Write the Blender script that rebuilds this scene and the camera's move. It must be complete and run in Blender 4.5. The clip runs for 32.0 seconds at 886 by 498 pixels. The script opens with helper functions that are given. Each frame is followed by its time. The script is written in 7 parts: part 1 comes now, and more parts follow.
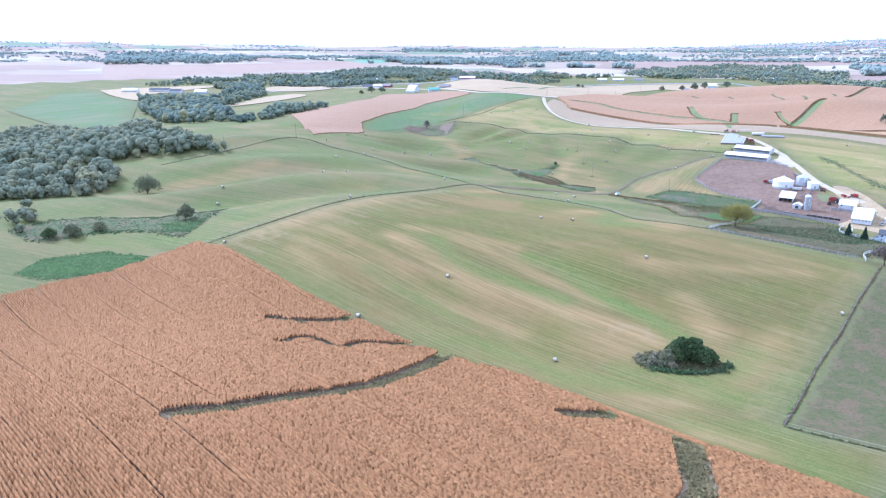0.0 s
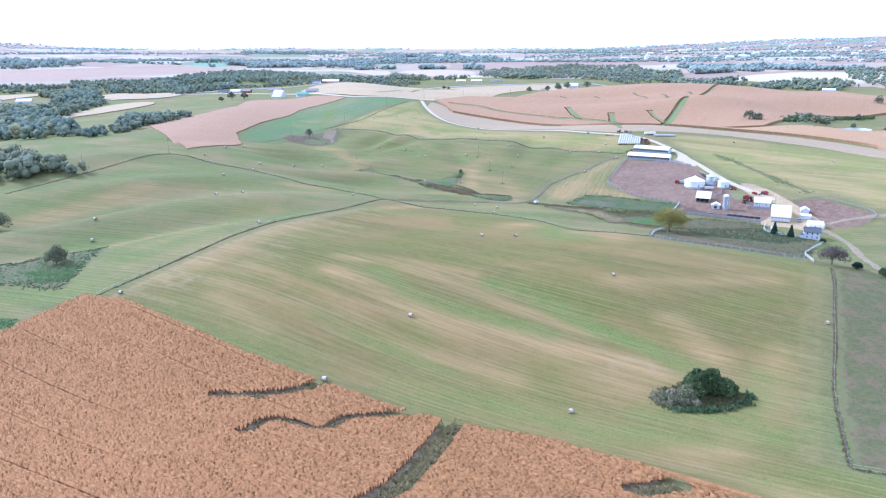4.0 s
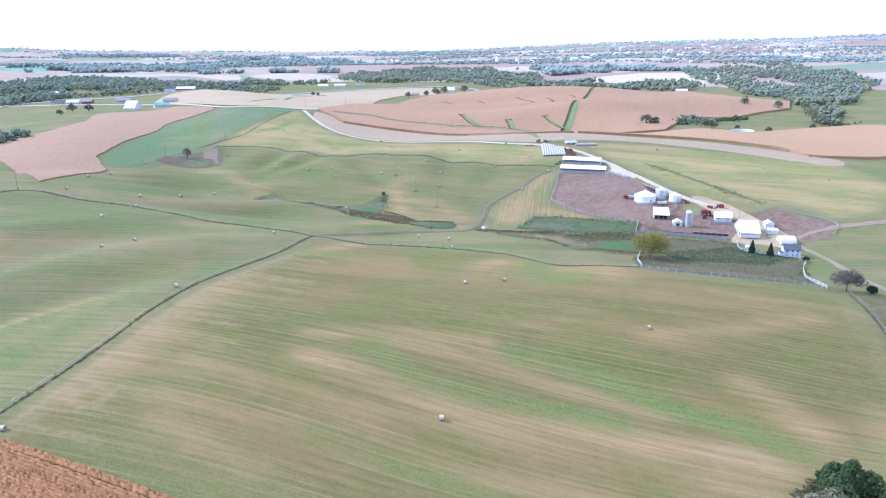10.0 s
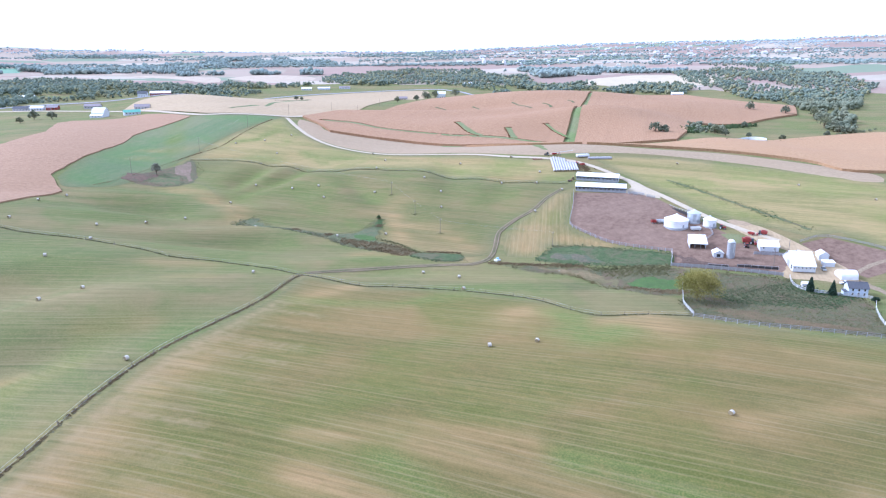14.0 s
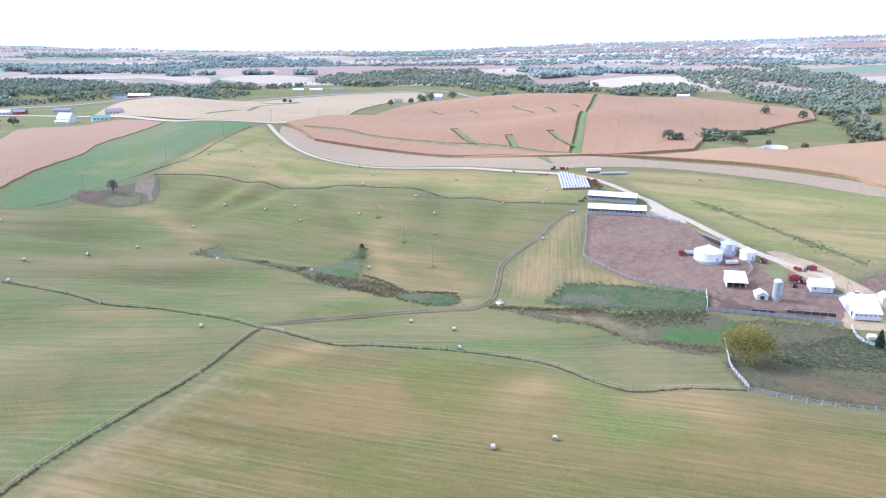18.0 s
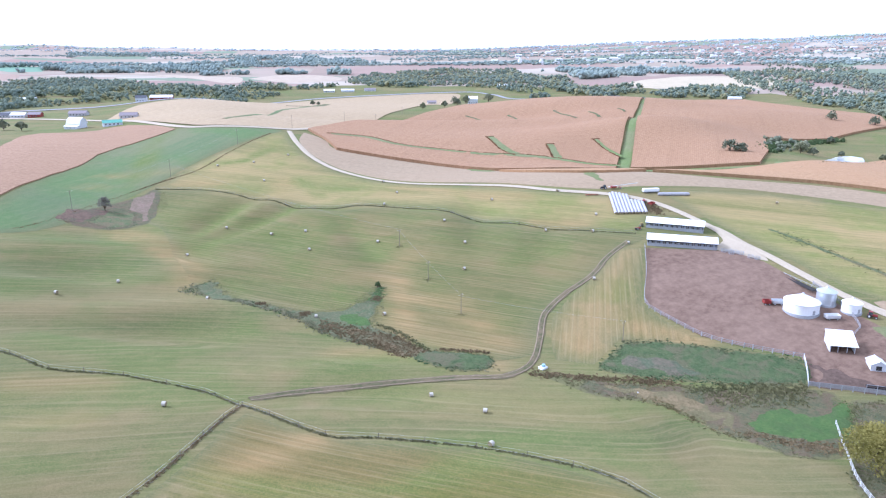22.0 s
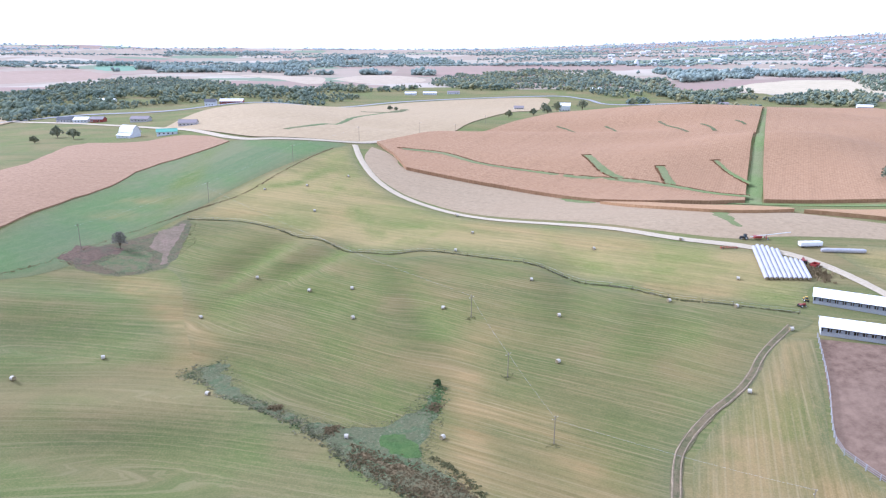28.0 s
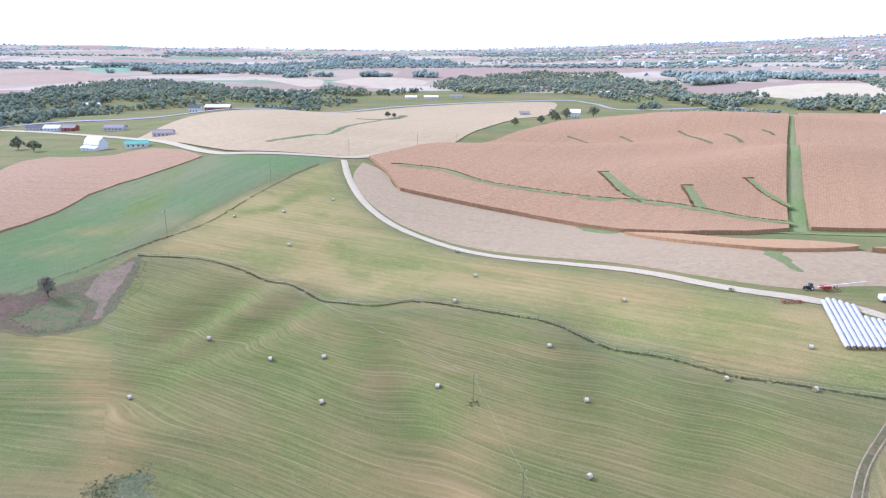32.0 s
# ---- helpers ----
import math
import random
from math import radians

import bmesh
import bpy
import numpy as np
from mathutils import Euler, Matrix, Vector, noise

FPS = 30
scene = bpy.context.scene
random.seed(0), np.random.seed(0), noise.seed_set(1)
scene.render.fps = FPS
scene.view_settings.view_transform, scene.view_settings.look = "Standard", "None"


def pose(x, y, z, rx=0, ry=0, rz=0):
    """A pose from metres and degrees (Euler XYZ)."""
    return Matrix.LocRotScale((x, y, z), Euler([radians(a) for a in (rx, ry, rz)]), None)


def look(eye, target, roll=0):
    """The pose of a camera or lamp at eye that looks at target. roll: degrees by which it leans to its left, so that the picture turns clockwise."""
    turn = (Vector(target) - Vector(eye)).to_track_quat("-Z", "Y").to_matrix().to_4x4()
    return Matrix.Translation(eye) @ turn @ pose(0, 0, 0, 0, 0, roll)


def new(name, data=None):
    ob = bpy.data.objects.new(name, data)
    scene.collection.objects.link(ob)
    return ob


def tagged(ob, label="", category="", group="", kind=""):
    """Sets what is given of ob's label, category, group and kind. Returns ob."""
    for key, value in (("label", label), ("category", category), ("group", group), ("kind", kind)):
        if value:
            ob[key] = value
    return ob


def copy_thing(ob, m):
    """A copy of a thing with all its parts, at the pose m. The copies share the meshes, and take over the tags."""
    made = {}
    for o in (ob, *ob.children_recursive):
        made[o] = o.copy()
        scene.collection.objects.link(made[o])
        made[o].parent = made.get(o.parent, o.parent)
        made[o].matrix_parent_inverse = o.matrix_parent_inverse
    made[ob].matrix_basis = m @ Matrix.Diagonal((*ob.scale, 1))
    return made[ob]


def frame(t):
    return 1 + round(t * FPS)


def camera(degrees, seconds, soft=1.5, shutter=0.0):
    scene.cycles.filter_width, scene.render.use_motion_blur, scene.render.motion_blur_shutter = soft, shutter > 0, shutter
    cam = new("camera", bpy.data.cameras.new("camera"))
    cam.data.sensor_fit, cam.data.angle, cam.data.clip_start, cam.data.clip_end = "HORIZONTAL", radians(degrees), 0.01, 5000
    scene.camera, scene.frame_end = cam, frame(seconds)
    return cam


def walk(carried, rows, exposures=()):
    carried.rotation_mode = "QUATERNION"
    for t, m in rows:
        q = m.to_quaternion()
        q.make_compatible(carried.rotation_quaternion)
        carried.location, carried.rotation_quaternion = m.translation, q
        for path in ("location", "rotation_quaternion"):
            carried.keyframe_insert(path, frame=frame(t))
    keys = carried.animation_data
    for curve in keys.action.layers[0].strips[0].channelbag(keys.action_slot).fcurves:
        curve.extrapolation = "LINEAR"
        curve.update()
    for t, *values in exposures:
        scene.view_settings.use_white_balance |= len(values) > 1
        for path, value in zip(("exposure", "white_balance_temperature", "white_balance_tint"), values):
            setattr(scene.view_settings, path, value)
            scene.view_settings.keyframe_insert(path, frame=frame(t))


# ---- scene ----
# The camera: a drone that glides forward over the fields and swings to its right.
cam = camera(64.39, 32.0, 1.2)
walk(cam, [
    (0.0, pose(0.00, 0.00, 97.50, 73.73, -0.09, 7.20)),
    (1.0, pose(-11.07, 9.66, 97.26, 73.73, -0.01, 3.73)),
    (2.0, pose(-21.95, 19.57, 97.09, 73.77, 0.06, 0.50)),
    (3.0, pose(-32.40, 29.95, 96.99, 73.84, 0.12, -2.52)),
    (4.0, pose(-42.28, 40.86, 96.93, 73.88, 0.11, -5.44)),
    (5.0, pose(-51.43, 52.25, 96.92, 73.90, 0.12, -9.17)),
    (6.0, pose(-59.86, 63.99, 96.99, 73.94, 0.11, -12.48)),
    (7.0, pose(-67.78, 76.28, 97.17, 73.98, 0.14, -14.11)),
    (8.0, pose(-74.34, 88.74, 97.50, 73.97, 0.15, -15.36)),
    (9.0, pose(-79.07, 101.83, 97.97, 73.98, 0.20, -16.62)),
    (10.0, pose(-81.75, 115.59, 98.52, 74.00, 0.14, -18.07)),
    (11.0, pose(-82.63, 129.65, 99.06, 74.01, 0.16, -19.09)),
    (12.0, pose(-81.73, 143.73, 99.55, 74.04, 0.16, -19.16)),
    (13.0, pose(-79.22, 157.58, 100.02, 74.05, 0.17, -19.32)),
    (14.0, pose(-75.29, 171.08, 100.50, 74.05, 0.06, -19.43)),
    (15.0, pose(-70.55, 184.30, 100.92, 74.03, 0.03, -19.53)),
    (16.0, pose(-65.35, 197.40, 101.27, 74.05, 0.02, -19.54)),
    (17.0, pose(-59.83, 210.55, 101.60, 74.05, -0.01, -19.54)),
    (18.0, pose(-54.29, 223.71, 101.92, 73.98, -0.03, -19.58)),
    (19.0, pose(-48.84, 236.83, 102.22, 74.00, -0.04, -19.66)),
    (20.0, pose(-43.71, 250.03, 102.50, 73.98, 0.03, -19.28)),
    (21.0, pose(-38.80, 263.50, 102.77, 73.94, 0.02, -18.17)),
    (22.0, pose(-34.09, 277.21, 103.07, 73.88, -0.03, -16.67)),
    (23.0, pose(-29.64, 291.03, 103.41, 73.85, -0.08, -15.58)),
    (24.0, pose(-25.49, 304.71, 103.74, 73.85, 0.02, -14.25)),
    (25.0, pose(-21.66, 318.39, 104.07, 73.84, 0.01, -13.17)),
    (26.0, pose(-18.22, 332.13, 104.41, 73.84, -0.03, -11.76)),
    (27.0, pose(-15.03, 345.92, 104.79, 73.84, -0.06, -10.64)),
    (28.0, pose(-12.02, 359.72, 105.20, 73.81, -0.10, -9.78)),
    (29.0, pose(-9.22, 373.68, 105.61, 73.83, -0.15, -9.81)),
    (30.0, pose(-6.36, 387.87, 106.02, 73.84, -0.19, -9.67)),
    (31.0, pose(-3.31, 402.01, 106.44, 73.85, -0.18, -9.63)),
    (32.0, pose(0.00, 416.00, 106.88, 73.86, -0.16, -9.52)),
], exposures=[(0.0, 1.12, 4640, 20), (4.0, 1.06, 4650, 20), (9.0, 1.0, 4700, 21), (14.0, 0.97, 4840, 22), (20.0, 0.96, 4940, 22), (25.0, 0.94, 5000, 22), (32.0, 0.86, 5050, 22)])

# ---- sky and sun: bright thin overcast ----
world = bpy.data.worlds.new("sky")
scene.world = world
world.use_nodes = True
wn = world.node_tree
wn.nodes.clear()
w_out = wn.nodes.new("ShaderNodeOutputWorld")
w_bg = wn.nodes.new("ShaderNodeBackground")
w_sky = wn.nodes.new("ShaderNodeTexSky")
w_sky.sky_type = "NISHITA"
w_sky.sun_disc = False
w_sky.sun_elevation = radians(36)
w_sky.sun_rotation = radians(-55)
w_sky.air_density, w_sky.dust_density, w_sky.ozone_density = 2.0, 6.0, 1.0
w_mix = wn.nodes.new("ShaderNodeMix")
w_mix.data_type = "RGBA"
w_mix.inputs[0].default_value = 0.84
w_mix.inputs[7].default_value = (9.8, 10.0, 9.9, 1.0)
w_bg.inputs[1].default_value = 0.078
wn.links.new(w_sky.outputs[0], w_mix.inputs[6])
wn.links.new(w_mix.outputs[2], w_bg.inputs[0])
wn.links.new(w_bg.outputs[0], w_out.inputs[0])

sun_data = bpy.data.lights.new("sun", "SUN")
sun_data.energy, sun_data.angle, sun_data.color = 2.4, radians(12), (1.0, 0.96, 0.9)
sun = new("sun", sun_data)
SUN_FROM = Vector((-math.sin(radians(55)) * math.cos(radians(36)), math.cos(radians(55)) * math.cos(radians(36)), math.sin(radians(36))))
sun.matrix_world = look(SUN_FROM * 300, (0, 0, 0))

# ---- the lie of the land: low hills and hollows (x, y, rise, length, width, turn) ----
HILLS = (
    (152, 402, -16.0, 274, 53, 146),
    (-51, 221, -18.4, 54, 193, 90),
    (-55, 961, 11.5, 55, 293, 8),
    (-52, 1037, 15.3, 179, 401, 29),
    (-137, 490, 12.4, 55, 400, 10),
    (-647, 579, -19.6, 352, 400, 162),
    (191, 689, -17.4, 117, 317, 101),
    (190, 647, 18.5, 54, 99, 79),
    (366, 757, 12.8, 55, 144, 1),
    (-222, 536, 13.6, 218, 55, 78),
    (583, 1375, -12.6, 126, 400, 82),
    (473, 262, -12.6, 162, 293, 162),
    (-321, 618, 18.6, 75, 166, 172),
    (-246, 1435, -11.8, 238, 75, 11),
    (171, 133, -13.1, 106, 132, 136),
    (746, 76, -10.7, 318, 400, 117),
    (-256, -163, -8.5, 401, 244, 135),
    (863, 1084, -8.0, 120, 162, 81),
    (429, 1069, 19.2, 139, 106, 144),
    (-200, 385, -11.2, 71, 219, 89),
)
FOLDS = (
    (-42, 653, -2.8, 24, 6, 60), (-25, 641, -2.8, 30, 6, 41), (-34, 650, 1.8, 22, 6, 50), (-58, 664, 2.4, 22, 11, 60),
    (23, 596, -2.4, 32, 7, 97), (7, 598, 1.7, 30, 9, 97), (-100, 577, 3.0, 42, 8, 10),
    (-90, 620, 2.7, 40, 8, 6),
    (28, 271, -2.2, 34, 7, -38), (-30, 250, -1.4, 30, 7, -29), (82, 602, -2.2, 28, 8, 70), (64, 606, 1.5, 30, 9, 75), (100, 560, -2.0, 22, 8, 60),
    (335, 866, 8.5, 120, 30, 12), (400, 955, -4.0, 130, 26, 12), (240, 1003, -6.5, 190, 24, 0), (230, 950, 2.0, 170, 20, 0), (420, 900, -4.0, 90, 24, -30), (560, 980, 3.0, 120, 40, 0), (150, 800, -2.5, 90, 14, -32), (215, 800, 1.5, 60, 20, 60),
    (-76, 546, 3.2, 30, 6, 0), (-38, 538, 3.2, 24, 6, -28), (-80, 528, -2.6, 30, 6, 0), (-46, 520, -2.6, 26, 6, -28), (-90, 607, 3.4, 32, 7, -25), (-101, 588, -3.4, 32, 7, -25), (-8, 481, 2.2, 24, 5, -3), (-8, 463, -2.0, 24, 5, -3), (56, 427, 2.8, 22, 9, -35), (84, 420, -2.0, 18, 7, 50),
    (-158, 398, 3.4, 52, 8, 27), (-150, 372, -3.2, 50, 8, 26), (-118, 402, 2.4, 30, 7, 30), (-205, 400, -3.0, 40, 9, 20), (-180, 455, 3.0, 44, 9, 20), (-230, 505, 3.2, 46, 10, 25), (-245, 540, -3.2, 46, 10, 25),
    (-150, 440, -2.7, 60, 12, 25), (-150, 410, 2.2, 60, 12, 25), (-210, 560, 2.7, 50, 12, 30), (-210, 590, -2.7, 50, 12, 30),
)
PLAIN = 20.98


def ground_z(x, y):
    """Height of the ground; works on numbers and arrays."""
    x, y = np.asarray(x, float), np.asarray(y, float)
    z = np.full(np.broadcast(x, y).shape, PLAIN)
    for cx, cy, rise, la, lb, turn in HILLS + FOLDS:
        c, s = math.cos(radians(turn)), math.sin(radians(turn))
        u, v = (x - cx) * c + (y - cy) * s, (y - cy) * c - (x - cx) * s
        z = z + rise * np.exp(-0.5 * ((u / la) ** 2 + (v / lb) ** 2))
    d, bearing = np.hypot(x, y - 500), np.degrees(np.arctan2(x, y - 500))
    far = np.clip((d - 1300) / 6700, 0, 1.15)
    rise = np.interp(bearing, (-90, -45, -20, 0, 20, 32, 45, 90), (150, 165, 142, 122, 158, 232, 285, 290))
    swell = np.clip((d - 1400) / 900, 0, 1) * (4 + 7 * far)
    z = z + rise * far ** 1.5 + swell * (np.sin(d / 170 + 1.2 * np.sin(bearing / 9)) + 0.7 * np.sin(x / 390 + y / 620) + 0.6 * np.sin(d / 83 - bearing / 6))
    return z


def gz(x, y):
    return float(ground_z(x, y))


# ---- materials ----
class Nodes:
    """A small hand for wiring a procedural material."""

    def __init__(self, name, rough=0.9, metal=0.0, spec=0.3):
        self.m = bpy.data.materials.new(name)
        self.m.use_nodes = True
        self.t = self.m.node_tree
        self.b = self.t.nodes["Principled BSDF"]
        self.b.inputs["Roughness"].default_value = rough
        self.b.inputs["Metallic"].default_value = metal
        self.b.inputs["Specular IOR Level"].default_value = spec
        self.pos = self.t.nodes.new("ShaderNodeNewGeometry").outputs["Position"]
        self.loc = self.t.nodes.new("ShaderNodeTexCoord").outputs["Object"]

    def map(self, vec, scale=(1, 1, 1), turn=0.0, shift=(0, 0, 0)):
        n = self.t.nodes.new("ShaderNodeMapping")
        n.inputs["Scale"].default_value = scale
        n.inputs["Rotation"].default_value = (0, 0, radians(turn))
        n.inputs["Location"].default_value = shift
        self.t.links.new(vec, n.inputs["Vector"])
        return n.outputs[0]

    def contour(self, vec, k):
        """Shift a flat coordinate across the rows by the height of the ground."""
        cut, put, add = (self.t.nodes.new("ShaderNode" + t) for t in ("SeparateXYZ", "CombineXYZ", "VectorMath"))
        times = self.t.nodes.new("ShaderNodeMath")
        times.operation = "MULTIPLY"
        times.inputs[1].default_value = k
        self.t.links.new(self.pos, cut.inputs[0])
        self.t.links.new(cut.outputs[2], times.inputs[0])
        self.t.links.new(times.outputs[0], put.inputs[1])
        self.t.links.new(vec, add.inputs[0])
        self.t.links.new(put.outputs[0], add.inputs[1])
        return add.outputs[0]

    def noise(self, vec, scale, detail=4.0, rough=0.6, distort=0.0):
        n = self.t.nodes.new("ShaderNodeTexNoise")
        n.inputs["Scale"].default_value, n.inputs["Detail"].default_value = scale, detail
        n.inputs["Roughness"].default_value, n.inputs["Distortion"].default_value = rough, distort
        self.t.links.new(vec, n.inputs["Vector"])
        return n.outputs["Fac"]

    def wave(self, vec, scale, distort=2.0, detail=2.0, dscale=1.0):
        n = self.t.nodes.new("ShaderNodeTexWave")
        n.bands_direction = "Y"
        n.inputs["Scale"].default_value, n.inputs["Distortion"].default_value = scale, distort
        n.inputs["Detail"].default_value, n.inputs["Detail Scale"].default_value = detail, dscale
        self.t.links.new(vec, n.inputs["Vector"])
        return n.outputs["Fac"]

    def ramp(self, fac, *stops):
        n = self.t.nodes.new("ShaderNodeValToRGB")
        e = n.color_ramp.elements
        while len(e) < len(stops):
            e.new(0.5)
        for k, (p, col) in zip(e, stops):
            k.position = p
            k.color = (*col, 1) if not isinstance(col, (int, float)) else (col, col, col, 1)
        self.t.links.new(fac, n.inputs[0])
        return n.outputs[0]

    def mix(self, fac, a, b, kind="MIX"):
        n = self.t.nodes.new("ShaderNodeMix")
        n.data_type, n.blend_type = "RGBA", kind
        for i, v in ((0, fac), (6, a), (7, b)):
            sock = n.inputs[i]
            if isinstance(v, (int, float)):
                sock.default_value = v if i == 0 else (v, v, v, 1)
            elif isinstance(v, tuple):
                sock.default_value = (*v, 1)
            else:
                self.t.links.new(v, sock)
        return n.outputs[2]

    def attr(self, name):
        n = self.t.nodes.new("ShaderNodeAttribute")
        n.attribute_name = name
        return n.outputs["Fac"]

    def island(self):
        return self.t.nodes.new("ShaderNodeNewGeometry").outputs["Random Per Island"]

    def bump(self, fac, strength=0.4, dist=0.1):
        n = self.t.nodes.new("ShaderNodeBump")
        n.inputs["Strength"].default_value, n.inputs["Distance"].default_value = strength, dist
        self.t.links.new(fac, n.inputs["Height"])
        self.t.links.new(n.outputs[0], self.b.inputs["Normal"])
        return self

    def done(self, col):
        if isinstance(col, tuple):
            self.b.inputs["Base Color"].default_value = (*col, 1)
        else:
            self.t.links.new(col, self.b.inputs["Base Color"])
        return self.m


def plain(name, a, b, scale=2.0, rough=0.7, metal=0.0, spec=0.4, bump=0.15):
    """Paint, wood or metal: two tones mixed by grain and by larger stains."""
    n = Nodes(name, rough, metal, spec)
    fine = n.noise(n.loc, scale * 4)
    big = n.noise(n.loc, scale * 0.5)
    col = n.mix(n.ramp(fine, (0.3, 0.0), (0.7, 1.0)), a, b)
    col = n.mix(n.ramp(big, (0.45, 0.0), (0.75, 0.6)), col, tuple(0.75 * v for v in b))
    n.bump(fine, bump, 0.02)
    return n.done(col)
def meadow(name, green, tan, turn, period=3.4, amount=0.45, bend=9.0, dry=0.5, slope=0.0):
    """Mown hay ground: dry and lush drifts along the swaths, narrow swath lines, fine tufts."""
    n = Nodes(name, 0.95, 0.0, 0.10)
    lie = n.contour(n.map(n.pos, (1, 1, 0), -turn), slope)
    drift = n.noise(n.map(lie, (0.22, 1.0, 1.0)), 0.030, 3.0, 0.55, 0.8)
    drift2 = n.noise(n.map(lie, (0.16, 1.0, 1.0)), 0.11, 4.0, 0.6, 0.4)
    patch = n.noise(n.pos, 0.02, 3.0, 0.6, 0.6)
    worn = n.noise(n.map(lie, (0.5, 1.0, 1.0)), 0.045, 3.0, 0.6)
    fine = n.noise(n.map(lie, (0.05, 1.0, 1.0)), 0.50, 4.0, 0.7, 0.2)
    blade = n.noise(n.map(lie, (0.025, 1.0, 1.0)), 1.3, 3.0, 0.6, 0.1)
    tuft = n.noise(n.pos, 1.9, 5.0, 0.8)
    mottle = n.noise(n.map(lie, (0.6, 1.0, 1.0)), 0.33, 3.0, 0.7)
    pale = (0.36, 0.285, 0.165)
    col = n.mix(n.ramp(drift, (0.40, 0.0), (0.62, 1.0)), green, tan)
    col = n.mix(n.ramp(patch, (0.45, 0.0), (0.62, 0.7)), col, tuple(v * w for v, w in zip(green, (0.88, 1.10, 0.80))))
    col = n.mix(n.ramp(drift2, (0.48, 0.0), (0.72, dry)), col, tan)
    soft = n.mix(1.0, n.attr("edge"), n.ramp(mottle, (0.3, 0.7), (0.7, 1.0)), "MULTIPLY")
    col = n.mix(soft, col, (0.150, 0.156, 0.073))
    breaks = n.ramp(drift2, (0.36, 0.5), (0.58, 1.0))
    dried = n.mix(n.ramp(fine, (0.38, 0.0), (0.62, 1.0)), (0.27, 0.182, 0.080), (0.385, 0.262, 0.122))
    col = n.mix(n.mix(1.0, n.attr("dry"), breaks, "MULTIPLY"), col, dried)
    fresh = n.mix(n.ramp(tuft, (0.40, 0.0), (0.60, 1.0)), (0.114, 0.152, 0.038), (0.170, 0.208, 0.058))
    col = n.mix(n.mix(1.0, n.attr("lush"), breaks, "MULTIPLY"), col, fresh)
    swath = n.wave(n.map(lie, (0.3, 1.0, 1.0)), 0.314 / period, bend, 1.0, 0.016)
    line = n.mix(1.0, n.ramp(swath, (0.40, 0.0), (0.92, 0.75 * amount)), n.ramp(worn, (0.36, 0.1), (0.6, 1.0)), "MULTIPLY")
    col = n.mix(line, col, (0.66, 0.74, 0.68), "MULTIPLY")
    raked = n.wave(n.map(lie, (0.3, 1.0, 1.0), 0.0, (0, 1.3, 0)), 0.314 / (period * 0.62), bend * 1.6, 2.0, 0.016)
    broken = n.noise(n.map(lie, (0.08, 1.0, 1.0)), 0.22, 3.0, 0.7)
    thin = n.mix(1.0, n.ramp(raked, (0.74, 0.0), (0.95, 0.55 * amount)), n.ramp(broken, (0.44, 0.0), (0.60, 1.0)), "MULTIPLY")
    col = n.mix(thin, col, pale)
    straw = n.mix(1.0, n.ramp(fine, (0.54, 0.0), (0.70, 0.45 * amount)), n.ramp(worn, (0.4, 0.3), (0.62, 1.0)), "MULTIPLY")
    col = n.mix(straw, col, pale)
    col = n.mix(n.ramp(fine, (0.30, 0.5 * amount), (0.44, 0.0)), col, (0.74, 0.80, 0.74), "MULTIPLY")
    col = n.mix(n.ramp(blade, (0.56, 0.0), (0.66, 0.45 * amount)), col, pale)
    col = n.mix(n.ramp(blade, (0.34, 0.5 * amount), (0.44, 0.0)), col, (0.72, 0.78, 0.72), "MULTIPLY")
    col = n.mix(n.ramp(mottle, (0.36, 0.35), (0.50, 0.0)), col, (0.76, 0.86, 0.78), "MULTIPLY")
    col = n.mix(n.ramp(mottle, (0.54, 0.0), (0.68, 0.25)), col, tuple(1.2 * v for v in tan))
    col = n.mix(n.ramp(tuft, (0.38, 0.32), (0.52, 0.0)), col, (0.62, 0.66, 0.62), "MULTIPLY")
    col = n.mix(n.ramp(tuft, (0.51, 0.0), (0.63, 0.3)), col, tuple(1.3 * v for v in tan))
    col = n.mix(n.mix(0.72, 0.0, n.mix(1.0, n.attr("worn"), n.ramp(mottle, (0.30, 0.4), (0.55, 1.0)), "MULTIPLY")), col, (0.315, 0.238, 0.130))
    n.bump(tuft, 0.8, 0.25)
    return n.done(col)


M_GRASS = meadow("grass", (0.140, 0.150, 0.060), (0.220, 0.180, 0.084), -22, 4.2, 0.46, 14.0, 0.3, 3.0)
M_HAY = meadow("hay_field", (0.148, 0.129, 0.043), (0.225, 0.160, 0.064), -33, 3.4, 0.50, 9.0, 0.35)
M_SLOPE = meadow("mown_slope", (0.134, 0.138, 0.051), (0.200, 0.161, 0.070), -42, 3.6, 0.62, 16.0, 0.5, 4.0)
M_YELLOW = meadow("hill_grass", (0.205, 0.190, 0.070), (0.345, 0.262, 0.120), -38, 4.5, 0.5, 9.0, 0.7, 2.5)
M_ALFALFA = meadow("alfalfa", (0.128, 0.176, 0.084), (0.180, 0.192, 0.102), 60, 9.0, 0.12, 6.0, 0.15)


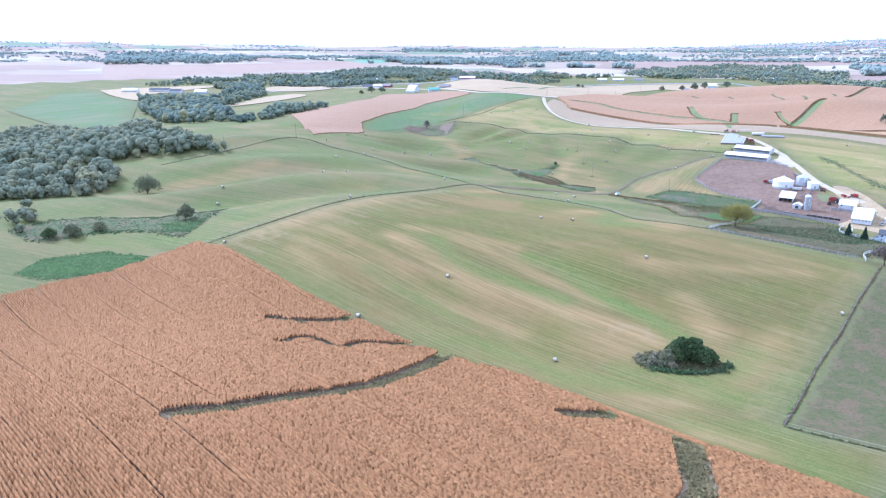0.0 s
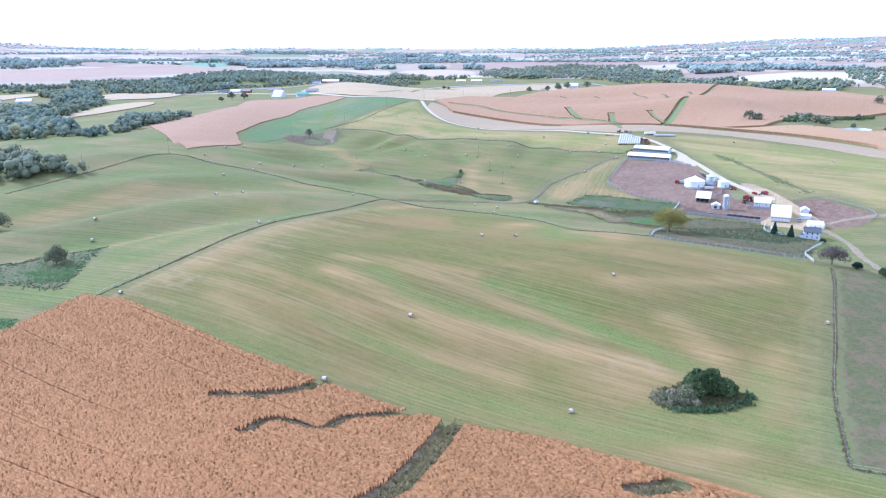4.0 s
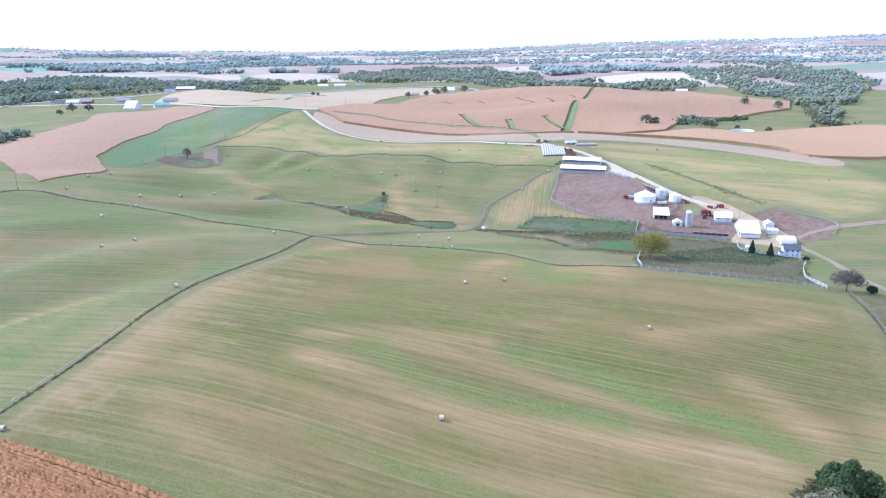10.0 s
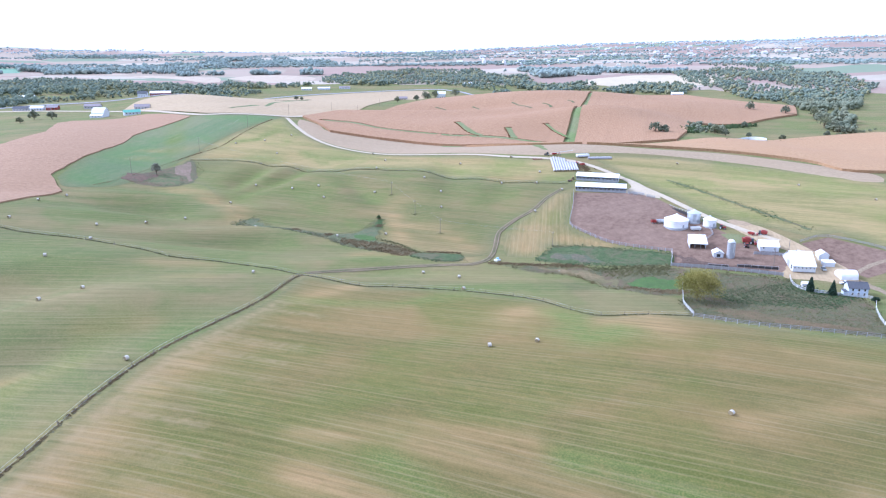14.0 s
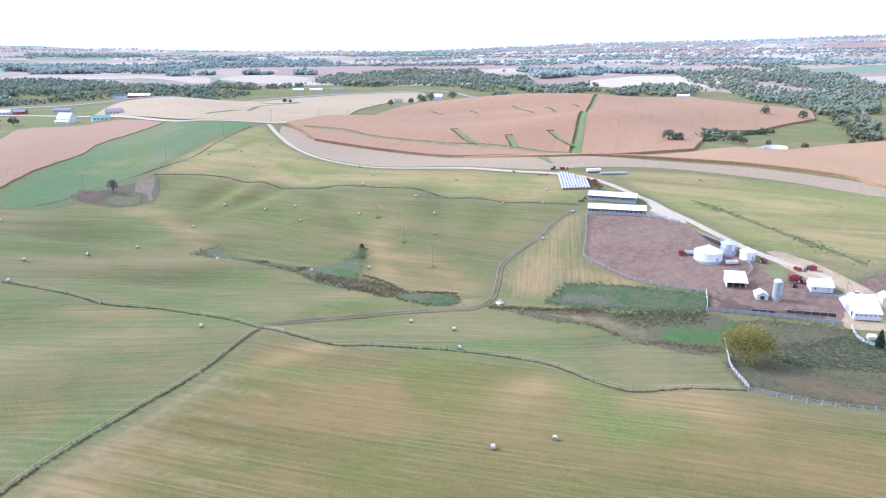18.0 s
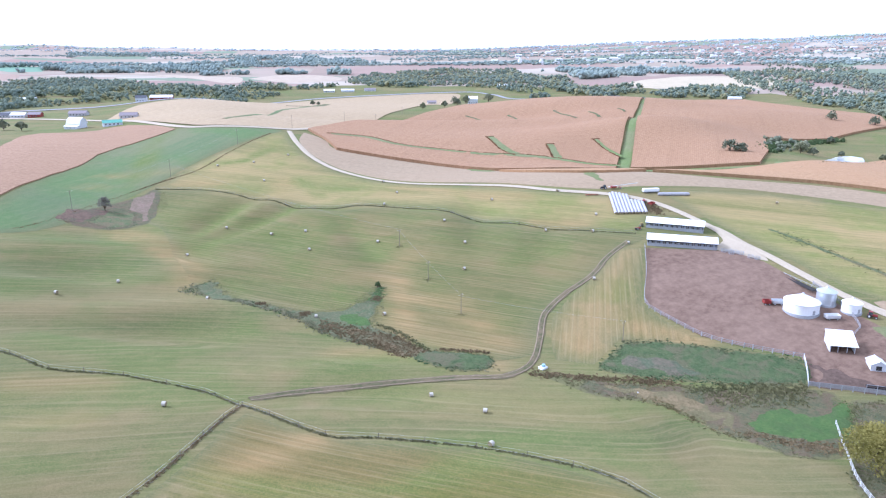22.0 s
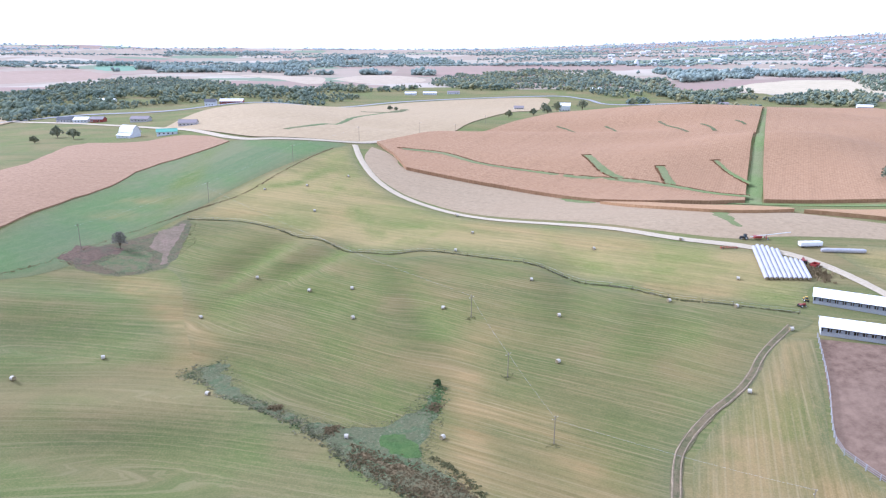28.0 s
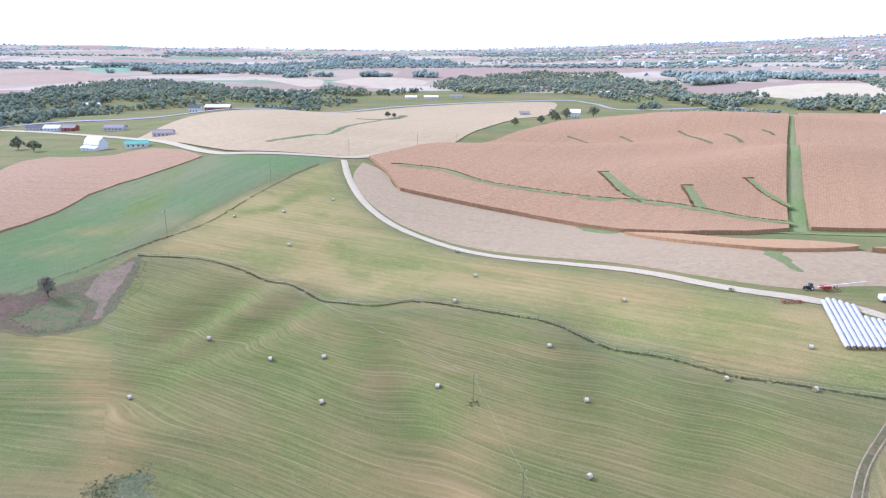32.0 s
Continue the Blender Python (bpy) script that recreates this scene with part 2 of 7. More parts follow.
def crop(name, a, b, c, scale=1.2, rows=0.0, turn=0.0, grain=1.0):
    n = Nodes(name, 0.9, 0.0, 0.2)
    lie = n.map(n.pos, (1.0, 1.0, 0.0), turn)
    fine = n.noise(n.map(lie, (grain, 1.0, 1.0)) if grain < 1 else n.pos, scale, 5.0, 0.75)
    big = n.noise(n.pos, 0.02, 3.0)
    col = n.mix(n.ramp(fine, (0.36, 0.0), (0.62, 1.0)), a, b)
    col = n.mix(n.ramp(big, (0.4, 0.0), (0.7, 0.5)), col, c)
    streak = n.noise(n.map(lie, (0.05, 1.0, 1.0)), 0.16, 3.0, 0.6)
    col = n.mix(n.ramp(streak, (0.30, 0.22), (0.5, 0.0)), col, tuple(0.8 * v for v in a))
    if rows:
        w = n.wave(n.map(lie, (0.02, 1.0, 1.0)), rows, 0.5, 1.0)
        col = n.mix(n.ramp(w, (0.0, 0.20), (0.5, 0.0)), col, tuple(0.72 * v for v in a))
    n.bump(fine, 0.8, 0.4)
    return n.done(col)


M_CORN = crop("ripe_corn", (0.262, 0.128, 0.050), (0.445, 0.238, 0.100), (0.35, 0.178, 0.073), 2.2, 0.0, 39.5, 0.3)
M_CORN_FAR = crop("ripe_corn_far", (0.265, 0.155, 0.084), (0.395, 0.246, 0.140), (0.332, 0.196, 0.108), 0.5, 0.20, -55)
M_CORN_PALE = crop("pale_corn", (0.31, 0.188, 0.098), (0.44, 0.285, 0.152), (0.375, 0.225, 0.118), 0.5, 0.2, 15)
M_SOY = crop("ripe_soybean", (0.262, 0.162, 0.096), (0.36, 0.232, 0.142), (0.318, 0.198, 0.118), 0.5)
M_STUBBLE = crop("harvested_ground", (0.335, 0.255, 0.150), (0.435, 0.335, 0.205), (0.375, 0.285, 0.170), 0.25, 0.16, -60)
M_TILLED = crop("worked_soil", (0.28, 0.212, 0.132), (0.375, 0.288, 0.185), (0.33, 0.242, 0.150), 0.4, 0.2, 25)
M_LOT = crop("feedlot_mud", (0.128, 0.082, 0.058), (0.222, 0.150, 0.108), (0.27, 0.188, 0.138), 0.35)
M_MUD = crop("wet_mud", (0.075, 0.052, 0.040), (0.145, 0.100, 0.076), (0.17, 0.118, 0.09), 0.4)
M_GRAVEL = crop("gravel", (0.40, 0.335, 0.24), (0.50, 0.43, 0.32), (0.44, 0.37, 0.27), 1.0)
M_DIRT = crop("dirt_track", (0.20, 0.155, 0.10), (0.33, 0.26, 0.175), (0.24, 0.19, 0.12), 0.8)
M_ASPHALT = crop("asphalt", (0.26, 0.26, 0.27), (0.36, 0.36, 0.37), (0.30, 0.30, 0.31), 1.0)
def bank(name, a, b, c, d):
    """Rank growth: green, tan and grey patches a stride across, with shade painted dark in hollows between clumps."""
    n = Nodes(name, 0.95, 0.0, 0.12)
    one = n.noise(n.pos, 0.35, 4.0, 0.7, 0.5)
    two = n.noise(n.pos, 0.12, 3.0, 0.6, 0.5)
    clump = n.noise(n.pos, 1.1, 5.0, 0.75)
    col = n.mix(n.ramp(one, (0.40, 0.0), (0.60, 1.0)), a, b)
    col = n.mix(n.ramp(two, (0.48, 0.0), (0.60, 0.85)), col, c)
    col = n.mix(n.ramp(clump, (0.55, 0.0), (0.68, 0.7)), col, d)
    col = n.mix(n.ramp(clump, (0.32, 0.6), (0.48, 0.0)), col, tuple(0.5 * v for v in a))
    edge = n.mix(1.0, n.ramp(n.attr("core"), (0.0, 0.0), (1.0, 0.62)), n.ramp(one, (0.25, 0.0), (0.75, 0.5)), "ADD")
    col = n.mix(n.ramp(edge, (0.36, 0.0), (0.46, 1.0)), (0.16, 0.155, 0.072), col)
    n.bump(clump, 1.0, 0.5)
    return n.done(col)


M_WEED = bank("rank_weeds", (0.100, 0.138, 0.062), (0.150, 0.152, 0.075), (0.175, 0.142, 0.085), (0.17, 0.185, 0.10))
M_TRACKSIDE = meadow("trackside_stubble", (0.185, 0.160, 0.062), (0.30, 0.215, 0.10), 62, 3.2, 0.6, 7.0, 0.6)
M_VERGE = meadow("verge_grass", (0.175, 0.205, 0.092), (0.225, 0.23, 0.12), 50, 3.0, 0.15, 6.0, 0.3)
M_PASTURE = bank("rough_pasture", (0.105, 0.118, 0.050), (0.140, 0.128, 0.062), (0.180, 0.130, 0.082), (0.150, 0.160, 0.075))
# Far crops are mixed paler and greyer than near ones, as haze.
M_FAR_TAN = crop("hazed_far_stubble", (0.37, 0.30, 0.22), (0.46, 0.38, 0.285), (0.41, 0.335, 0.25), 0.05)
M_FAR_PINK = crop("hazed_far_soybean", (0.285, 0.205, 0.152), (0.36, 0.262, 0.20), (0.32, 0.23, 0.172), 0.05)
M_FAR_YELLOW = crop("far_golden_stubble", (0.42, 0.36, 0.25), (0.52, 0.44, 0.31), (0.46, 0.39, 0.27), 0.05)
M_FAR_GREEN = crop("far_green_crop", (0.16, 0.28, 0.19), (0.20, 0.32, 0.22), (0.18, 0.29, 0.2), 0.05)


def patchwork(name):
    """Far farmland: fields of one crop each, in haze-paled strips a few hundred metres long."""
    n = Nodes(name, 0.95, 0.0, 0.1)
    bent = n.mix(0.5, n.map(n.pos, (0.0028, 0.0052, 0.0), 8), n.map(n.pos, (0.0028, 0.0052, 0.0), 8))
    cell = n.t.nodes.new("ShaderNodeTexVoronoi")
    cell.distance = "CHEBYCHEV"
    cell.inputs["Scale"].default_value, cell.inputs["Randomness"].default_value = 1.0, 0.8
    n.t.links.new(bent, cell.inputs["Vector"])
    pick = n.t.nodes.new("ShaderNodeSeparateColor")
    n.t.links.new(cell.outputs["Color"], pick.inputs[0])
    col = n.ramp(pick.outputs[0], (0.0, (0.36, 0.29, 0.23)), (0.24, (0.31, 0.22, 0.185)), (0.42, (0.44, 0.38, 0.31)), (0.58, (0.33, 0.235, 0.195)), (0.74, (0.20, 0.25, 0.17)), (0.86, (0.38, 0.30, 0.245)))
    col.node.color_ramp.interpolation = "CONSTANT"
    fleck = n.noise(n.map(n.pos, (1, 1, 0)), 0.006, 4.0, 0.65)
    col = n.mix(n.ramp(fleck, (0.38, 0.35), (0.6, 0.0)), col, (0.22, 0.22, 0.15))
    return n.done(col)


M_PATCHWORK = patchwork("hazed_far_farmland")
M_NETTLE = bank("green_weeds", (0.070, 0.106, 0.045), (0.105, 0.135, 0.06), (0.14, 0.128, 0.075), (0.135, 0.16, 0.08))
M_REED = crop("brown_reeds", (0.20, 0.14, 0.08), (0.32, 0.23, 0.13), (0.17, 0.14, 0.08), 1.2)


M_SCRUB_PALE = bank("pale_dry_bank", (0.175, 0.140, 0.096), (0.225, 0.17, 0.122), (0.25, 0.182, 0.14), (0.28, 0.225, 0.17))
M_DITCH = bank("dry_ditch_weeds", (0.098, 0.135, 0.066), (0.150, 0.150, 0.082), (0.125, 0.132, 0.072), (0.27, 0.245, 0.17))
M_TRACK = bank("track_verge", (0.11, 0.115, 0.055), (0.155, 0.135, 0.075), (0.20, 0.155, 0.095), (0.22, 0.18, 0.115))


def leafy(name, a, b, c, thin=0.3):
    """Foliage: colour by crown and clump; thin leaves let some light through."""
    n = Nodes(name, 0.95, 0.0, 0.05)
    crown = n.mix(0.38, n.ramp(n.noise(n.pos, 0.10, 2.0, 0.5), (0.36, 0.0), (0.64, 1.0)), n.island())
    col = n.mix(crown, a, b)
    col = n.mix(n.ramp(n.noise(n.pos, 0.018, 2.0), (0.45, 0.0), (0.60, 0.8)), col, c)
    n.bump(n.noise(n.pos, 2.5), 0.6, 0.2)
    n.done(col)
    through_leaf = n.t.nodes.new("ShaderNodeBsdfTranslucent")
    both = n.t.nodes.new("ShaderNodeMixShader")
    both.inputs[0].default_value = thin
    n.t.links.new(col, through_leaf.inputs["Color"])
    n.t.links.new(n.b.outputs[0], both.inputs[1])
    n.t.links.new(through_leaf.outputs[0], both.inputs[2])
    n.t.links.new(both.outputs[0], n.t.nodes["Material Output"].inputs["Surface"])
    return n.m


M_LEAF = leafy("leaves", (0.072, 0.112, 0.052), (0.145, 0.185, 0.082), (0.10, 0.14, 0.065))
M_LEAF_YELLOW = leafy("yellowing_leaves", (0.20, 0.19, 0.055), (0.35, 0.31, 0.095), (0.25, 0.225, 0.07))
# Valley crowns are lightened and blued in colour to stand for haze.
M_WOODS = leafy("hazed_valley_woods", (0.128, 0.170, 0.138), (0.245, 0.270, 0.178), (0.152, 0.195, 0.165), 0.0)
M_WOODS_NEAR = leafy("mixed_woods", (0.138, 0.168, 0.118), (0.260, 0.258, 0.162), (0.172, 0.200, 0.140), 0.0)
# Haze goes into the leaf colour here: bluer, and palest on the last hills.
M_WOODS_FAR = leafy("hazed_far_woods", (0.205, 0.262, 0.248), (0.30, 0.338, 0.28), (0.23, 0.285, 0.275), 0.0)
M_WOODS_LAST = leafy("hazed_last_woods", (0.34, 0.41, 0.44), (0.43, 0.49, 0.50), (0.38, 0.45, 0.48), 0.0)
M_WOODS_AUTUMN = leafy("turning_woods", (0.21, 0.215, 0.13), (0.31, 0.295, 0.16), (0.19, 0.21, 0.138), 0.0)
M_BARK = plain("bark", (0.10, 0.075, 0.05), (0.17, 0.13, 0.095), 3.0, 0.95)
M_WHITE = plain("white_steel", (0.78, 0.80, 0.82), (0.84, 0.85, 0.86), 0.4, 0.45, 0.0, 0.4, 0.05)
M_WALL = plain("grey_white_siding", (0.58, 0.60, 0.64), (0.66, 0.68, 0.71), 0.8, 0.6, 0.0, 0.3, 0.05)
M_GREY = plain("weathered_grey", (0.30, 0.31, 0.33), (0.45, 0.46, 0.48), 1.0, 0.85)
M_GALV = plain("galvanised_steel", (0.50, 0.54, 0.58), (0.66, 0.69, 0.72), 0.8, 0.4, 0.6)
M_DARK = plain("dark_opening", (0.03, 0.03, 0.035), (0.06, 0.055, 0.05), 1.0, 0.9)
M_RED = plain("red_machine_paint", (0.22, 0.03, 0.026), (0.31, 0.05, 0.042), 1.0, 0.45)
M_ROOF_DARK = plain("dark_shingles", (0.06, 0.065, 0.08), (0.12, 0.125, 0.14), 2.0, 0.85)
M_GREEN_ROOF = plain("green_steel", (0.10, 0.34, 0.26), (0.16, 0.42, 0.33), 0.5, 0.5)
M_STRAW = plain("net_wrapped_straw", (0.42, 0.385, 0.32), (0.58, 0.545, 0.475), 3.0, 0.9)
M_HAYEND = plain("hay_end", (0.20, 0.16, 0.09), (0.34, 0.28, 0.16), 5.0, 0.95)
M_FILM = plain("pale_plastic_film", (0.37, 0.36, 0.40), (0.50, 0.49, 0.53), 0.6, 0.5, 0.0, 0.5, 0.1)
M_TYRE = plain("rubber", (0.02, 0.02, 0.02), (0.05, 0.05, 0.05), 4.0, 0.8)
M_POST = plain("old_wood", (0.16, 0.13, 0.10), (0.30, 0.26, 0.21), 4.0, 0.9)


# ---- making things ----
def part(name, bm, material, parent=None, label=""):
    me = bpy.data.meshes.new(name)
    bm.to_mesh(me)
    bm.free()
    me.materials.append(material)
    ob = new(name, me)
    ob.parent = parent
    return tagged(ob, label)


def flat_mesh(name, verts, faces, material, smooth=False):
    me = bpy.data.meshes.new(name)
    me.from_pydata(verts, [], faces)
    if smooth:
        me.polygons.foreach_set("use_smooth", [True] * len(me.polygons))
    me.materials.append(material)
    return new(name, me)


def empty(name, m, label, category, group="", kind=""):
    ob = new(name)
    ob.matrix_basis = m
    return tagged(ob, label, category, group, kind)


def box(bm, x0, x1, y0, y1, z0, z1, bevel=0.0):
    vs = [bm.verts.new((x, y, z)) for z in (z0, z1) for x, y in ((x0, y0), (x1, y0), (x1, y1), (x0, y1))]
    for a in ((0, 3, 2, 1), (4, 5, 6, 7), (0, 1, 5, 4), (1, 2, 6, 5), (2, 3, 7, 6), (3, 0, 4, 7)):
        bm.faces.new([vs[i] for i in a])
    if bevel:
        bmesh.ops.bevel(bm, geom=list({e for v in vs for e in v.link_edges}), offset=bevel, segments=1, affect="EDGES")
    return bm


def slab(pts, x0, x1):
    """A prism along x from a list of (y, z) corners."""
    bm = bmesh.new()
    a = [bm.verts.new((x0, y, z)) for y, z in pts]
    b = [bm.verts.new((x1, y, z)) for y, z in pts]
    bm.faces.new(a[::-1])
    bm.faces.new(b)
    for i in range(len(pts)):
        j = (i + 1) % len(pts)
        bm.faces.new((a[i], a[j], b[j], b[i]))
    bmesh.ops.recalc_face_normals(bm, faces=bm.faces)
    return bm


def drum(bm, r0, r1, z0, z1, n=20, x=0.0, y=0.0, cap=True):
    m = Matrix.Translation((x, y, (z0 + z1) / 2))
    bmesh.ops.create_cone(bm, cap_ends=cap, segments=n, radius1=r0, radius2=max(r1, 0.001), depth=z1 - z0, matrix=m)
    return bm


def at(x, y, turn=0.0, sink=0.0, k=1.0):
    return pose(x, y, gz(x, y) - sink, 0, 0, turn) @ Matrix.Diagonal((k, k, k, 1))


# ---- ground: one sheet to the horizon ----
def axis(lo, hi, step, end):
    core = list(np.arange(lo, hi + 1, step))
    up, down, d = [], [], step
    a = core[-1]
    while a < end:
        d = min(d * 1.12, 160)
        a += d
        up.append(a)
    a, d = core[0], step
    while a > -end:
        d = min(d * 1.12, 160)
        a -= d
        down.append(a)
    return np.array(down[::-1] + core + up)


gx, gy = axis(-420, 560, 4.5, 8800), axis(-60, 1060, 4.5, 8800)
GX, GY = np.meshgrid(gx, gy)
GZ = ground_z(GX, GY)
nx = len(gx)
g_verts = np.column_stack([GX.ravel(), GY.ravel(), GZ.ravel()]).tolist()
g_faces = [(j * nx + i, j * nx + i + 1, (j + 1) * nx + i + 1, (j + 1) * nx + i) for j in range(len(gy) - 1) for i in range(nx - 1)]
ground = tagged(flat_mesh("ground", g_verts, g_faces, M_GRASS, True), "rolling green and tan mown grassland reaching the horizon", "ground", kind="structure")
ground.data.materials.append(M_PATCHWORK)
mid_x, mid_y = (gx[:-1] + gx[1:]) / 2, (gy[:-1] + gy[1:]) / 2
FX, FY = np.meshgrid(mid_x, mid_y)
ground.data.polygons.foreach_set("material_index", (np.hypot(FX, FY - 500) > 1330).astype(np.int32).ravel())


# ---- fields, roads and yards laid on the ground ----
from mathutils.geometry import delaunay_2d_cdt


def smooth_line(pts, step=6.0):
    """A Catmull-Rom line through the points, cut into even steps."""
    p = [Vector(q) for q in pts]
    p = [2 * p[0] - p[1]] + p + [2 * p[-1] - p[-2]]
    out = []
    for a, b, c, d in zip(p, p[1:], p[2:], p[3:]):
        k = max(1, int((c - b).length / step))
        for i in range(k):
            t = i / k
            out.append(0.5 * (2 * b + (c - a) * t + (2 * a - 5 * b + 4 * c - d) * t * t + (3 * b - a - 3 * c + d) * t ** 3))
    return out + [p[-2]]


def drape(name, pts, material, lift, label, category="field", step=9.0, curved=True, wobble=0.0, seed=1, skirt=0.0, kind="structure", rim=None):
    """A field: its outline filled with a fine net that follows the ground, lifted by its crop's height."""
    rnd = random.Random(seed)
    if curved:
        edge = smooth_line(list(pts) + [pts[0]], step * 0.7)[:-1]
    else:
        edge = []
        for a, b in zip(pts, list(pts[1:]) + [pts[0]]):
            a, b = Vector(a), Vector(b)
            k = max(1, int((b - a).length / step))
            edge += [a.lerp(b, i / k) for i in range(k)]
    if wobble:
        edge = [q + Vector((rnd.uniform(-wobble, wobble), rnd.uniform(-wobble, wobble))) for q in edge]
    xs, ys = [q.x for q in edge], [q.y for q in edge]
    inner = []
    ex, ey = np.array(xs), np.array(ys)
    for x in np.arange(min(xs), max(xs), step):
        for y in np.arange(min(ys), max(ys), step):
            if np.min((ex - x) ** 2 + (ey - y) ** 2) > (step * 0.55) ** 2:
                inner.append(Vector((x + rnd.uniform(-1, 1) * step * 0.1, y + rnd.uniform(-1, 1) * step * 0.1)))
    n = len(edge)
    v, _, f, _, _, _ = delaunay_2d_cdt(edge + inner, [(i, (i + 1) % n) for i in range(n)], [], 1, 0.01)
    z = ground_z([q.x for q in v], [q.y for q in v])
    if rim is None:
        rim = lift if skirt or lift > 0.55 else 0.06
    verts = [(q.x, q.y, h + (rim if i < n else lift)) for i, (q, h) in enumerate(zip(v, z))]
    faces = [tuple(t) for t in f]
    if skirt:
        k = len(verts)
        verts += [(q.x, q.y, gz(q.x, q.y) - 0.2) for q in edge]
        faces += [(i, (i + 1) % n, k + (i + 1) % n, k + i) for i in range(n)]
    ob = flat_mesh(name, verts, faces, material, not skirt)
    core = np.ones(len(verts))
    core[:n] = 0.0
    ob.data.attributes.new("core", "FLOAT", "POINT").data.foreach_set("value", core)
    px, py = np.array([q[0] for q in verts]), np.array([q[1] for q in verts])
    off = np.array([math.sqrt(np.min((ex - a) ** 2 + (ey - b) ** 2)) for a, b in zip(px, py)])
    ob.data.attributes.new("edge", "FLOAT", "POINT").data.foreach_set("value", np.exp(-off / 5.0))
    return tagged(ob, label, category, kind=kind)


def ribbon(name, pts, width, material, lift, label, category="road", rough=0.0, seed=1, kind="structure"):
    """A road or track of an even width along a smooth line."""
    rnd = random.Random(seed)
    line = smooth_line(pts, 3.0)
    verts, faces = [], []
    cols = (-0.5, -0.17, 0.17, 0.5)
    for i, q in enumerate(line):
        d = (line[min(i + 1, len(line) - 1)] - line[max(i - 1, 0)]).normalized()
        side = Vector((d.y, -d.x))
        for c in cols:
            e = c * width * (1 + rnd.uniform(-rough, rough))
            w = q + side * e
            verts.append((w.x, w.y, gz(w.x, w.y) + ((lift * 0.45 if lift < 2 else lift - 0.1) if abs(c) == 0.5 else lift)))
    for i in range(len(line) - 1):
        for k in range(3):
            a = i * 4 + k
            faces.append((a, a + 4, a + 5, a + 1))
    ob = flat_mesh(name, verts, faces, material, True)
    ob.data.attributes.new("core", "FLOAT", "POINT").data.foreach_set("value", np.tile((0.2, 1.0, 1.0, 0.2), len(line)))
    return tagged(ob, label, category, kind=kind)


# dry and lush drifts as soft strokes: (half width, strength, line)
HAY_DRY = (
    (5, 0.8, ((-33, 313), (-12, 299), (4, 281), (18, 273), (28, 263))),
    (6, 1.0, ((-60, 303), (-39, 284), (-22, 269), (-4, 262), (16, 251), (36, 242), (45, 235))),
    (9, 0.8, ((30, 239), (37, 234))),
    (4.5, 0.6, ((-52, 261), (-33, 250), (-16, 243), (-2, 234))),
    (4, 0.6, ((-100, 282), (-92, 270), (-81, 258))),
    (5, 0.8, ((61, 266), (65, 255), (67, 246))),
    (4, 0.7, ((-58, 319), (-32, 317), (-5, 308))),
    (6, 0.6, ((-79, 373), (-95, 347), (-108, 316), (-123, 300))),
    (4, 0.5, ((-94, 307), (-71, 290), (-49, 275))),
    (4, 0.5, ((-101, 293), (-79, 278), (-58, 266))),
    (6, 0.9, ((22, 381), (36, 390), (42, 385))),
    (8, 0.8, ((56, 365), (73, 370), (70, 358))),
    (4.5, 0.8, ((-43, 421), (-31, 431), (-21, 437))),
    (4, 0.45, ((97, 326), (112, 312), (136, 300))),
    (5, 0.7, ((35, 190), (43, 190), (52, 199))),
    (5, 0.6, ((66, 210), (79, 230), (90, 245))),
    (6, 0.6, ((48, 170), (58, 166))),
    (4, 0.6, ((51, 299), (80, 295), (116, 297))),
)
HAY_LUSH = (
    (4.5, 1.0, ((1, 298), (11, 293), (22, 280), (34, 266), (45, 255), (56, 238))),
    (4, 0.9, ((-42, 305), (-32, 287), (-16, 277), (0, 269), (14, 262))),
    (3.5, 0.7, ((-64, 270), (-48, 257), (-34, 246), (-23, 236))),
    (9, 0.5, ((-113, 274), (-97, 261), (-82, 246), (-68, 236))),
    (6, 0.9, ((45, 386), (39, 355), (54, 359))),
    (5, 0.8, ((49, 384), (45, 371), (34, 363))),
    (7, 0.7, ((-38, 228), (-13, 218), (13, 202), (38, 202), (62, 198))),
    (6, 0.7, ((32, 212), (57, 209), (77, 230))),
    (6, 0.6, ((47, 177), (68, 174), (72, 154))),
    (5, 0.5, ((70, 199), (85, 216))),
    (4, 0.5, ((118, 343), (136, 324), (149, 308))),
    (4, 0.7, ((-46, 421), (-11, 408), (20, 418))),
)
LEFT_DRY = (
    (4, 0.7, ((-172, 448), (-192, 433), (-216, 413), (-233, 393))),
    (4, 0.5, ((-116, 376), (-132, 358), (-141, 343))),
    (4, 0.8, ((-128, 373), (-142, 370), (-160, 360))),
    (6, 0.35, ((-140, 317), (-127, 323), (-113, 341))),
    (4, 0.6, ((-112, 399), (-95, 404))),
    (5, 0.5, ((-96, 478), (-75, 480))),
    (4, 0.5, ((-89, 454), (-74, 453))),
)
LEFT_LUSH = (
    (10, 0.4, ((-181, 500), (-138, 470), (-99, 453))),
    (4, 0.7, ((-151, 327), (-141, 326))),
    (7, 0.8, ((-205, 292), (-182, 296), (-155, 296))),
    (6, 0.5, ((-139, 343), (-121, 369), (-102, 408))),
    (8, 0.6, ((-205, 293), (-173, 292), (-153, 298))),
)
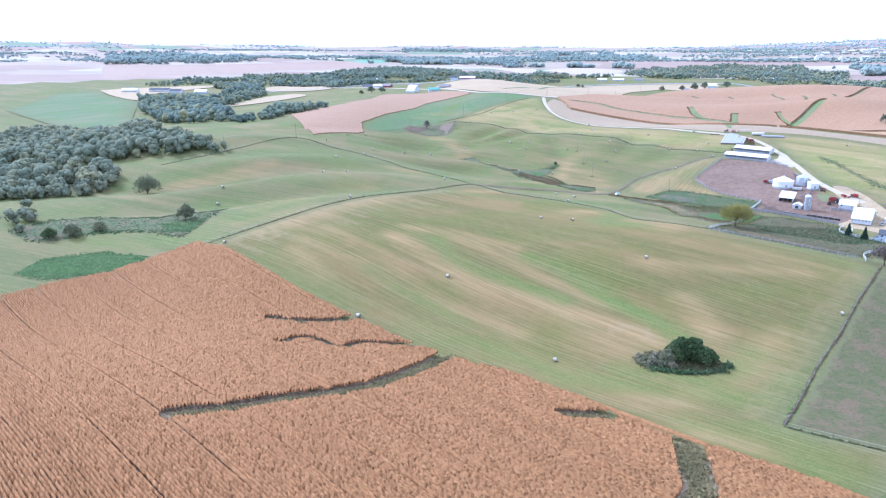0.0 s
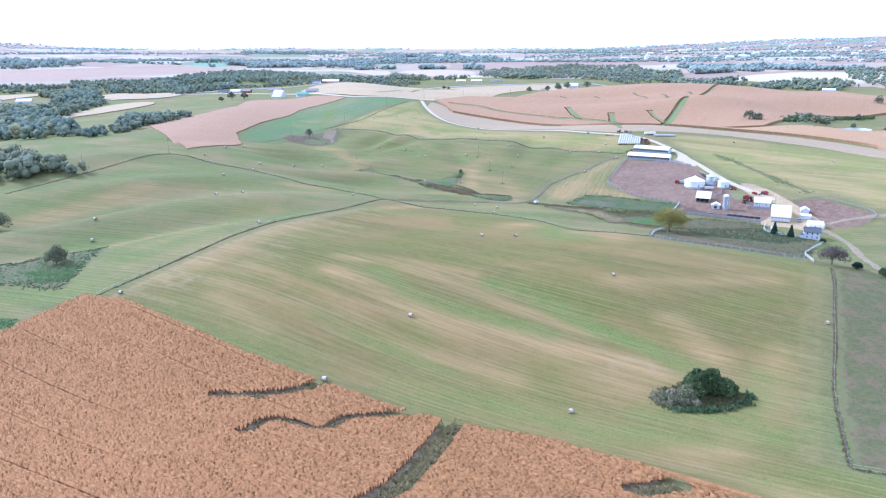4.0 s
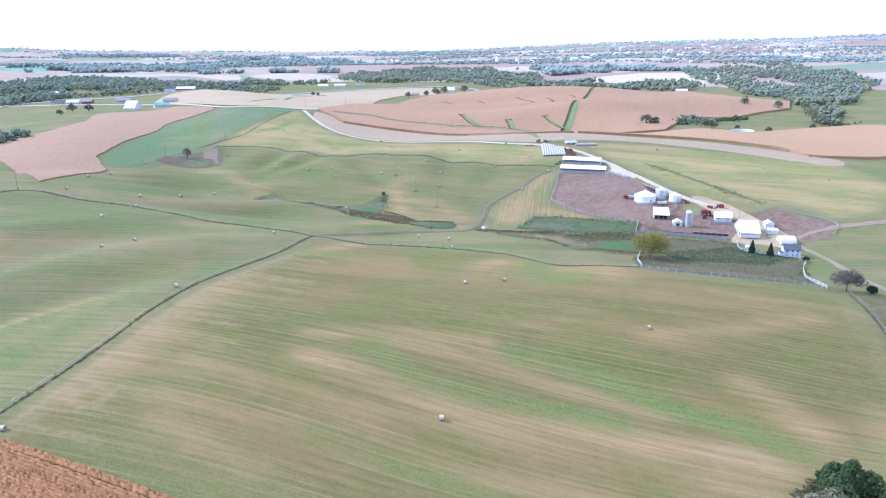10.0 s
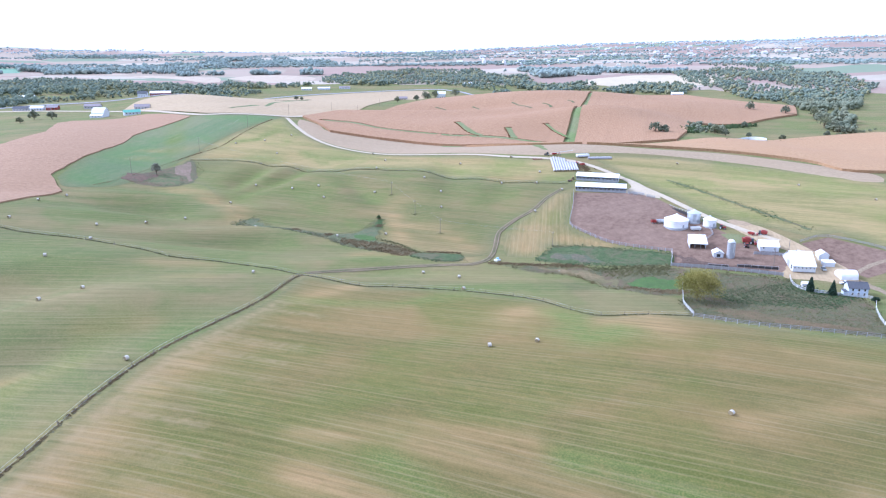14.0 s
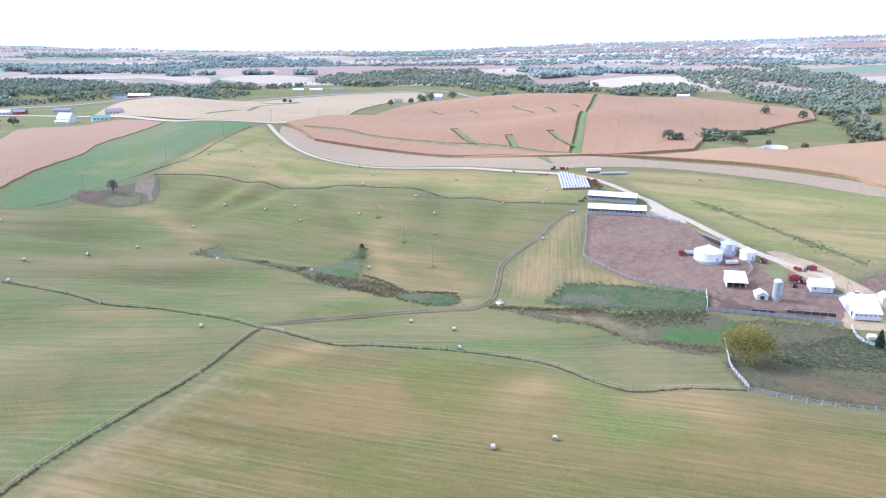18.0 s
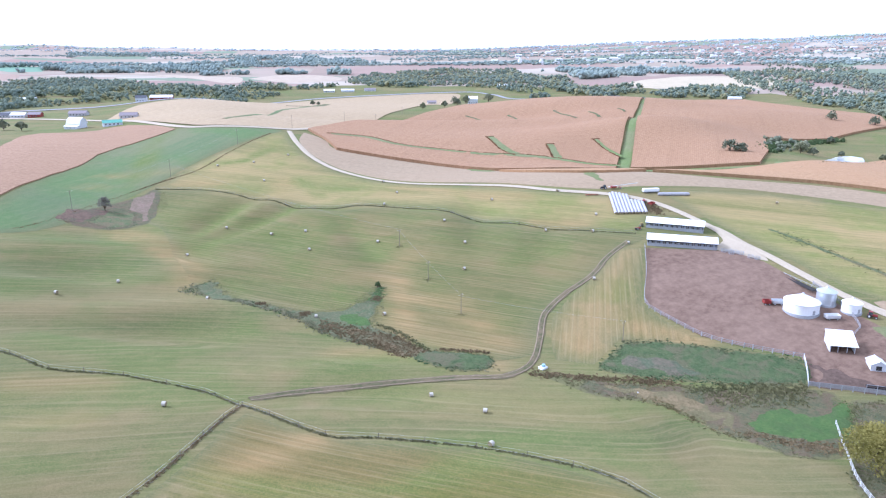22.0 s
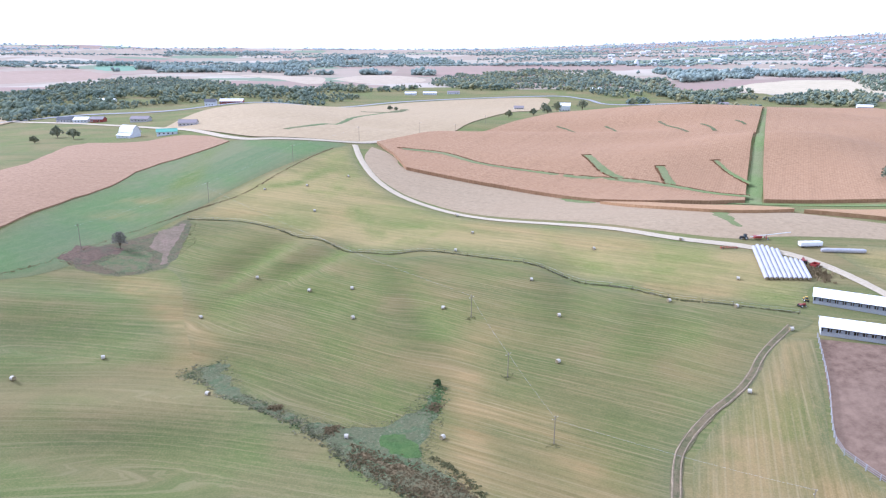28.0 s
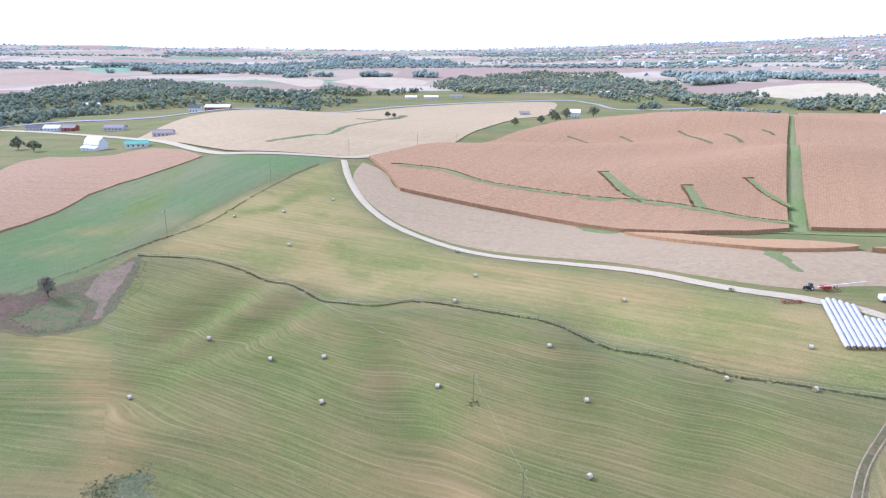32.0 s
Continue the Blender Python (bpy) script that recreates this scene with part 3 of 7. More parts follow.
MID_DRY = (
    (5, 0.8, ((28, 550), (25, 529), (20, 504))),
    (6, 0.7, ((30, 532), (43, 522), (50, 505))),
    (5, 0.6, ((25, 503), (35, 492), (50, 488))),
    (4, 1.0, ((102, 482), (116, 468))),
    (4, 0.7, ((73, 486), (82, 473))),
    (6, 0.7, ((-56, 579), (-54, 586), (-63, 609), (-70, 621))),
    (5, 0.6, ((-96, 647), (-84, 642), (-73, 628))),
    (7, 0.5, ((24, 559), (36, 569))),
    (4, 0.6, ((-5, 499), (17, 490), (43, 474))),
)
MID_LUSH = (
    (3.5, 0.9, ((-53, 633), (-43, 653), (-29, 674))),
    (3.5, 0.9, ((-48, 620), (-29, 638), (-2, 661))),
    (4, 0.6, ((21, 618), (23, 598), (26, 579))),
    (5, 0.5, ((-64, 643), (-53, 616), (-44, 593))),
    (5, 0.5, ((-21, 489), (10, 489), (33, 472))),
    (8, 0.4, ((5, 467), (39, 448), (64, 437))),
)
HILL_LUSH = (
    (4, 1.0, ((-41, 762), (-27, 765), (-8, 796))),
    (7, 1.0, ((17, 689), (30, 684))),
    (4, 0.8, ((4, 718), (12, 674))),
    (4, 0.5, ((40, 656), (59, 630), (93, 616))),
    (6, 0.9, ((144, 572), (151, 573))),
)
HILL_DRY = (
    (6, 0.6, ((-5, 711), (-14, 677), (-41, 697))),
    (5, 0.6, ((-68, 723), (-44, 718))),
    (5, 0.7, ((108, 591), (129, 582))),
    (5, 0.5, ((60, 682), (86, 653), (118, 627))),
)
DRY = ((-88, 634, 12, 3.5, -55, 0.85), (-68, 608, 20, 3.5, -58, 0.8), (-103, 745, 9, 4, 20, 0.7), (-76, 752, 8, 4, 30, 0.5), (-113, 718, 8, 4, 20, 0.5), (-205, 415, 26, 4, 35, 0.8), (-185, 428, 30, 3, 35, 0.6))
LUSH = ((-90, 775, 36, 5, 88, 1.0), (-88, 835, 24, 4, 75, 0.6), (-25, 700, 14, 9, -40, 0.6))
F_WEST = ((-37, 461), (-56, 425), (-74, 401), (-92, 376), (-106, 350), (-116, 328), (-127, 310), (-145, 288))


def mower_marks():
    """Pale turning marks: a worn line beside the west fence, with spurs that swing into the swaths."""
    rnd = random.Random(31)
    line = [Vector(q) for q in F_WEST[1:]]
    marks = []
    for off, w, k in ((7.0, 1.3, 0.8), (10.5, 1.0, 0.45)):
        pts = []
        for i, q in enumerate(line):
            d = (line[min(i + 1, len(line) - 1)] - line[max(i - 1, 0)]).normalized()
            pts.append((q.x - d.y * off, q.y + d.x * off))
        marks.append((w, k, tuple(pts)))
    for i in range(17):
        t = (i + rnd.uniform(0.1, 0.9)) / 17 * (len(line) - 1.01)
        a, b = line[int(t)], line[int(t) + 1]
        q, d = a.lerp(b, t - int(t)), (b - a).normalized()
        n = Vector((-d.y, d.x))
        e = Vector((math.cos(radians(-34)), math.sin(radians(-34))))
        p0 = q + n * 6.5
        p1 = p0 + n * 4 - d * rnd.uniform(1, 4)
        p2 = p1 + e * rnd.uniform(6, 9)
        p3 = p2 + e * rnd.uniform(8, 20)
        marks.append((0.9, rnd.uniform(0.4, 0.8), (tuple(p0), tuple(p1), tuple(p2), tuple(p3))))
    ring = [(-117 + 4.5 * math.cos(i * math.pi / 4), 296 + 4.5 * math.sin(i * math.pi / 4)) for i in range(9)]
    marks.append((0.8, 0.8, tuple(ring)))
    ring = [(38 + 7 * math.cos(i * math.pi / 4), 240 + 5 * math.sin(i * math.pi / 4)) for i in range(-1, 5)]
    marks.append((1.2, 0.7, tuple(ring)))
    for off in (3.5, 6.0, 9.0):
        marks.append((0.6, 0.28, ((150 - off, 312), (121 - off, 268), (92 - off, 222), (70 - off, 186))))
    return marks


def drifts(ob):
    """Lays the dry, lush and worn drifts on a grass mesh as three masks."""
    n = len(ob.data.vertices)
    co = np.empty(n * 3)
    ob.data.vertices.foreach_get("co", co)
    x, y = co[0::3], co[1::3]
    for name, blobs, lines in (("dry", DRY, HAY_DRY + LEFT_DRY + MID_DRY + HILL_DRY), ("lush", LUSH, HAY_LUSH + LEFT_LUSH + MID_LUSH + HILL_LUSH), ("worn", (), MARKS)):
        v = np.zeros(n)
        for cx, cy, la, lb, turn, k in blobs:
            c, s = math.cos(radians(turn)), math.sin(radians(turn))
            u, w = (x - cx) * c + (y - cy) * s, (y - cy) * c - (x - cx) * s
            v = np.maximum(v, k * np.exp(-0.5 * ((u / la) ** 2 + (w / lb) ** 2)))
        for half, k, pts in lines:
            best = np.full(n, 1e9)
            for (x0, y0), (x1, y1) in zip(pts, pts[1:]):
                dx, dy = x1 - x0, y1 - y0
                t = np.clip(((x - x0) * dx + (y - y0) * dy) / (dx * dx + dy * dy + 1e-9), 0, 1)
                best = np.minimum(best, (x - x0 - t * dx) ** 2 + (y - y0 - t * dy) ** 2)
            v = np.maximum(v, k * np.exp(-0.6 * best / half ** 2))
        ob.data.attributes.new(name, "FLOAT", "POINT").data.foreach_set("value", v)
    return ob


MARKS = mower_marks()
drifts(ground)

ROAD = ((12, 873), (13, 830), (18, 786), (28, 751), (43, 723), (65, 695), (109, 660), (135, 631), (159, 613), (172, 601), (180, 585), (184, 563), (184, 537), (184, 515), (183, 495), (184, 475), (188, 458), (193, 446), (197, 436))
COUNTY = ((300, 1085), (140, 985), (60, 925), (14, 884), (-45, 880), (-79, 897), (-145, 1000), (-230, 1085), (-400, 1250))
HIGHWAY = ((-520, 1150), (-300, 1195), (-150, 1185), (-60, 1270), (20, 1440), (130, 1540), (383, 1590), (440, 1542), (467, 1467), (640, 1480))

FIELD_EDGE_SOY = ((-245, 703), (-197, 599), (-176, 557), (-150, 620), (-160, 653), (-147, 710), (-134, 747), (-127, 766), (-122, 800), (-112, 824), (-93, 853), (-76, 879), (-93, 906), (-116, 927), (-127, 924), (-139, 911), (-158, 910), (-181, 920), (-192, 905), (-190, 860), (-188, 821), (-205, 760))
drape("soybean_field", FIELD_EDGE_SOY, M_SOY, 0.7, "ripe pinkish tan soybean field on the hill", wobble=0.6, skirt=0.6, curved=False)
drifts(drape("alfalfa_field", ((-156, 650), (-148, 631), (-121, 648), (-92, 700), (-60, 765), (-30, 812), (6, 872), (-39, 876), (-72, 882), (-95, 853), (-114, 824), (-124, 800), (-130, 766), (-148, 700)), M_ALFALFA, 0.3, "deep green alfalfa field with a grassed waterway", step=7))
drape("harvested_field", ((-145, 1000), (-128, 1130), (-80, 1190), (-40, 1275), (30, 1420), (140, 1525), (360, 1570), (350, 1470), (199, 1171), (69, 943), (18, 888), (-45, 885), (-76, 905)), M_STUBBLE, 0.6, "pale harvested crop field on the far ridge", step=16)
drape("corn_field_far", ((29, 887), (69, 938), (151, 1022), (245, 1125), (336, 1129), (690, 1390), (556, 1200), (313, 853), (236, 735), (200, 716), (163, 713), (139, 726), (118, 750), (97, 769), (63, 792), (41, 806), (37, 850)), M_CORN_FAR, 2.2, "ripe pinkish brown corn field beyond the gravel road", step=12, skirt=1, curved=False)
drape("corn_field_far", ((704, 1385), (840, 1340), (785, 1016), (652, 878), (530, 835), (453, 834), (380, 745), (333, 699), (250, 737), (322, 850), (466, 1064)), M_CORN_FAR, 2.2, "ripe brown corn field beside a grass lane", step=14, skirt=1, curved=False)
drape("worked_field", ((24, 874), (33, 860), (38, 838), (42, 809), (82, 779), (117, 754), (136, 739), (150, 724), (180, 702), (200, 668), (240, 632), (297, 606), (340, 560), (360, 520), (330, 500), (300, 560), (248, 600), (185, 618), (159, 622), (135, 640), (109, 669), (65, 704), (43, 732), (30, 756), (20, 789), (16, 830)), M_TILLED, 0.35, "pale brown worked strip of soil beside the gravel road")
drape("corn_strip", ((215, 655), (297, 680), (397, 700), (517, 740), (640, 720), (500, 600), (420, 530), (350, 530), (345, 565), (301, 612), (245, 640)), M_CORN_PALE, 2.0, "ripe golden corn strip on the hillside", skirt=1)
drape("corn_strip", ((138, 719), (160, 706), (176, 684), (200, 676), (215, 662), (196, 655), (172, 661), (150, 688)), M_CORN_PALE, 1.8, "narrow leftover strip of ripe corn", skirt=1, step=6)
HAY = ((-36, 455), (-56, 420), (-92, 371), (-125, 308), (-145, 286), (-110, 260), (-64, 224), (-24, 198), (17, 176), (66, 140), (95, 168), (72, 182), (96, 225), (125, 270), (153, 318), (139, 332), (105, 352), (91, 367), (77, 373), (58, 374), (47, 398), (19, 423), (-17, 437))
drifts(drape("hay_field", HAY, M_HAY, 0.2, "mown hay field with tan and green drifts and swath lines", step=2.2))
SLOPE = ((-80, 714), (-54, 706), (-31, 686), (6, 650), (47, 638), (100, 589), (146, 558), (130, 545), (104, 524), (86, 513), (70, 500), (60, 480), (42, 478), (27, 485), (14, 502), (4, 512), (-8, 522), (-24, 538), (-38, 552), (-52, 570), (-62, 600), (-70, 640), (-84, 668))
drifts(drape("mown_slope", SLOPE, M_SLOPE, 0.2, "mown grass slope with swaths along its contours", step=3.2))
YELLOW = ((-75, 718), (-31, 692), (6, 657), (47, 645), (100, 596), (146, 565), (160, 575), (178, 588), (168, 603), (135, 626), (109, 652), (65, 687), (43, 715), (28, 743), (15, 786), (9, 830), (6, 868), (-30, 808), (-62, 758))
drifts(drape("hill_pasture", YELLOW, M_YELLOW, 0.2, "yellowish mown hillside below the gravel road", step=4))
drifts(drape("track_pasture", ((130, 547), (119, 538), (104, 524), (88, 512), (76, 501), (70, 490), (66, 480), (64, 473), (75, 467), (91, 479), (116, 469), (112, 488), (112, 499), (126, 521), (139, 543)), M_TRACKSIDE, 0.22, "mown yellowish pasture beside the dirt track", step=5, curved=False))
drifts(drape("east_pasture", ((189, 600), (190, 575), (190, 537), (190, 515), (189, 495), (190, 477), (196, 462), (206, 448), (214, 434), (232, 432), (240, 408), (262, 403), (320, 420), (345, 500), (300, 555), (248, 594), (200, 606)), M_YELLOW, 0.2, "mown yellow green hillside above the farm", step=8, curved=False))
drifts(drape("rough_pasture", ((155, 315), (125, 268), (96, 222), (73, 182), (120, 160), (260, 120), (330, 200), (300, 300), (215, 330), (180, 312)), M_PASTURE, 0.18, "dull brownish grazed pasture behind the wire fence", step=7, curved=False))
drape("feedlot", ((141, 543), (113, 498), (114, 488), (119, 471), (128, 461), (142, 449), (133, 436), (151, 424), (172, 408), (195, 420), (184, 432), (178, 462), (177, 480), (178, 511), (173, 526)), M_LOT, 0.25, "reddish brown trampled mud of the feedlot", "yard", curved=False, step=5)
drape("muddy_pen", ((141, 445), (149, 442), (154, 430), (166, 426), (176, 416), (169, 411), (150, 424), (134, 434)), M_MUD, 0.34, "wet dark brown mud of the lower pen", "yard", curved=False, step=4, wobble=0.5)
drape("small_lot", ((205, 430), (222, 430), (238, 405), (224, 393), (206, 392), (202, 406)), M_LOT, 0.25, "brown trampled earth of a small pen", "yard", curved=False, step=5)
drape("farmyard", ((186, 462), (200, 455), (205, 418), (207, 402), (195, 388), (184, 398), (172, 405), (176, 412), (193, 424), (188, 440)), M_STUBBLE, 0.32, "pale gravel of the farmyard", "yard", step=5)
drape("grain_pad", ((190, 467), (197, 465), (199, 453), (197, 444), (191, 446), (189, 458)), M_TILLED, 0.3, "bare pale patch of gravel by the road", "yard", step=5)

drape("grass_gap", ((168, 674), (182, 668), (175, 648), (171, 633), (165, 632), (166, 650)), M_VERGE, 0.5, "green grassy gap in the worked strip", "field edge", step=4)
drape("grass_gap", ((116, 745), (135, 742), (140, 722), (126, 724)), M_VERGE, 0.5, "green grassy gap below the corn", "field edge", step=4)
drape("shed_apron", ((186, 561), (182, 548), (178, 538), (168, 531), (175, 520), (180, 511), (185, 526), (188, 548)), M_GRAVEL, 0.34, "pale gravel apron between the cattle sheds and the road", "yard", step=5)
drape("yard_lawn", ((176, 455), (184, 451), (186, 444), (179, 440), (173, 442), (174, 450)), M_VERGE, 0.4, "small green lawn inside the farm drive", "lawn", step=4)

# grassed waterways in the far corn, and the lane between the two corn fields
def grass_strip(pts, width):
    return ribbon("grass_waterway", pts, width, M_VERGE, 2.5, "narrow green grassed waterway through the corn", "waterway", 0.2)


WATERWAYS = ((((46, 868), (74, 859), (97, 830), (132, 809), (154, 799), (181, 790), (206, 775), (229, 757), (246, 746)), 5.5), (((178, 845), (176, 810), (182, 792)), 6.5),
             (((218, 810), (214, 795), (209, 776)), 6.5), (((266, 821), (264, 799), (264, 773)), 4))
for pts, width in WATERWAYS:
    grass_strip(pts, width)
for a, b in (((217, 1028), (227, 1003)), ((264, 1020), (265, 995)), ((319, 1018), (312, 948)), ((347, 988), (338, 947)), ((386, 993), (379, 966))):
    ribbon("grass_waterway", (a, ((a[0] + b[0]) / 2 + 2, (a[1] + b[1]) / 2), b), 3.6, M_WEED, 2.5, "short dark grassed strip among the corn", "waterway", 0.3)
ribbon("grass_lane", ((239, 731), (307, 832), (381, 938), (474, 1073), (560, 1190), (694, 1388)), 9.5, M_VERGE, 0.5, "straight green grass lane between corn fields", "lane", 0.1)
ribbon("grass_lane", ((160, 729), (190, 726), (246, 726), (330, 690), (352, 700)), 6.0, M_VERGE, 0.6, "green grass headland below the corn", "lane", 0.3)

ribbon("gravel_road", ROAD, 4.2, M_GRAVEL, 0.5, "pale gravel farm road curving along the hill", rough=0.06)
ribbon("county_road", COUNTY, 6.5, M_GRAVEL, 0.8, "pale gravel county road along the ridge", rough=0.04)
ribbon("highway", HIGHWAY, 9.0, M_ASPHALT, 1.0, "grey asphalt highway past the fields")
ribbon("grass_waterway", ((-39, 917), (-11, 957), (26, 1080), (60, 1170), (84, 1245)), 6.0, M_ALFALFA, 0.9, "narrow green waterway across the harvested field", "waterway", 0.3)
ribbon("grass_waterway", ((35, 1175), (66, 1185), (86, 1230), (99, 1300)), 12.0, M_WEED, 1.0, "weedy patch left in the harvested field", "waterway", 0.5)
ribbon("field_lane", ((206, 398), (222, 401), (243, 400), (275, 394), (320, 380)), 4.5, M_DIRT, 0.3, "brown earth lane leaving the farm", rough=0.2)
ribbon("field_lane", ((200, 392), (199, 369), (186, 335), (180, 310), (200, 270)), 4.0, M_DIRT, 0.25, "brown worn lane across the pasture", rough=0.3)
TRACK = ((138, 553), (120, 540), (105, 526), (87, 515), (74, 504), (67, 492), (62, 483), (54, 472), (43, 467), (31, 469), (14, 470), (-4, 470), (-23, 469), (-35, 466))
ribbon("dirt_track", TRACK, 3.0, M_TRACK, 0.28, "brown rutted dirt track across the pasture", "track", rough=0.3)


def offset(pts, d):
    line = smooth_line(pts, 6.0)
    out = []
    for i, q in enumerate(line):
        t = (line[min(i + 1, len(line) - 1)] - line[max(i - 1, 0)]).normalized()
        out.append((q.x + t.y * d, q.y - t.x * d))
    return out


for d in (-0.9, 0.9):
    ribbon("wheel_rut", offset(TRACK, d), 0.55, M_DIRT, 0.36, "bare wheel rut of a dirt track", "track", rough=0.35, seed=3)


# ---- weeds: many small upright tufts ----
def inside(px, py, poly):
    hit = np.zeros(len(px), bool)
    for (x0, y0), (x1, y1) in zip(poly, list(poly[1:]) + [poly[0]]):
        hit ^= ((y0 > py) != (y1 > py)) & (px < (x1 - x0) * (py - y0) / (y1 - y0 + 1e-9) + x0)
    return hit


def tufts(name, x, y, height, material, label, category="weeds", seed=1, lift=0.0, width=0.34):
    """Clumps of weeds as crossed leaning blades, all in one mesh."""
    g = np.random.default_rng(seed)
    n = len(x)
    z = ground_z(x, y) + lift
    verts, faces = [], []
    for k in range(3):
        a = g.uniform(0, math.pi * 2, n)
        h = height * g.uniform(0.45, 1.25, n)
        w = width * g.uniform(0.6, 1.4, n)
        ox, oy = g.uniform(-0.5, 0.5, n), g.uniform(-0.5, 0.5, n)
        dx, dy = np.cos(a) * w, np.sin(a) * w
        lx, ly = g.uniform(-0.4, 0.4, n) * h, g.uniform(-0.4, 0.4, n) * h
        cx, cy = x + ox, y + oy
        q = np.stack([np.stack([cx - dx, cy - dy, z - 0.1], 1), np.stack([cx + dx, cy + dy, z - 0.1], 1),
                      np.stack([cx + dx * 0.9 + lx, cy + dy * 0.9 + ly, z + h * 0.8], 1), np.stack([cx + lx, cy + ly, z + h], 1), np.stack([cx - dx * 0.9 + lx, cy - dy * 0.9 + ly, z + h * 0.75], 1)], 1)
        base = sum(len(v) for v in verts)
        verts.append(q.reshape(-1, 3))
        faces.append(np.arange(n * 5).reshape(n, 5) + base)
    me = bpy.data.meshes.new(name)
    me.from_pydata(np.concatenate(verts).tolist(), [], np.concatenate(faces).tolist())
    me.materials.append(material)
    return tagged(new(name, me), label, category, kind="stuff")


def fill(poly, density, seed=1):
    g = np.random.default_rng(seed)
    xs, ys = [p[0] for p in poly], [p[1] for p in poly]
    n = int((max(xs) - min(xs)) * (max(ys) - min(ys)) * density * 2.3)
    x, y = g.uniform(min(xs), max(xs), n), g.uniform(min(ys), max(ys), n)
    k = inside(x, y, poly)
    return x[k] + g.normal(0, 0.9, k.sum()), y[k] + g.normal(0, 0.9, k.sum())


def along(pts, width, density, seed=1):
    g = np.random.default_rng(seed)
    line = np.array([tuple(q) for q in smooth_line(pts, 1.0)])
    n = int(len(line) * density)
    k = g.integers(0, len(line) - 1, n)
    t = g.uniform(0, 1, n)[:, None]
    p = line[k] * (1 - t) + line[k + 1] * t
    p = p + g.normal(0, width * 0.4, (n, 2))
    return p[:, 0], p[:, 1]


M_WEED_LEAF = leafy("weed_leaves", (0.15, 0.165, 0.078), (0.26, 0.24, 0.125), (0.19, 0.185, 0.095))
M_DRY_LEAF = leafy("dry_weed_leaves", (0.23, 0.23, 0.14), (0.40, 0.365, 0.255), (0.27, 0.26, 0.165))
M_DRY_STRAW = leafy("dry_creek_grass", (0.22, 0.19, 0.095), (0.34, 0.28, 0.15), (0.25, 0.22, 0.11))
M_GREEN_LEAF = leafy("nettle_leaves", (0.085, 0.145, 0.07), (0.14, 0.195, 0.095), (0.16, 0.17, 0.10))
M_BRAMBLE = leafy("bramble_leaves", (0.14, 0.235, 0.10), (0.25, 0.34, 0.16), (0.18, 0.27, 0.12))
M_BRIGHT_LEAF = leafy("bright_weed_leaves", (0.095, 0.19, 0.058), (0.15, 0.24, 0.08), (0.11, 0.195, 0.062))
M_REED_LEAF = leafy("reed_leaves", (0.19, 0.150, 0.085), (0.29, 0.225, 0.128), (0.215, 0.17, 0.10))

# Darker stalk tufts draw the shade line of the corn wall beside each waterway.
M_SHADED_STALK = leafy("shaded_corn_stalks", (0.23, 0.14, 0.08), (0.36, 0.22, 0.125), (0.28, 0.17, 0.098))
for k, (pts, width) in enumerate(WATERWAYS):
    tufts("corn_edge", *along(offset(pts, (-1 if k == 0 else 1) * (width / 2 + 0.3)), 0.6, 2.2, 210 + k), 0.55, M_SHADED_STALK, "standing corn along the edge of a waterway", "corn", 210 + k, 2.2, 0.5)
    tufts("corn_edge", pts[0][0] + np.linspace(-3.5, 3.5, 24), np.full(24, pts[0][1] + 1.0), 0.6, M_SHADED_STALK, "standing corn coloured as a shaded edge at the head of a waterway", "corn", 220 + k, 2.2, 0.5)

M_HOLLOW = bank("green_hollow", (0.074, 0.134, 0.042), (0.10, 0.155, 0.050), (0.082, 0.124, 0.046), (0.125, 0.178, 0.062))
M_BROWN_BANK = bank("brown_bank", (0.145, 0.118, 0.066), (0.20, 0.15, 0.082), (0.125, 0.125, 0.07), (0.24, 0.18, 0.105))
M_OLIVE_BANK = bank("olive_bank", (0.098, 0.108, 0.058), (0.145, 0.13, 0.072), (0.15, 0.112, 0.072), (0.17, 0.16, 0.09))
M_TAN_BANK = bank("tan_bank", (0.185, 0.150, 0.078), (0.245, 0.19, 0.105), (0.15, 0.14, 0.07), (0.30, 0.23, 0.135))
M_GREY_BANK = bank("dying_weeds", (0.125, 0.120, 0.078), (0.165, 0.142, 0.10), (0.10, 0.13, 0.075), (0.21, 0.18, 0.135))
DITCH = ((-60, 571), (-46, 577), (-43, 571), (-34, 550), (-23, 541), (-11, 534), (1, 533), (11, 539), (18, 548), (21, 547), (17, 530), (12, 516), (18, 505), (22, 494), (29, 490), (43, 482), (41, 475), (37, 473), (24, 480), (16, 491), (0, 506), (-9, 515), (-16, 526), (-27, 537), (-42, 549), (-51, 565))
drape("ditch_bank", DITCH, M_DITCH, 0.3, "rough bank of a field ditch under grey green weeds", "ditch", step=4, wobble=0.5)
tufts("ditch_weeds", *fill(DITCH, 1.6, 2), 0.26, M_DRY_LEAF, "grey brown dry weeds filling the ditch", seed=2)
tufts("ditch_nettles", *fill(DITCH, 0.5, 63), 0.26, M_GREEN_LEAF, "scattered green weeds in the ditch", seed=63)
GREEN_SPOT = ((0, 530), (8, 525), (11, 516), (6, 514), (-2, 521))
drape("ditch_green", GREEN_SPOT, M_HOLLOW, 0.38, "patch of bright green weeds in the ditch", "weeds", step=2, wobble=0.4)
tufts("ditch_nettles", *fill(GREEN_SPOT, 3.0, 3), 0.24, M_BRIGHT_LEAF, "bright green weeds in the ditch", seed=3)
tufts("ditch_nettles", *fill(((15, 531), (21, 546), (18, 544), (13, 535)), 4.0, 64), 0.4, M_BRAMBLE, "green weeds at the ditch's end", seed=64)
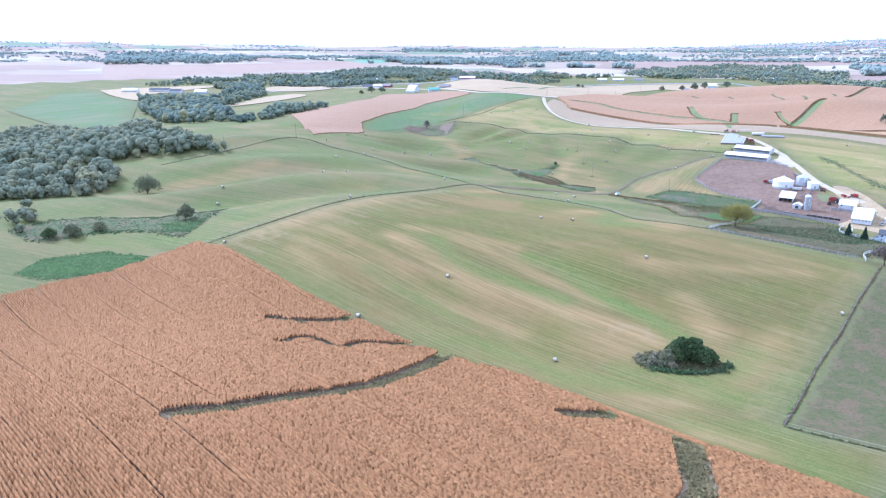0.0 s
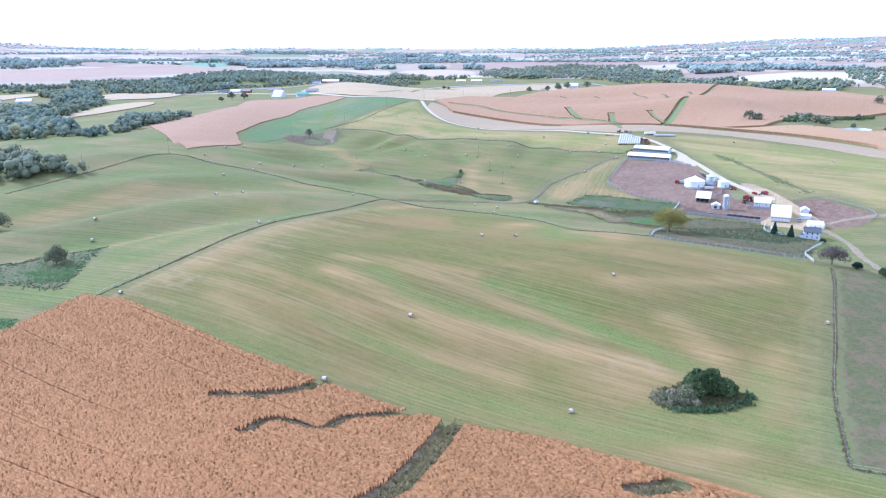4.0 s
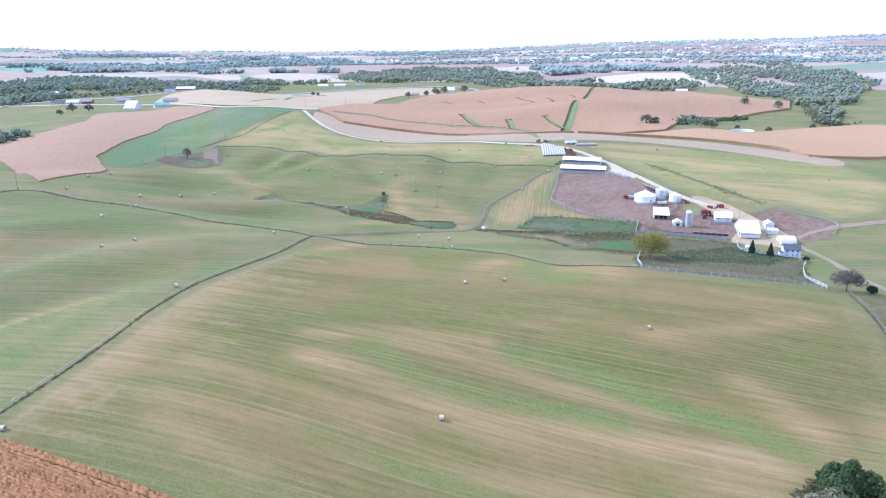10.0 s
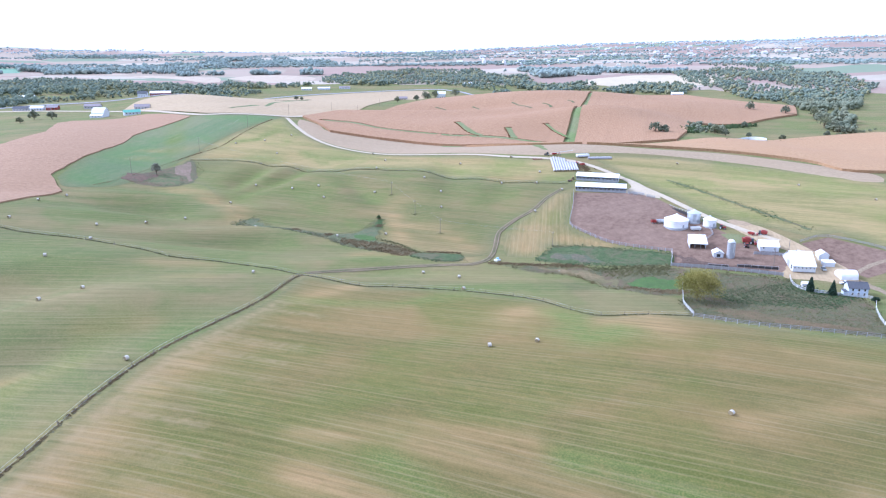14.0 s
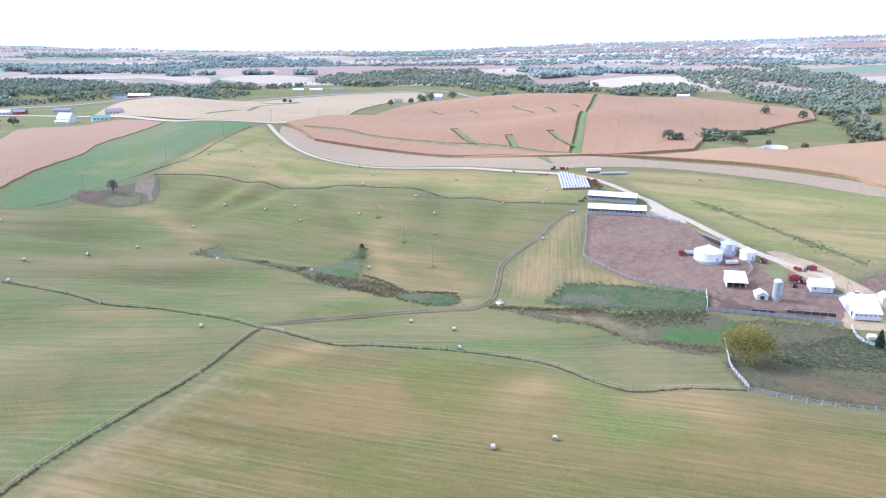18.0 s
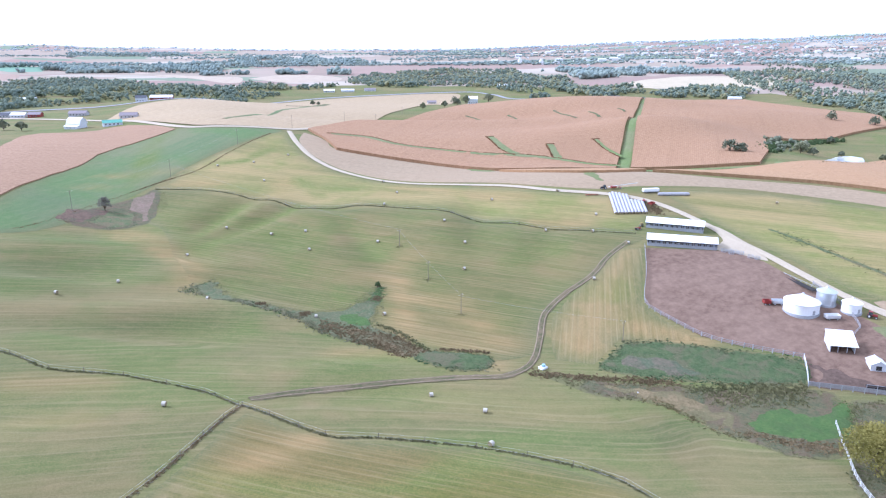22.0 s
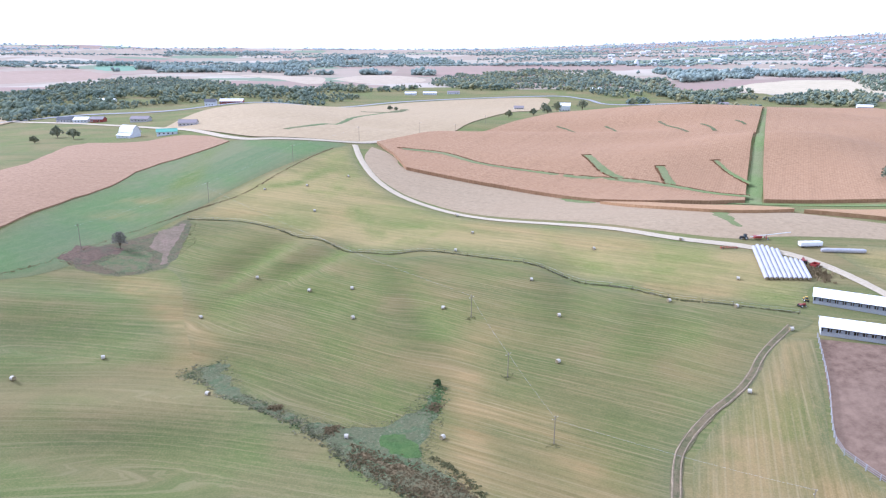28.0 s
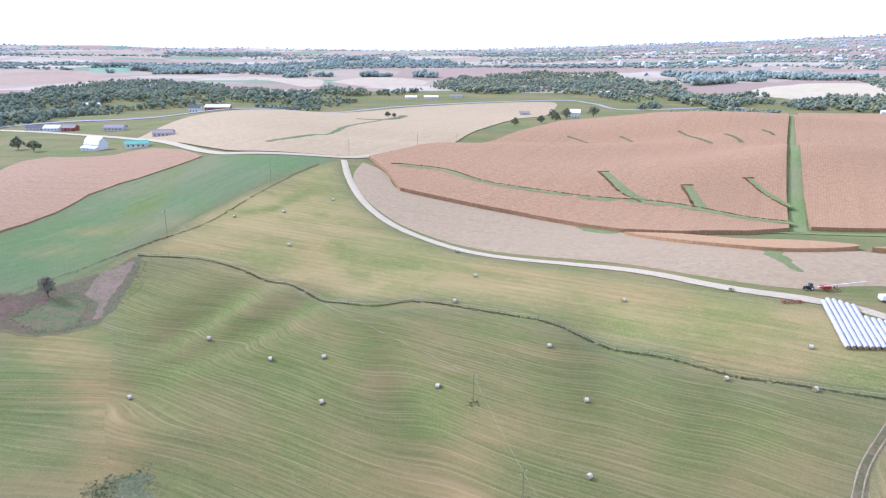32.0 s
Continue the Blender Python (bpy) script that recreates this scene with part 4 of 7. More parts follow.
REED_BED = ((-8, 523), (5, 514), (17, 504), (24, 489), (16, 487), (8, 499), (0, 508), (-8, 517))
drape("reed_ground", REED_BED, M_BROWN_BANK, 0.36, "brown ground under the reeds of the ditch", "ditch", step=3, wobble=0.4)
tufts("ditch_reeds", *fill(REED_BED, 1.6, 61), 0.55, M_REED_LEAF, "brown reeds standing in the ditch", seed=61)
tufts("ditch_reeds", *along(((12, 515), (19, 505), (25, 490)), 1.2, 5, 5), 0.6, M_WEED_LEAF, "olive reeds along the ditch's edge", seed=5)
DARK_END = ((26, 490), (36, 486), (44, 481), (40, 473), (29, 474), (19, 482), (19, 492))
drape("ditch_green", DARK_END, M_NETTLE, 0.38, "dark green weeds at the low end of the ditch", "weeds", step=3, wobble=0.4)
tufts("ditch_nettles", *fill(DARK_END, 1.8, 4), 0.3, M_GREEN_LEAF, "dark green weeds in the ditch", seed=4)
tufts("ditch_reeds", *along(((28, 490), (36, 487), (44, 483)), 1.0, 5, 6), 0.7, M_REED_LEAF, "brown reeds standing in the ditch", seed=6)
for k, (x, y) in enumerate(((-13, 530), (16, 536), (-28, 543))):
    g = np.random.default_rng(65 + k)
    tufts("ditch_brush", x + g.normal(0, 1.0, 60), y + g.normal(0, 1.0, 60), 0.7, M_REED_LEAF, "dark brush clump in the ditch", "brush", 65 + k)

MEADOW = ((92, 477), (104, 473), (115, 466), (142, 447), (134, 436), (117, 440), (108, 445), (88, 454), (75, 464), (82, 470))
drape("wet_meadow", MEADOW, M_NETTLE, 0.3, "dark green weedy wet meadow below the feedlot", "meadow", step=5)
DYING = ((89, 471), (104, 463), (105, 455), (112, 448), (96, 452), (80, 464))
drape("dying_weeds", DYING, M_GREY_BANK, 0.38, "grey brown dying weeds in the wet meadow", "weeds", step=4, wobble=0.6)
tufts("meadow_weeds", *fill(MEADOW, 0.9, 7), 0.28, M_GREEN_LEAF, "dark green tall weeds below the feedlot", seed=7)
tufts("meadow_weeds", *fill(DYING, 0.8, 8), 0.3, M_DRY_LEAF, "grey brown dying weeds below the feedlot", seed=8)
CREEK = ((54, 468), (62, 464), (78, 454), (99, 446), (116, 438), (133, 433), (136, 424), (118, 403), (100, 403), (93, 414), (84, 438), (66, 448))
drape("creek_bank", CREEK, M_OLIVE_BANK, 0.28, "rough weedy bank along the creek", "ditch", step=5, wobble=0.5)
TAN_GRASS = ((68, 457), (80, 452), (88, 448), (98, 440), (102, 431), (101, 426), (93, 417), (89, 428), (82, 439), (73, 447))
drape("creek_grass", TAN_GRASS, M_TAN_BANK, 0.36, "tan dry grass along the creek", "grass", step=4, wobble=0.6)
tufts("creek_weeds", *fill(TAN_GRASS, 1.2, 9), 0.32, M_DRY_STRAW, "tan dry grass along the creek", seed=9)
tufts("creek_weeds", *fill(CREEK, 0.4, 67), 0.3, M_WEED_LEAF, "brown and green weeds along the creek", seed=67)
tufts("creek_reeds", *along(((52, 467), (70, 459), (81, 455), (94, 449)), 2.6, 8, 10), 0.5, M_REED_LEAF, "dark brown reeds along the creek", seed=10)
BROWN_RIM = ((94, 421), (99, 413), (104, 406), (112, 403), (120, 404), (116, 407), (104, 412), (99, 418))
drape("hollow_rim", BROWN_RIM, M_BROWN_BANK, 0.36, "brown reeds on the rim of a green hollow", "bank", step=3, wobble=0.4)
tufts("creek_reeds", *fill(((94, 450), (99, 445), (112, 443), (132, 436), (124, 426), (116, 429), (109, 431), (101, 432), (98, 440)), 0.9, 68), 0.6, M_WEED_LEAF, "olive brown thicket beside a green hollow", seed=68)
tufts("creek_reeds", *fill(BROWN_RIM, 1.6, 62), 0.5, M_REED_LEAF, "dark brown reeds round a green hollow", seed=62)
HOLLOW = ((100, 424), (107, 429), (112, 430), (118, 428), (121, 423), (128, 424), (136, 425), (132, 418), (123, 409), (116, 408), (107, 410), (98, 418))
drape("green_hollow", HOLLOW, M_HOLLOW, 0.4, "hollow filled with bright green weeds", "weeds", step=3, wobble=0.5)
tufts("creek_nettles", *fill(HOLLOW, 2.4, 11), 0.26, M_BRIGHT_LEAF, "bright green weed thicket by the creek", seed=11)
drape("creek_water", ((75, 450), (84, 446), (86, 443), (77, 447)), plain("creek_shallow", (0.42, 0.44, 0.44), (0.5, 0.52, 0.52), 0.2, 0.15, 0.0, 0.5, 0.02), 0.46, "pale shallow pool of the creek", "creek", step=2)
M_RUST = bank("rust_grass", (0.138, 0.104, 0.058), (0.180, 0.130, 0.074), (0.125, 0.115, 0.060), (0.21, 0.16, 0.10))
SCRUB = ((120, 403), (136, 424), (150, 420), (172, 404), (170, 390), (186, 375), (172, 358), (156, 336), (139, 338), (106, 358), (94, 371), (104, 392))
drape("scrub_bank", SCRUB, M_OLIVE_BANK, 0.26, "rough scrubby bank below the farmyard", "bank", step=5)
tufts("bank_weeds", *fill(SCRUB, 0.9, 12), 0.34, M_WEED_LEAF, "patchy weeds on the bank below the farm", seed=12)
tufts("bank_brush", *fill(((124, 403), (168, 401), (184, 377), (160, 368), (126, 385)), 0.9, 13), 0.5, M_GREEN_LEAF, "dark green brush on the bank", seed=13)
drape("rust_grass", ((106, 378), (108, 366), (122, 350), (142, 340), (150, 344), (134, 358), (126, 371), (114, 380)), M_RUST, 0.34, "rust brown dry grass along the board fence", "grass", step=3, wobble=0.6)
tufts("bank_reeds", *along(((106, 374), (125, 358), (146, 344)), 6, 12, 14), 0.26, M_REED_LEAF, "reddish brown grass along the fence", seed=14)
M_RED_BRUSH = bank("red_brush", (0.130, 0.092, 0.066), (0.172, 0.118, 0.085), (0.118, 0.108, 0.068), (0.20, 0.15, 0.112))
GULLY = ((-124, 660), (-120, 677), (-108, 684), (-99, 690), (-88, 702), (-78, 718), (-74, 702), (-74, 686), (-75, 658), (-86, 650), (-98, 648), (-110, 652))
drape("gully", GULLY, M_OLIVE_BANK, 0.3, "weedy gully head beside the alfalfa", "ditch", step=4, wobble=0.6)
RED_BRUSH = ((-124, 660), (-121, 675), (-111, 680), (-100, 680), (-97, 672), (-104, 664), (-108, 655))
drape("red_brush", RED_BRUSH, M_RED_BRUSH, 0.38, "reddish brown brush at the gully's upper end", "brush", step=3, wobble=0.6)
tufts("gully_hedge", *fill(RED_BRUSH, 0.8, 24), 0.3, M_REED_LEAF, "reddish brown brush at the gully's upper end", seed=24)
GULLY_GREEN = ((-108, 658), (-103, 670), (-95, 678), (-85, 671), (-85, 653), (-97, 650))
drape("gully_green", GULLY_GREEN, M_WEED, 0.4, "green weeds along the gully's bottom", "weeds", step=3, wobble=0.6)
tufts("gully_nettles", *fill(GULLY_GREEN, 1.0, 16), 0.3, M_BRIGHT_LEAF, "green weeds in the gully", seed=16)
tufts("gully_weeds", *fill(GULLY_GREEN, 0.8, 15), 0.35, M_DRY_LEAF, "pale dry weeds in the gully", seed=15)
drape("bare_bank", ((-92, 678), (-91, 696), (-85, 706), (-78, 715), (-75, 704), (-76, 690), (-78, 674), (-76, 660), (-82, 656), (-85, 668)), M_SCRUB_PALE, 0.42, "pale pinkish dry bank of the gully", "bank", step=4, wobble=0.6)
tufts("gully_weeds", *fill(((-92, 676), (-85, 704), (-74, 710), (-70, 684), (-78, 660)), 0.5, 25), 0.3, M_WEED_LEAF, "dry brown grass on the gully's bank", seed=25)
tufts("gully_brush", *along(((-136, 641), (-122, 660), (-107, 687), (-79, 728), (-56, 751), (-36, 790), (-4, 854)), 0.9, 2.6, 17), 0.4, M_REED_LEAF, "dark brown brushy fence row beside the alfalfa", seed=17)
ribbon("weedy_gully", ((209, 545), (211, 532), (212, 498), (215, 468), (221, 440)), 3.2, M_WEED, 0.3, "weedy gully on the hillside above the farm", "gully", 0.5, 7)
tufts("gully_nettles", *along(((210, 540), (211, 520)), 6, 9, 18), 0.36, M_GREEN_LEAF, "green weeds in the hillside gully", seed=18)
tufts("gully_nettles", *along(((214, 478), (217, 458)), 6, 8, 19), 0.36, M_GREEN_LEAF, "green weeds in the hillside gully", seed=22)
tufts("gully_weeds", *along(((212, 520), (212, 498), (215, 468), (221, 440)), 5, 3, 23), 0.4, M_WEED_LEAF, "brown weeds in the hillside gully", seed=23)
BANK_LEFT = ((-244, 321), (-224, 334), (-192, 339), (-188, 350), (-163, 355), (-160, 314), (-161, 300), (-185, 310), (-207, 306), (-220, 294), (-228, 290), (-250, 300))
drape("rough_bank", BANK_LEFT, M_WEED, 0.3, "rough overgrown bank beyond the corn", "bank", step=6)
tufts("rough_weeds", *fill(BANK_LEFT, 0.5, 19), 0.4, M_GREEN_LEAF, "overgrown weeds on the bank beyond the corn", seed=19)
drape("bramble_ground", ((-201, 279), (-191, 284), (-179, 281), (-166, 278), (-168, 269), (-180, 260), (-199, 255), (-215, 258), (-212, 274)), M_HOLLOW, 0.3, "green brambles beyond the corn", "brambles", step=4, wobble=0.6)
tufts("rough_nettles", *fill(((-201, 279), (-191, 284), (-179, 281), (-166, 278), (-168, 269), (-180, 260), (-199, 255), (-215, 258), (-212, 274)), 1.5, 20), 0.4, M_BRAMBLE, "deep green bramble thicket beyond the corn", seed=20)
tufts("rough_nettles", *fill(((-183, 322), (-164, 328), (-161, 310), (-170, 307)), 1.6, 21), 0.5, M_BRAMBLE, "deep green bramble thicket beside a tree", seed=21)
for k, (x, y) in enumerate(((40, 546), (44, 514), (37, 585))):
    g = np.random.default_rng(30 + k)
    tufts("pole_weeds", x + g.normal(0, 1.1, 40), y + g.normal(0, 1.0, 40), 0.28, M_WEED_LEAF, "dark weeds left standing round a pole", seed=30 + k)


# ---- near corn: rows of ripe stalks with weedy gaps ----
CORN = ((-148, 289), (-131, 281), (-112, 265), (-88, 245), (-64, 228), (-39, 211), (-24, 203), (-5, 197), (17, 182), (26, 172), (38, 160), (48, 158), (62, 150), (90, 130), (130, 70), (60, 60), (-260, 60), (-260, 170), (-204, 235), (-191, 250), (-173, 261), (-162, 273))
GAPS = (((-87, 217), (-71, 217.5), (-58, 225)), ((-76, 195), (-69, 202), (-58, 197), (-50, 204), (-34, 208)), ((-78, 133), (-68, 138), (-58, 147), (-49, 155), (-40, 166), (-32, 184), (-24, 204)),
        ((12, 168), (22, 171)), ((41, 162), (38, 134), (34, 126)))
GAP_WIDTH = (1.7, 1.5, 2.5, 3.0, 3.2)
drape("corn_ground", CORN, M_DIRT, 0.15, "bare brown soil under the corn", "field", step=10, curved=False)
gap_x, gap_y, gap_w = [], [], []
for pts, w in zip(GAPS, GAP_WIDTH):
    line = smooth_line(pts, 1.5)
    gap_x += [q.x for q in line]
    gap_y += [q.y for q in line]
    gap_w += [w] * len(line)
gap_x, gap_y, gap_w = np.array(gap_x), np.array(gap_y), np.array(gap_w)


M_GAP_LEAF = leafy("corn_gap_leaves", (0.25, 0.23, 0.12), (0.42, 0.36, 0.20), (0.28, 0.25, 0.13))


def corn_rows(name, poly, turn, gap, step, label, top=2.35, seed=4):
    """Rows of standing corn: each row a ragged ridge of leaning leaves and tassels, broken where it is bare."""
    g = np.random.default_rng(seed)
    c, s = math.cos(radians(turn)), math.sin(radians(turn))
    P = np.array(poly, float)
    u, v = P[:, 0] * c + P[:, 1] * s, P[:, 1] * c - P[:, 0] * s
    verts, faces, count = [], [], 0
    for i, r in enumerate(np.arange(v.min(), v.max(), gap)):
        a = np.arange(u.min(), u.max(), step)
        a = a + g.uniform(-0.3, 0.3, len(a)) * step
        b = r + g.uniform(-0.12, 0.12, len(a))
        x, y = a * c - b * s, a * s + b * c
        ok = inside(x, y, poly)
        if not ok.any():
            continue
        x, y = x[ok], y[ok]
        near = np.ones(len(x), bool)
        for k in range(0, len(gap_x), 1):
            near &= (x - gap_x[k]) ** 2 + (y - gap_y[k]) ** 2 > (gap_w[k] * 1.15) ** 2
        z = ground_z(x, y)
        lane = int(round((r - 37.2) / 13.35))
        off = abs(r - 37.2 - 13.35 * lane)
        wear = 0.0 if off > 1.0 else (0.36, 0.34, 0.32, 0.30)[min(3, abs(lane))]
        wear = wear * np.clip(0.85 + 0.5 * np.sin(a[ok] / 23 + 1.7 * lane), 0.35, 1)
        h = np.where(near, top * g.uniform(0.90, 1.06, len(x)) * (1 - wear) * g.uniform(0.97, 1.04), 0.02)
        w = np.where(near, gap * g.uniform(0.30, 0.50, len(x)), 0.02)
        n = len(x)
        lean = g.uniform(-0.16, 0.16, n)
        row = np.stack([np.stack([x + s * w, y - c * w, z + h * 0.56], 1), np.stack([x - s * lean, y + c * lean, z + h], 1), np.stack([x - s * w, y + c * w, z + h * 0.56], 1)], 1)
        verts.append(row.reshape(-1, 3))
        k = np.arange(n - 1) * 3 + count
        joined = near[:-1] & near[1:]
        k = k[joined]
        faces.append(np.stack([k, k + 3, k + 4, k + 1], 1))
        faces.append(np.stack([k + 1, k + 4, k + 5, k + 2], 1))
        count += n * 3
    me = bpy.data.meshes.new(name)
    V, F = np.concatenate(verts), np.concatenate(faces)
    me.vertices.add(len(V))
    me.vertices.foreach_set("co", V.ravel())
    me.loops.add(F.size)
    me.loops.foreach_set("vertex_index", F.ravel().astype(np.int32))
    me.polygons.add(len(F))
    me.polygons.foreach_set("loop_start", np.arange(0, F.size, 4, dtype=np.int32))
    me.update(calc_edges=True)
    me.validate()
    me.materials.append(M_CORN)
    return tagged(new(name, me), label, "corn", kind="stuff")


corn_rows("corn_rows", CORN, -39.5, 0.78, 0.48, "ripe orange brown corn standing in long rows")
for k, (pts, w) in enumerate(zip(GAPS, GAP_WIDTH)):
    ribbon("gap_ground", pts, 2.2 * w, M_TAN_BANK, 0.3, "tan and green weeds on the floor of a gap in the corn", "weeds", 0.4, 80 + k)
    tufts("gap_weeds", *along(pts, w * 1.1, 5 * w, 40 + k), 0.9, M_GAP_LEAF, "green and brown weeds in a gap of the corn", seed=40 + k)


# ---- fences ----
def unit_mesh(name, material, bevel=0.06):
    bm = box(bmesh.new(), -0.5, 0.5, -0.5, 0.5, -0.5, 0.5, bevel)
    me = bpy.data.meshes.new(name)
    bm.to_mesh(me)
    bm.free()
    me.materials.append(material)
    return me


M_FENCE_GREY = plain("grey_boards", (0.25, 0.24, 0.24), (0.40, 0.39, 0.40), 1.0, 0.85)
M_FENCE_WHITE = plain("white_boards", (0.60, 0.61, 0.62), (0.74, 0.74, 0.74), 1.0, 0.6)
MESH_POST, MESH_POST_GREY, MESH_POST_WHITE = unit_mesh("post", M_POST), unit_mesh("post", M_GREY), unit_mesh("post", M_FENCE_WHITE)
MESH_RAIL_GREY, MESH_RAIL_WHITE, MESH_WIRE = unit_mesh("rail", M_FENCE_GREY), unit_mesh("rail", M_FENCE_WHITE), unit_mesh("wire", M_GALV)


def piece(name, mesh, parent, m):
    ob = new(name, mesh)
    ob.parent = parent
    ob.matrix_basis = m
    return ob


def fence(pts, spacing, height, label, post_mesh, rail_mesh, rails, rail_size, post_size=0.16, seed=1, rail_name="rail"):
    """A fence along a line: each post and each rail is a piece of its own."""
    rnd = random.Random(seed)
    line = [q for q in smooth_line(pts, spacing)]
    f = empty("fence", Matrix.Identity(4), label, "fence")
    foot = []
    for q in line:
        z = gz(q.x, q.y) + 0.2
        h = height * rnd.uniform(0.92, 1.08)
        piece("post", post_mesh, f, Matrix.LocRotScale((q.x, q.y, z + h / 2 - 0.3), Euler((rnd.uniform(-0.04, 0.04), rnd.uniform(-0.04, 0.04), rnd.uniform(0, 3))), (post_size, post_size, h + 0.6)))
        foot.append(Vector((q.x, q.y, z)))
    for a, b in zip(foot, foot[1:]):
        d = b - a
        turn = d.to_track_quat("X", "Z")
        for k in range(rails):
            z = height * (0.25 + 0.68 * k / max(1, rails - 1))
            piece(rail_name, rail_mesh, f, Matrix.LocRotScale((a + b) / 2 + Vector((0, 0, z + rnd.uniform(-0.03, 0.03))), turn, (d.length, rail_size[0], rail_size[1])))
    return f


F_NORTH = ((-37, 461), (-17, 439), (-4, 435), (19, 425), (39, 411), (47, 401), (51, 387), (58, 377), (77, 375), (92, 370))
F_EAST = ((155, 318), (140, 293), (125, 270), (112, 249), (96, 225), (84, 204), (71, 181))
F_EAST_LOW = ((71, 181), (93, 171), (120, 160))
F_LEFT = ((-38, 461), (-47, 471), (-70, 485), (-90, 488), (-102, 498), (-125, 510), (-148, 516), (-180, 526), (-216, 478), (-245, 440))
F_HILL = ((-79, 716), (-54, 708), (-31, 688), (6, 653), (29, 650), (47, 640), (67, 624), (100, 592), (128, 571), (146, 560))
for k, (pts, label) in enumerate(((F_WEST, "old post and wire fence with weeds beside the hay field"), (F_NORTH, "old post and wire fence across the meadow"), (F_EAST, "weathered wire fence along the pasture"),
                                  (F_EAST_LOW, "weathered wire fence at the pasture corner"), (F_LEFT, "post and wire fence over the grassy hill"), (F_HILL, "post and wire fence below the yellow hillside"))):
    fence(pts, 9.0, 1.3, label, MESH_POST, MESH_WIRE, 2, (0.025, 0.025), 0.17, 50 + k, "wire")
    tufts("fence_weeds", *along(pts, 0.25, 3.2, 60 + k), 0.34, M_REED_LEAF if k in (0, 2) else M_WEED_LEAF, "brown dry weeds grown along a fence", seed=60 + k, width=0.3)
    tufts("fence_weeds", *along(pts, 0.7, 1.6, 70 + k), 0.2, M_DRY_LEAF, "pale dry grass along a fence", seed=70 + k, width=0.4)

F_SOUTH = ((92, 369), (105, 355), (123, 345), (139, 336), (150, 330))
fence(F_SOUTH, 3.2, 1.5, "long grey board fence at the end of the hay field", MESH_POST_GREY, MESH_RAIL_GREY, 3, (0.05, 0.15), 0.2, 81)
fence(((141, 544), (127, 520), (113, 498), (113.5, 488)), 3.2, 1.6, "weathered grey board fence along the feedlot", MESH_POST_GREY, MESH_RAIL_GREY, 3, (0.05, 0.15), 0.2, 82)
fence(((113.5, 488), (119, 471), (128, 460), (142, 448)), 3.0, 1.6, "weathered grey board fence along the feedlot", MESH_POST_GREY, MESH_RAIL_GREY, 3, (0.05, 0.15), 0.24, 83)
fence(((142, 448), (137, 441), (132, 435)), 3.0, 1.6, "grey board fence of the cattle yard", MESH_POST_GREY, MESH_RAIL_WHITE, 4, (0.06, 0.24), 0.22, 84)
fence(((132, 435), (151, 423), (172, 407)), 3.0, 1.7, "heavy grey board fence of the cattle yard", MESH_POST_GREY, MESH_RAIL_GREY, 5, (0.08, 0.26), 0.24, 85)
fence(((94, 371), (103, 388), (112, 400), (124, 416)), 3.0, 1.4, "white board fence beside the big willow", MESH_POST_WHITE, MESH_RAIL_WHITE, 3, (0.05, 0.13), 0.18, 86)
fence(((174, 405), (169, 398), (169, 391), (178, 382), (188, 374), (178, 364), (168, 354), (158, 342), (152, 326)), 3.0, 1.4, "long white board fence round the farmhouse", MESH_POST_WHITE, MESH_RAIL_WHITE, 3, (0.05, 0.16), 0.18, 87)
fence(((205, 431), (222, 430), (238, 405), (226, 394)), 4.5, 1.3, "dark board fence round the small pen", MESH_POST, MESH_RAIL_GREY, 3, (0.05, 0.16), 0.18, 88)
fence(((180, 486), (178, 470), (172, 455), (166, 452)), 3.5, 1.4, "grey board fence behind the grain bins", MESH_POST_GREY, MESH_RAIL_GREY, 3, (0.06, 0.2), 0.2, 89)
fence(((176, 430), (186, 424), (193, 420)), 3.0, 1.5, "grey plank wall of the cattle yard", MESH_POST_GREY, MESH_RAIL_GREY, 5, (0.08, 0.28), 0.22, 90)


# ---- farm buildings ----
FACE = -29.0  # the farm's buildings look down the slope


def gable_walls(b, length, width, eave, rise, mat, t=0.2, front=True):
    """Four walls as slabs: two long ones and two gabled ends."""
    w, l = width / 2, length / 2
    for s in (-1, 1):
        if s < 0 and not front:
            continue
        part("wall", box(bmesh.new(), -l, l, s * w - t / 2, s * w + t / 2, -0.8, eave), mat, b)
    for s in (-1, 1):
        part("gable_wall", slab([(-w + t, -0.8), (w - t, -0.8), (w - t, eave), (0, eave + rise * (1 - t / w)), (-w + t, eave)], s * l - t / 2, s * l + t / 2), mat, b)


def gable_roof(b, length, width, eave, rise, mat, over=0.5, t=0.16, ribs=0):
    w, l, k = width / 2 + over, length / 2 + over, rise / (width / 2)
    for s in (-1, 1):
        r = part("roof", slab([(0, eave + rise + 0.03), (s * w, eave - k * over + 0.03), (s * w, eave - k * over + t), (0, eave + rise + t)], -l, l), mat, b)
        for i in range(ribs):
            x = -l + (i + 0.5) * 2 * l / ribs
            part("rib", slab([(0, eave + rise + t - 0.01), (s * w, eave - k * over + t - 0.01), (s * w, eave - k * over + t + 0.05), (0, eave + rise + t + 0.05)], x - 0.05, x + 0.05), mat, r)
    part("ridge_cap", slab([(-0.35, eave + rise - 0.35 * k + t + 0.05), (0, eave + rise + t + 0.05), (0.35, eave + rise - 0.35 * k + t + 0.05), (0.35, eave + rise - 0.35 * k + t + 0.1), (0, eave + rise + t + 0.1), (-0.35, eave + rise - 0.35 * k + t + 0.1)], -l, l), mat, b)


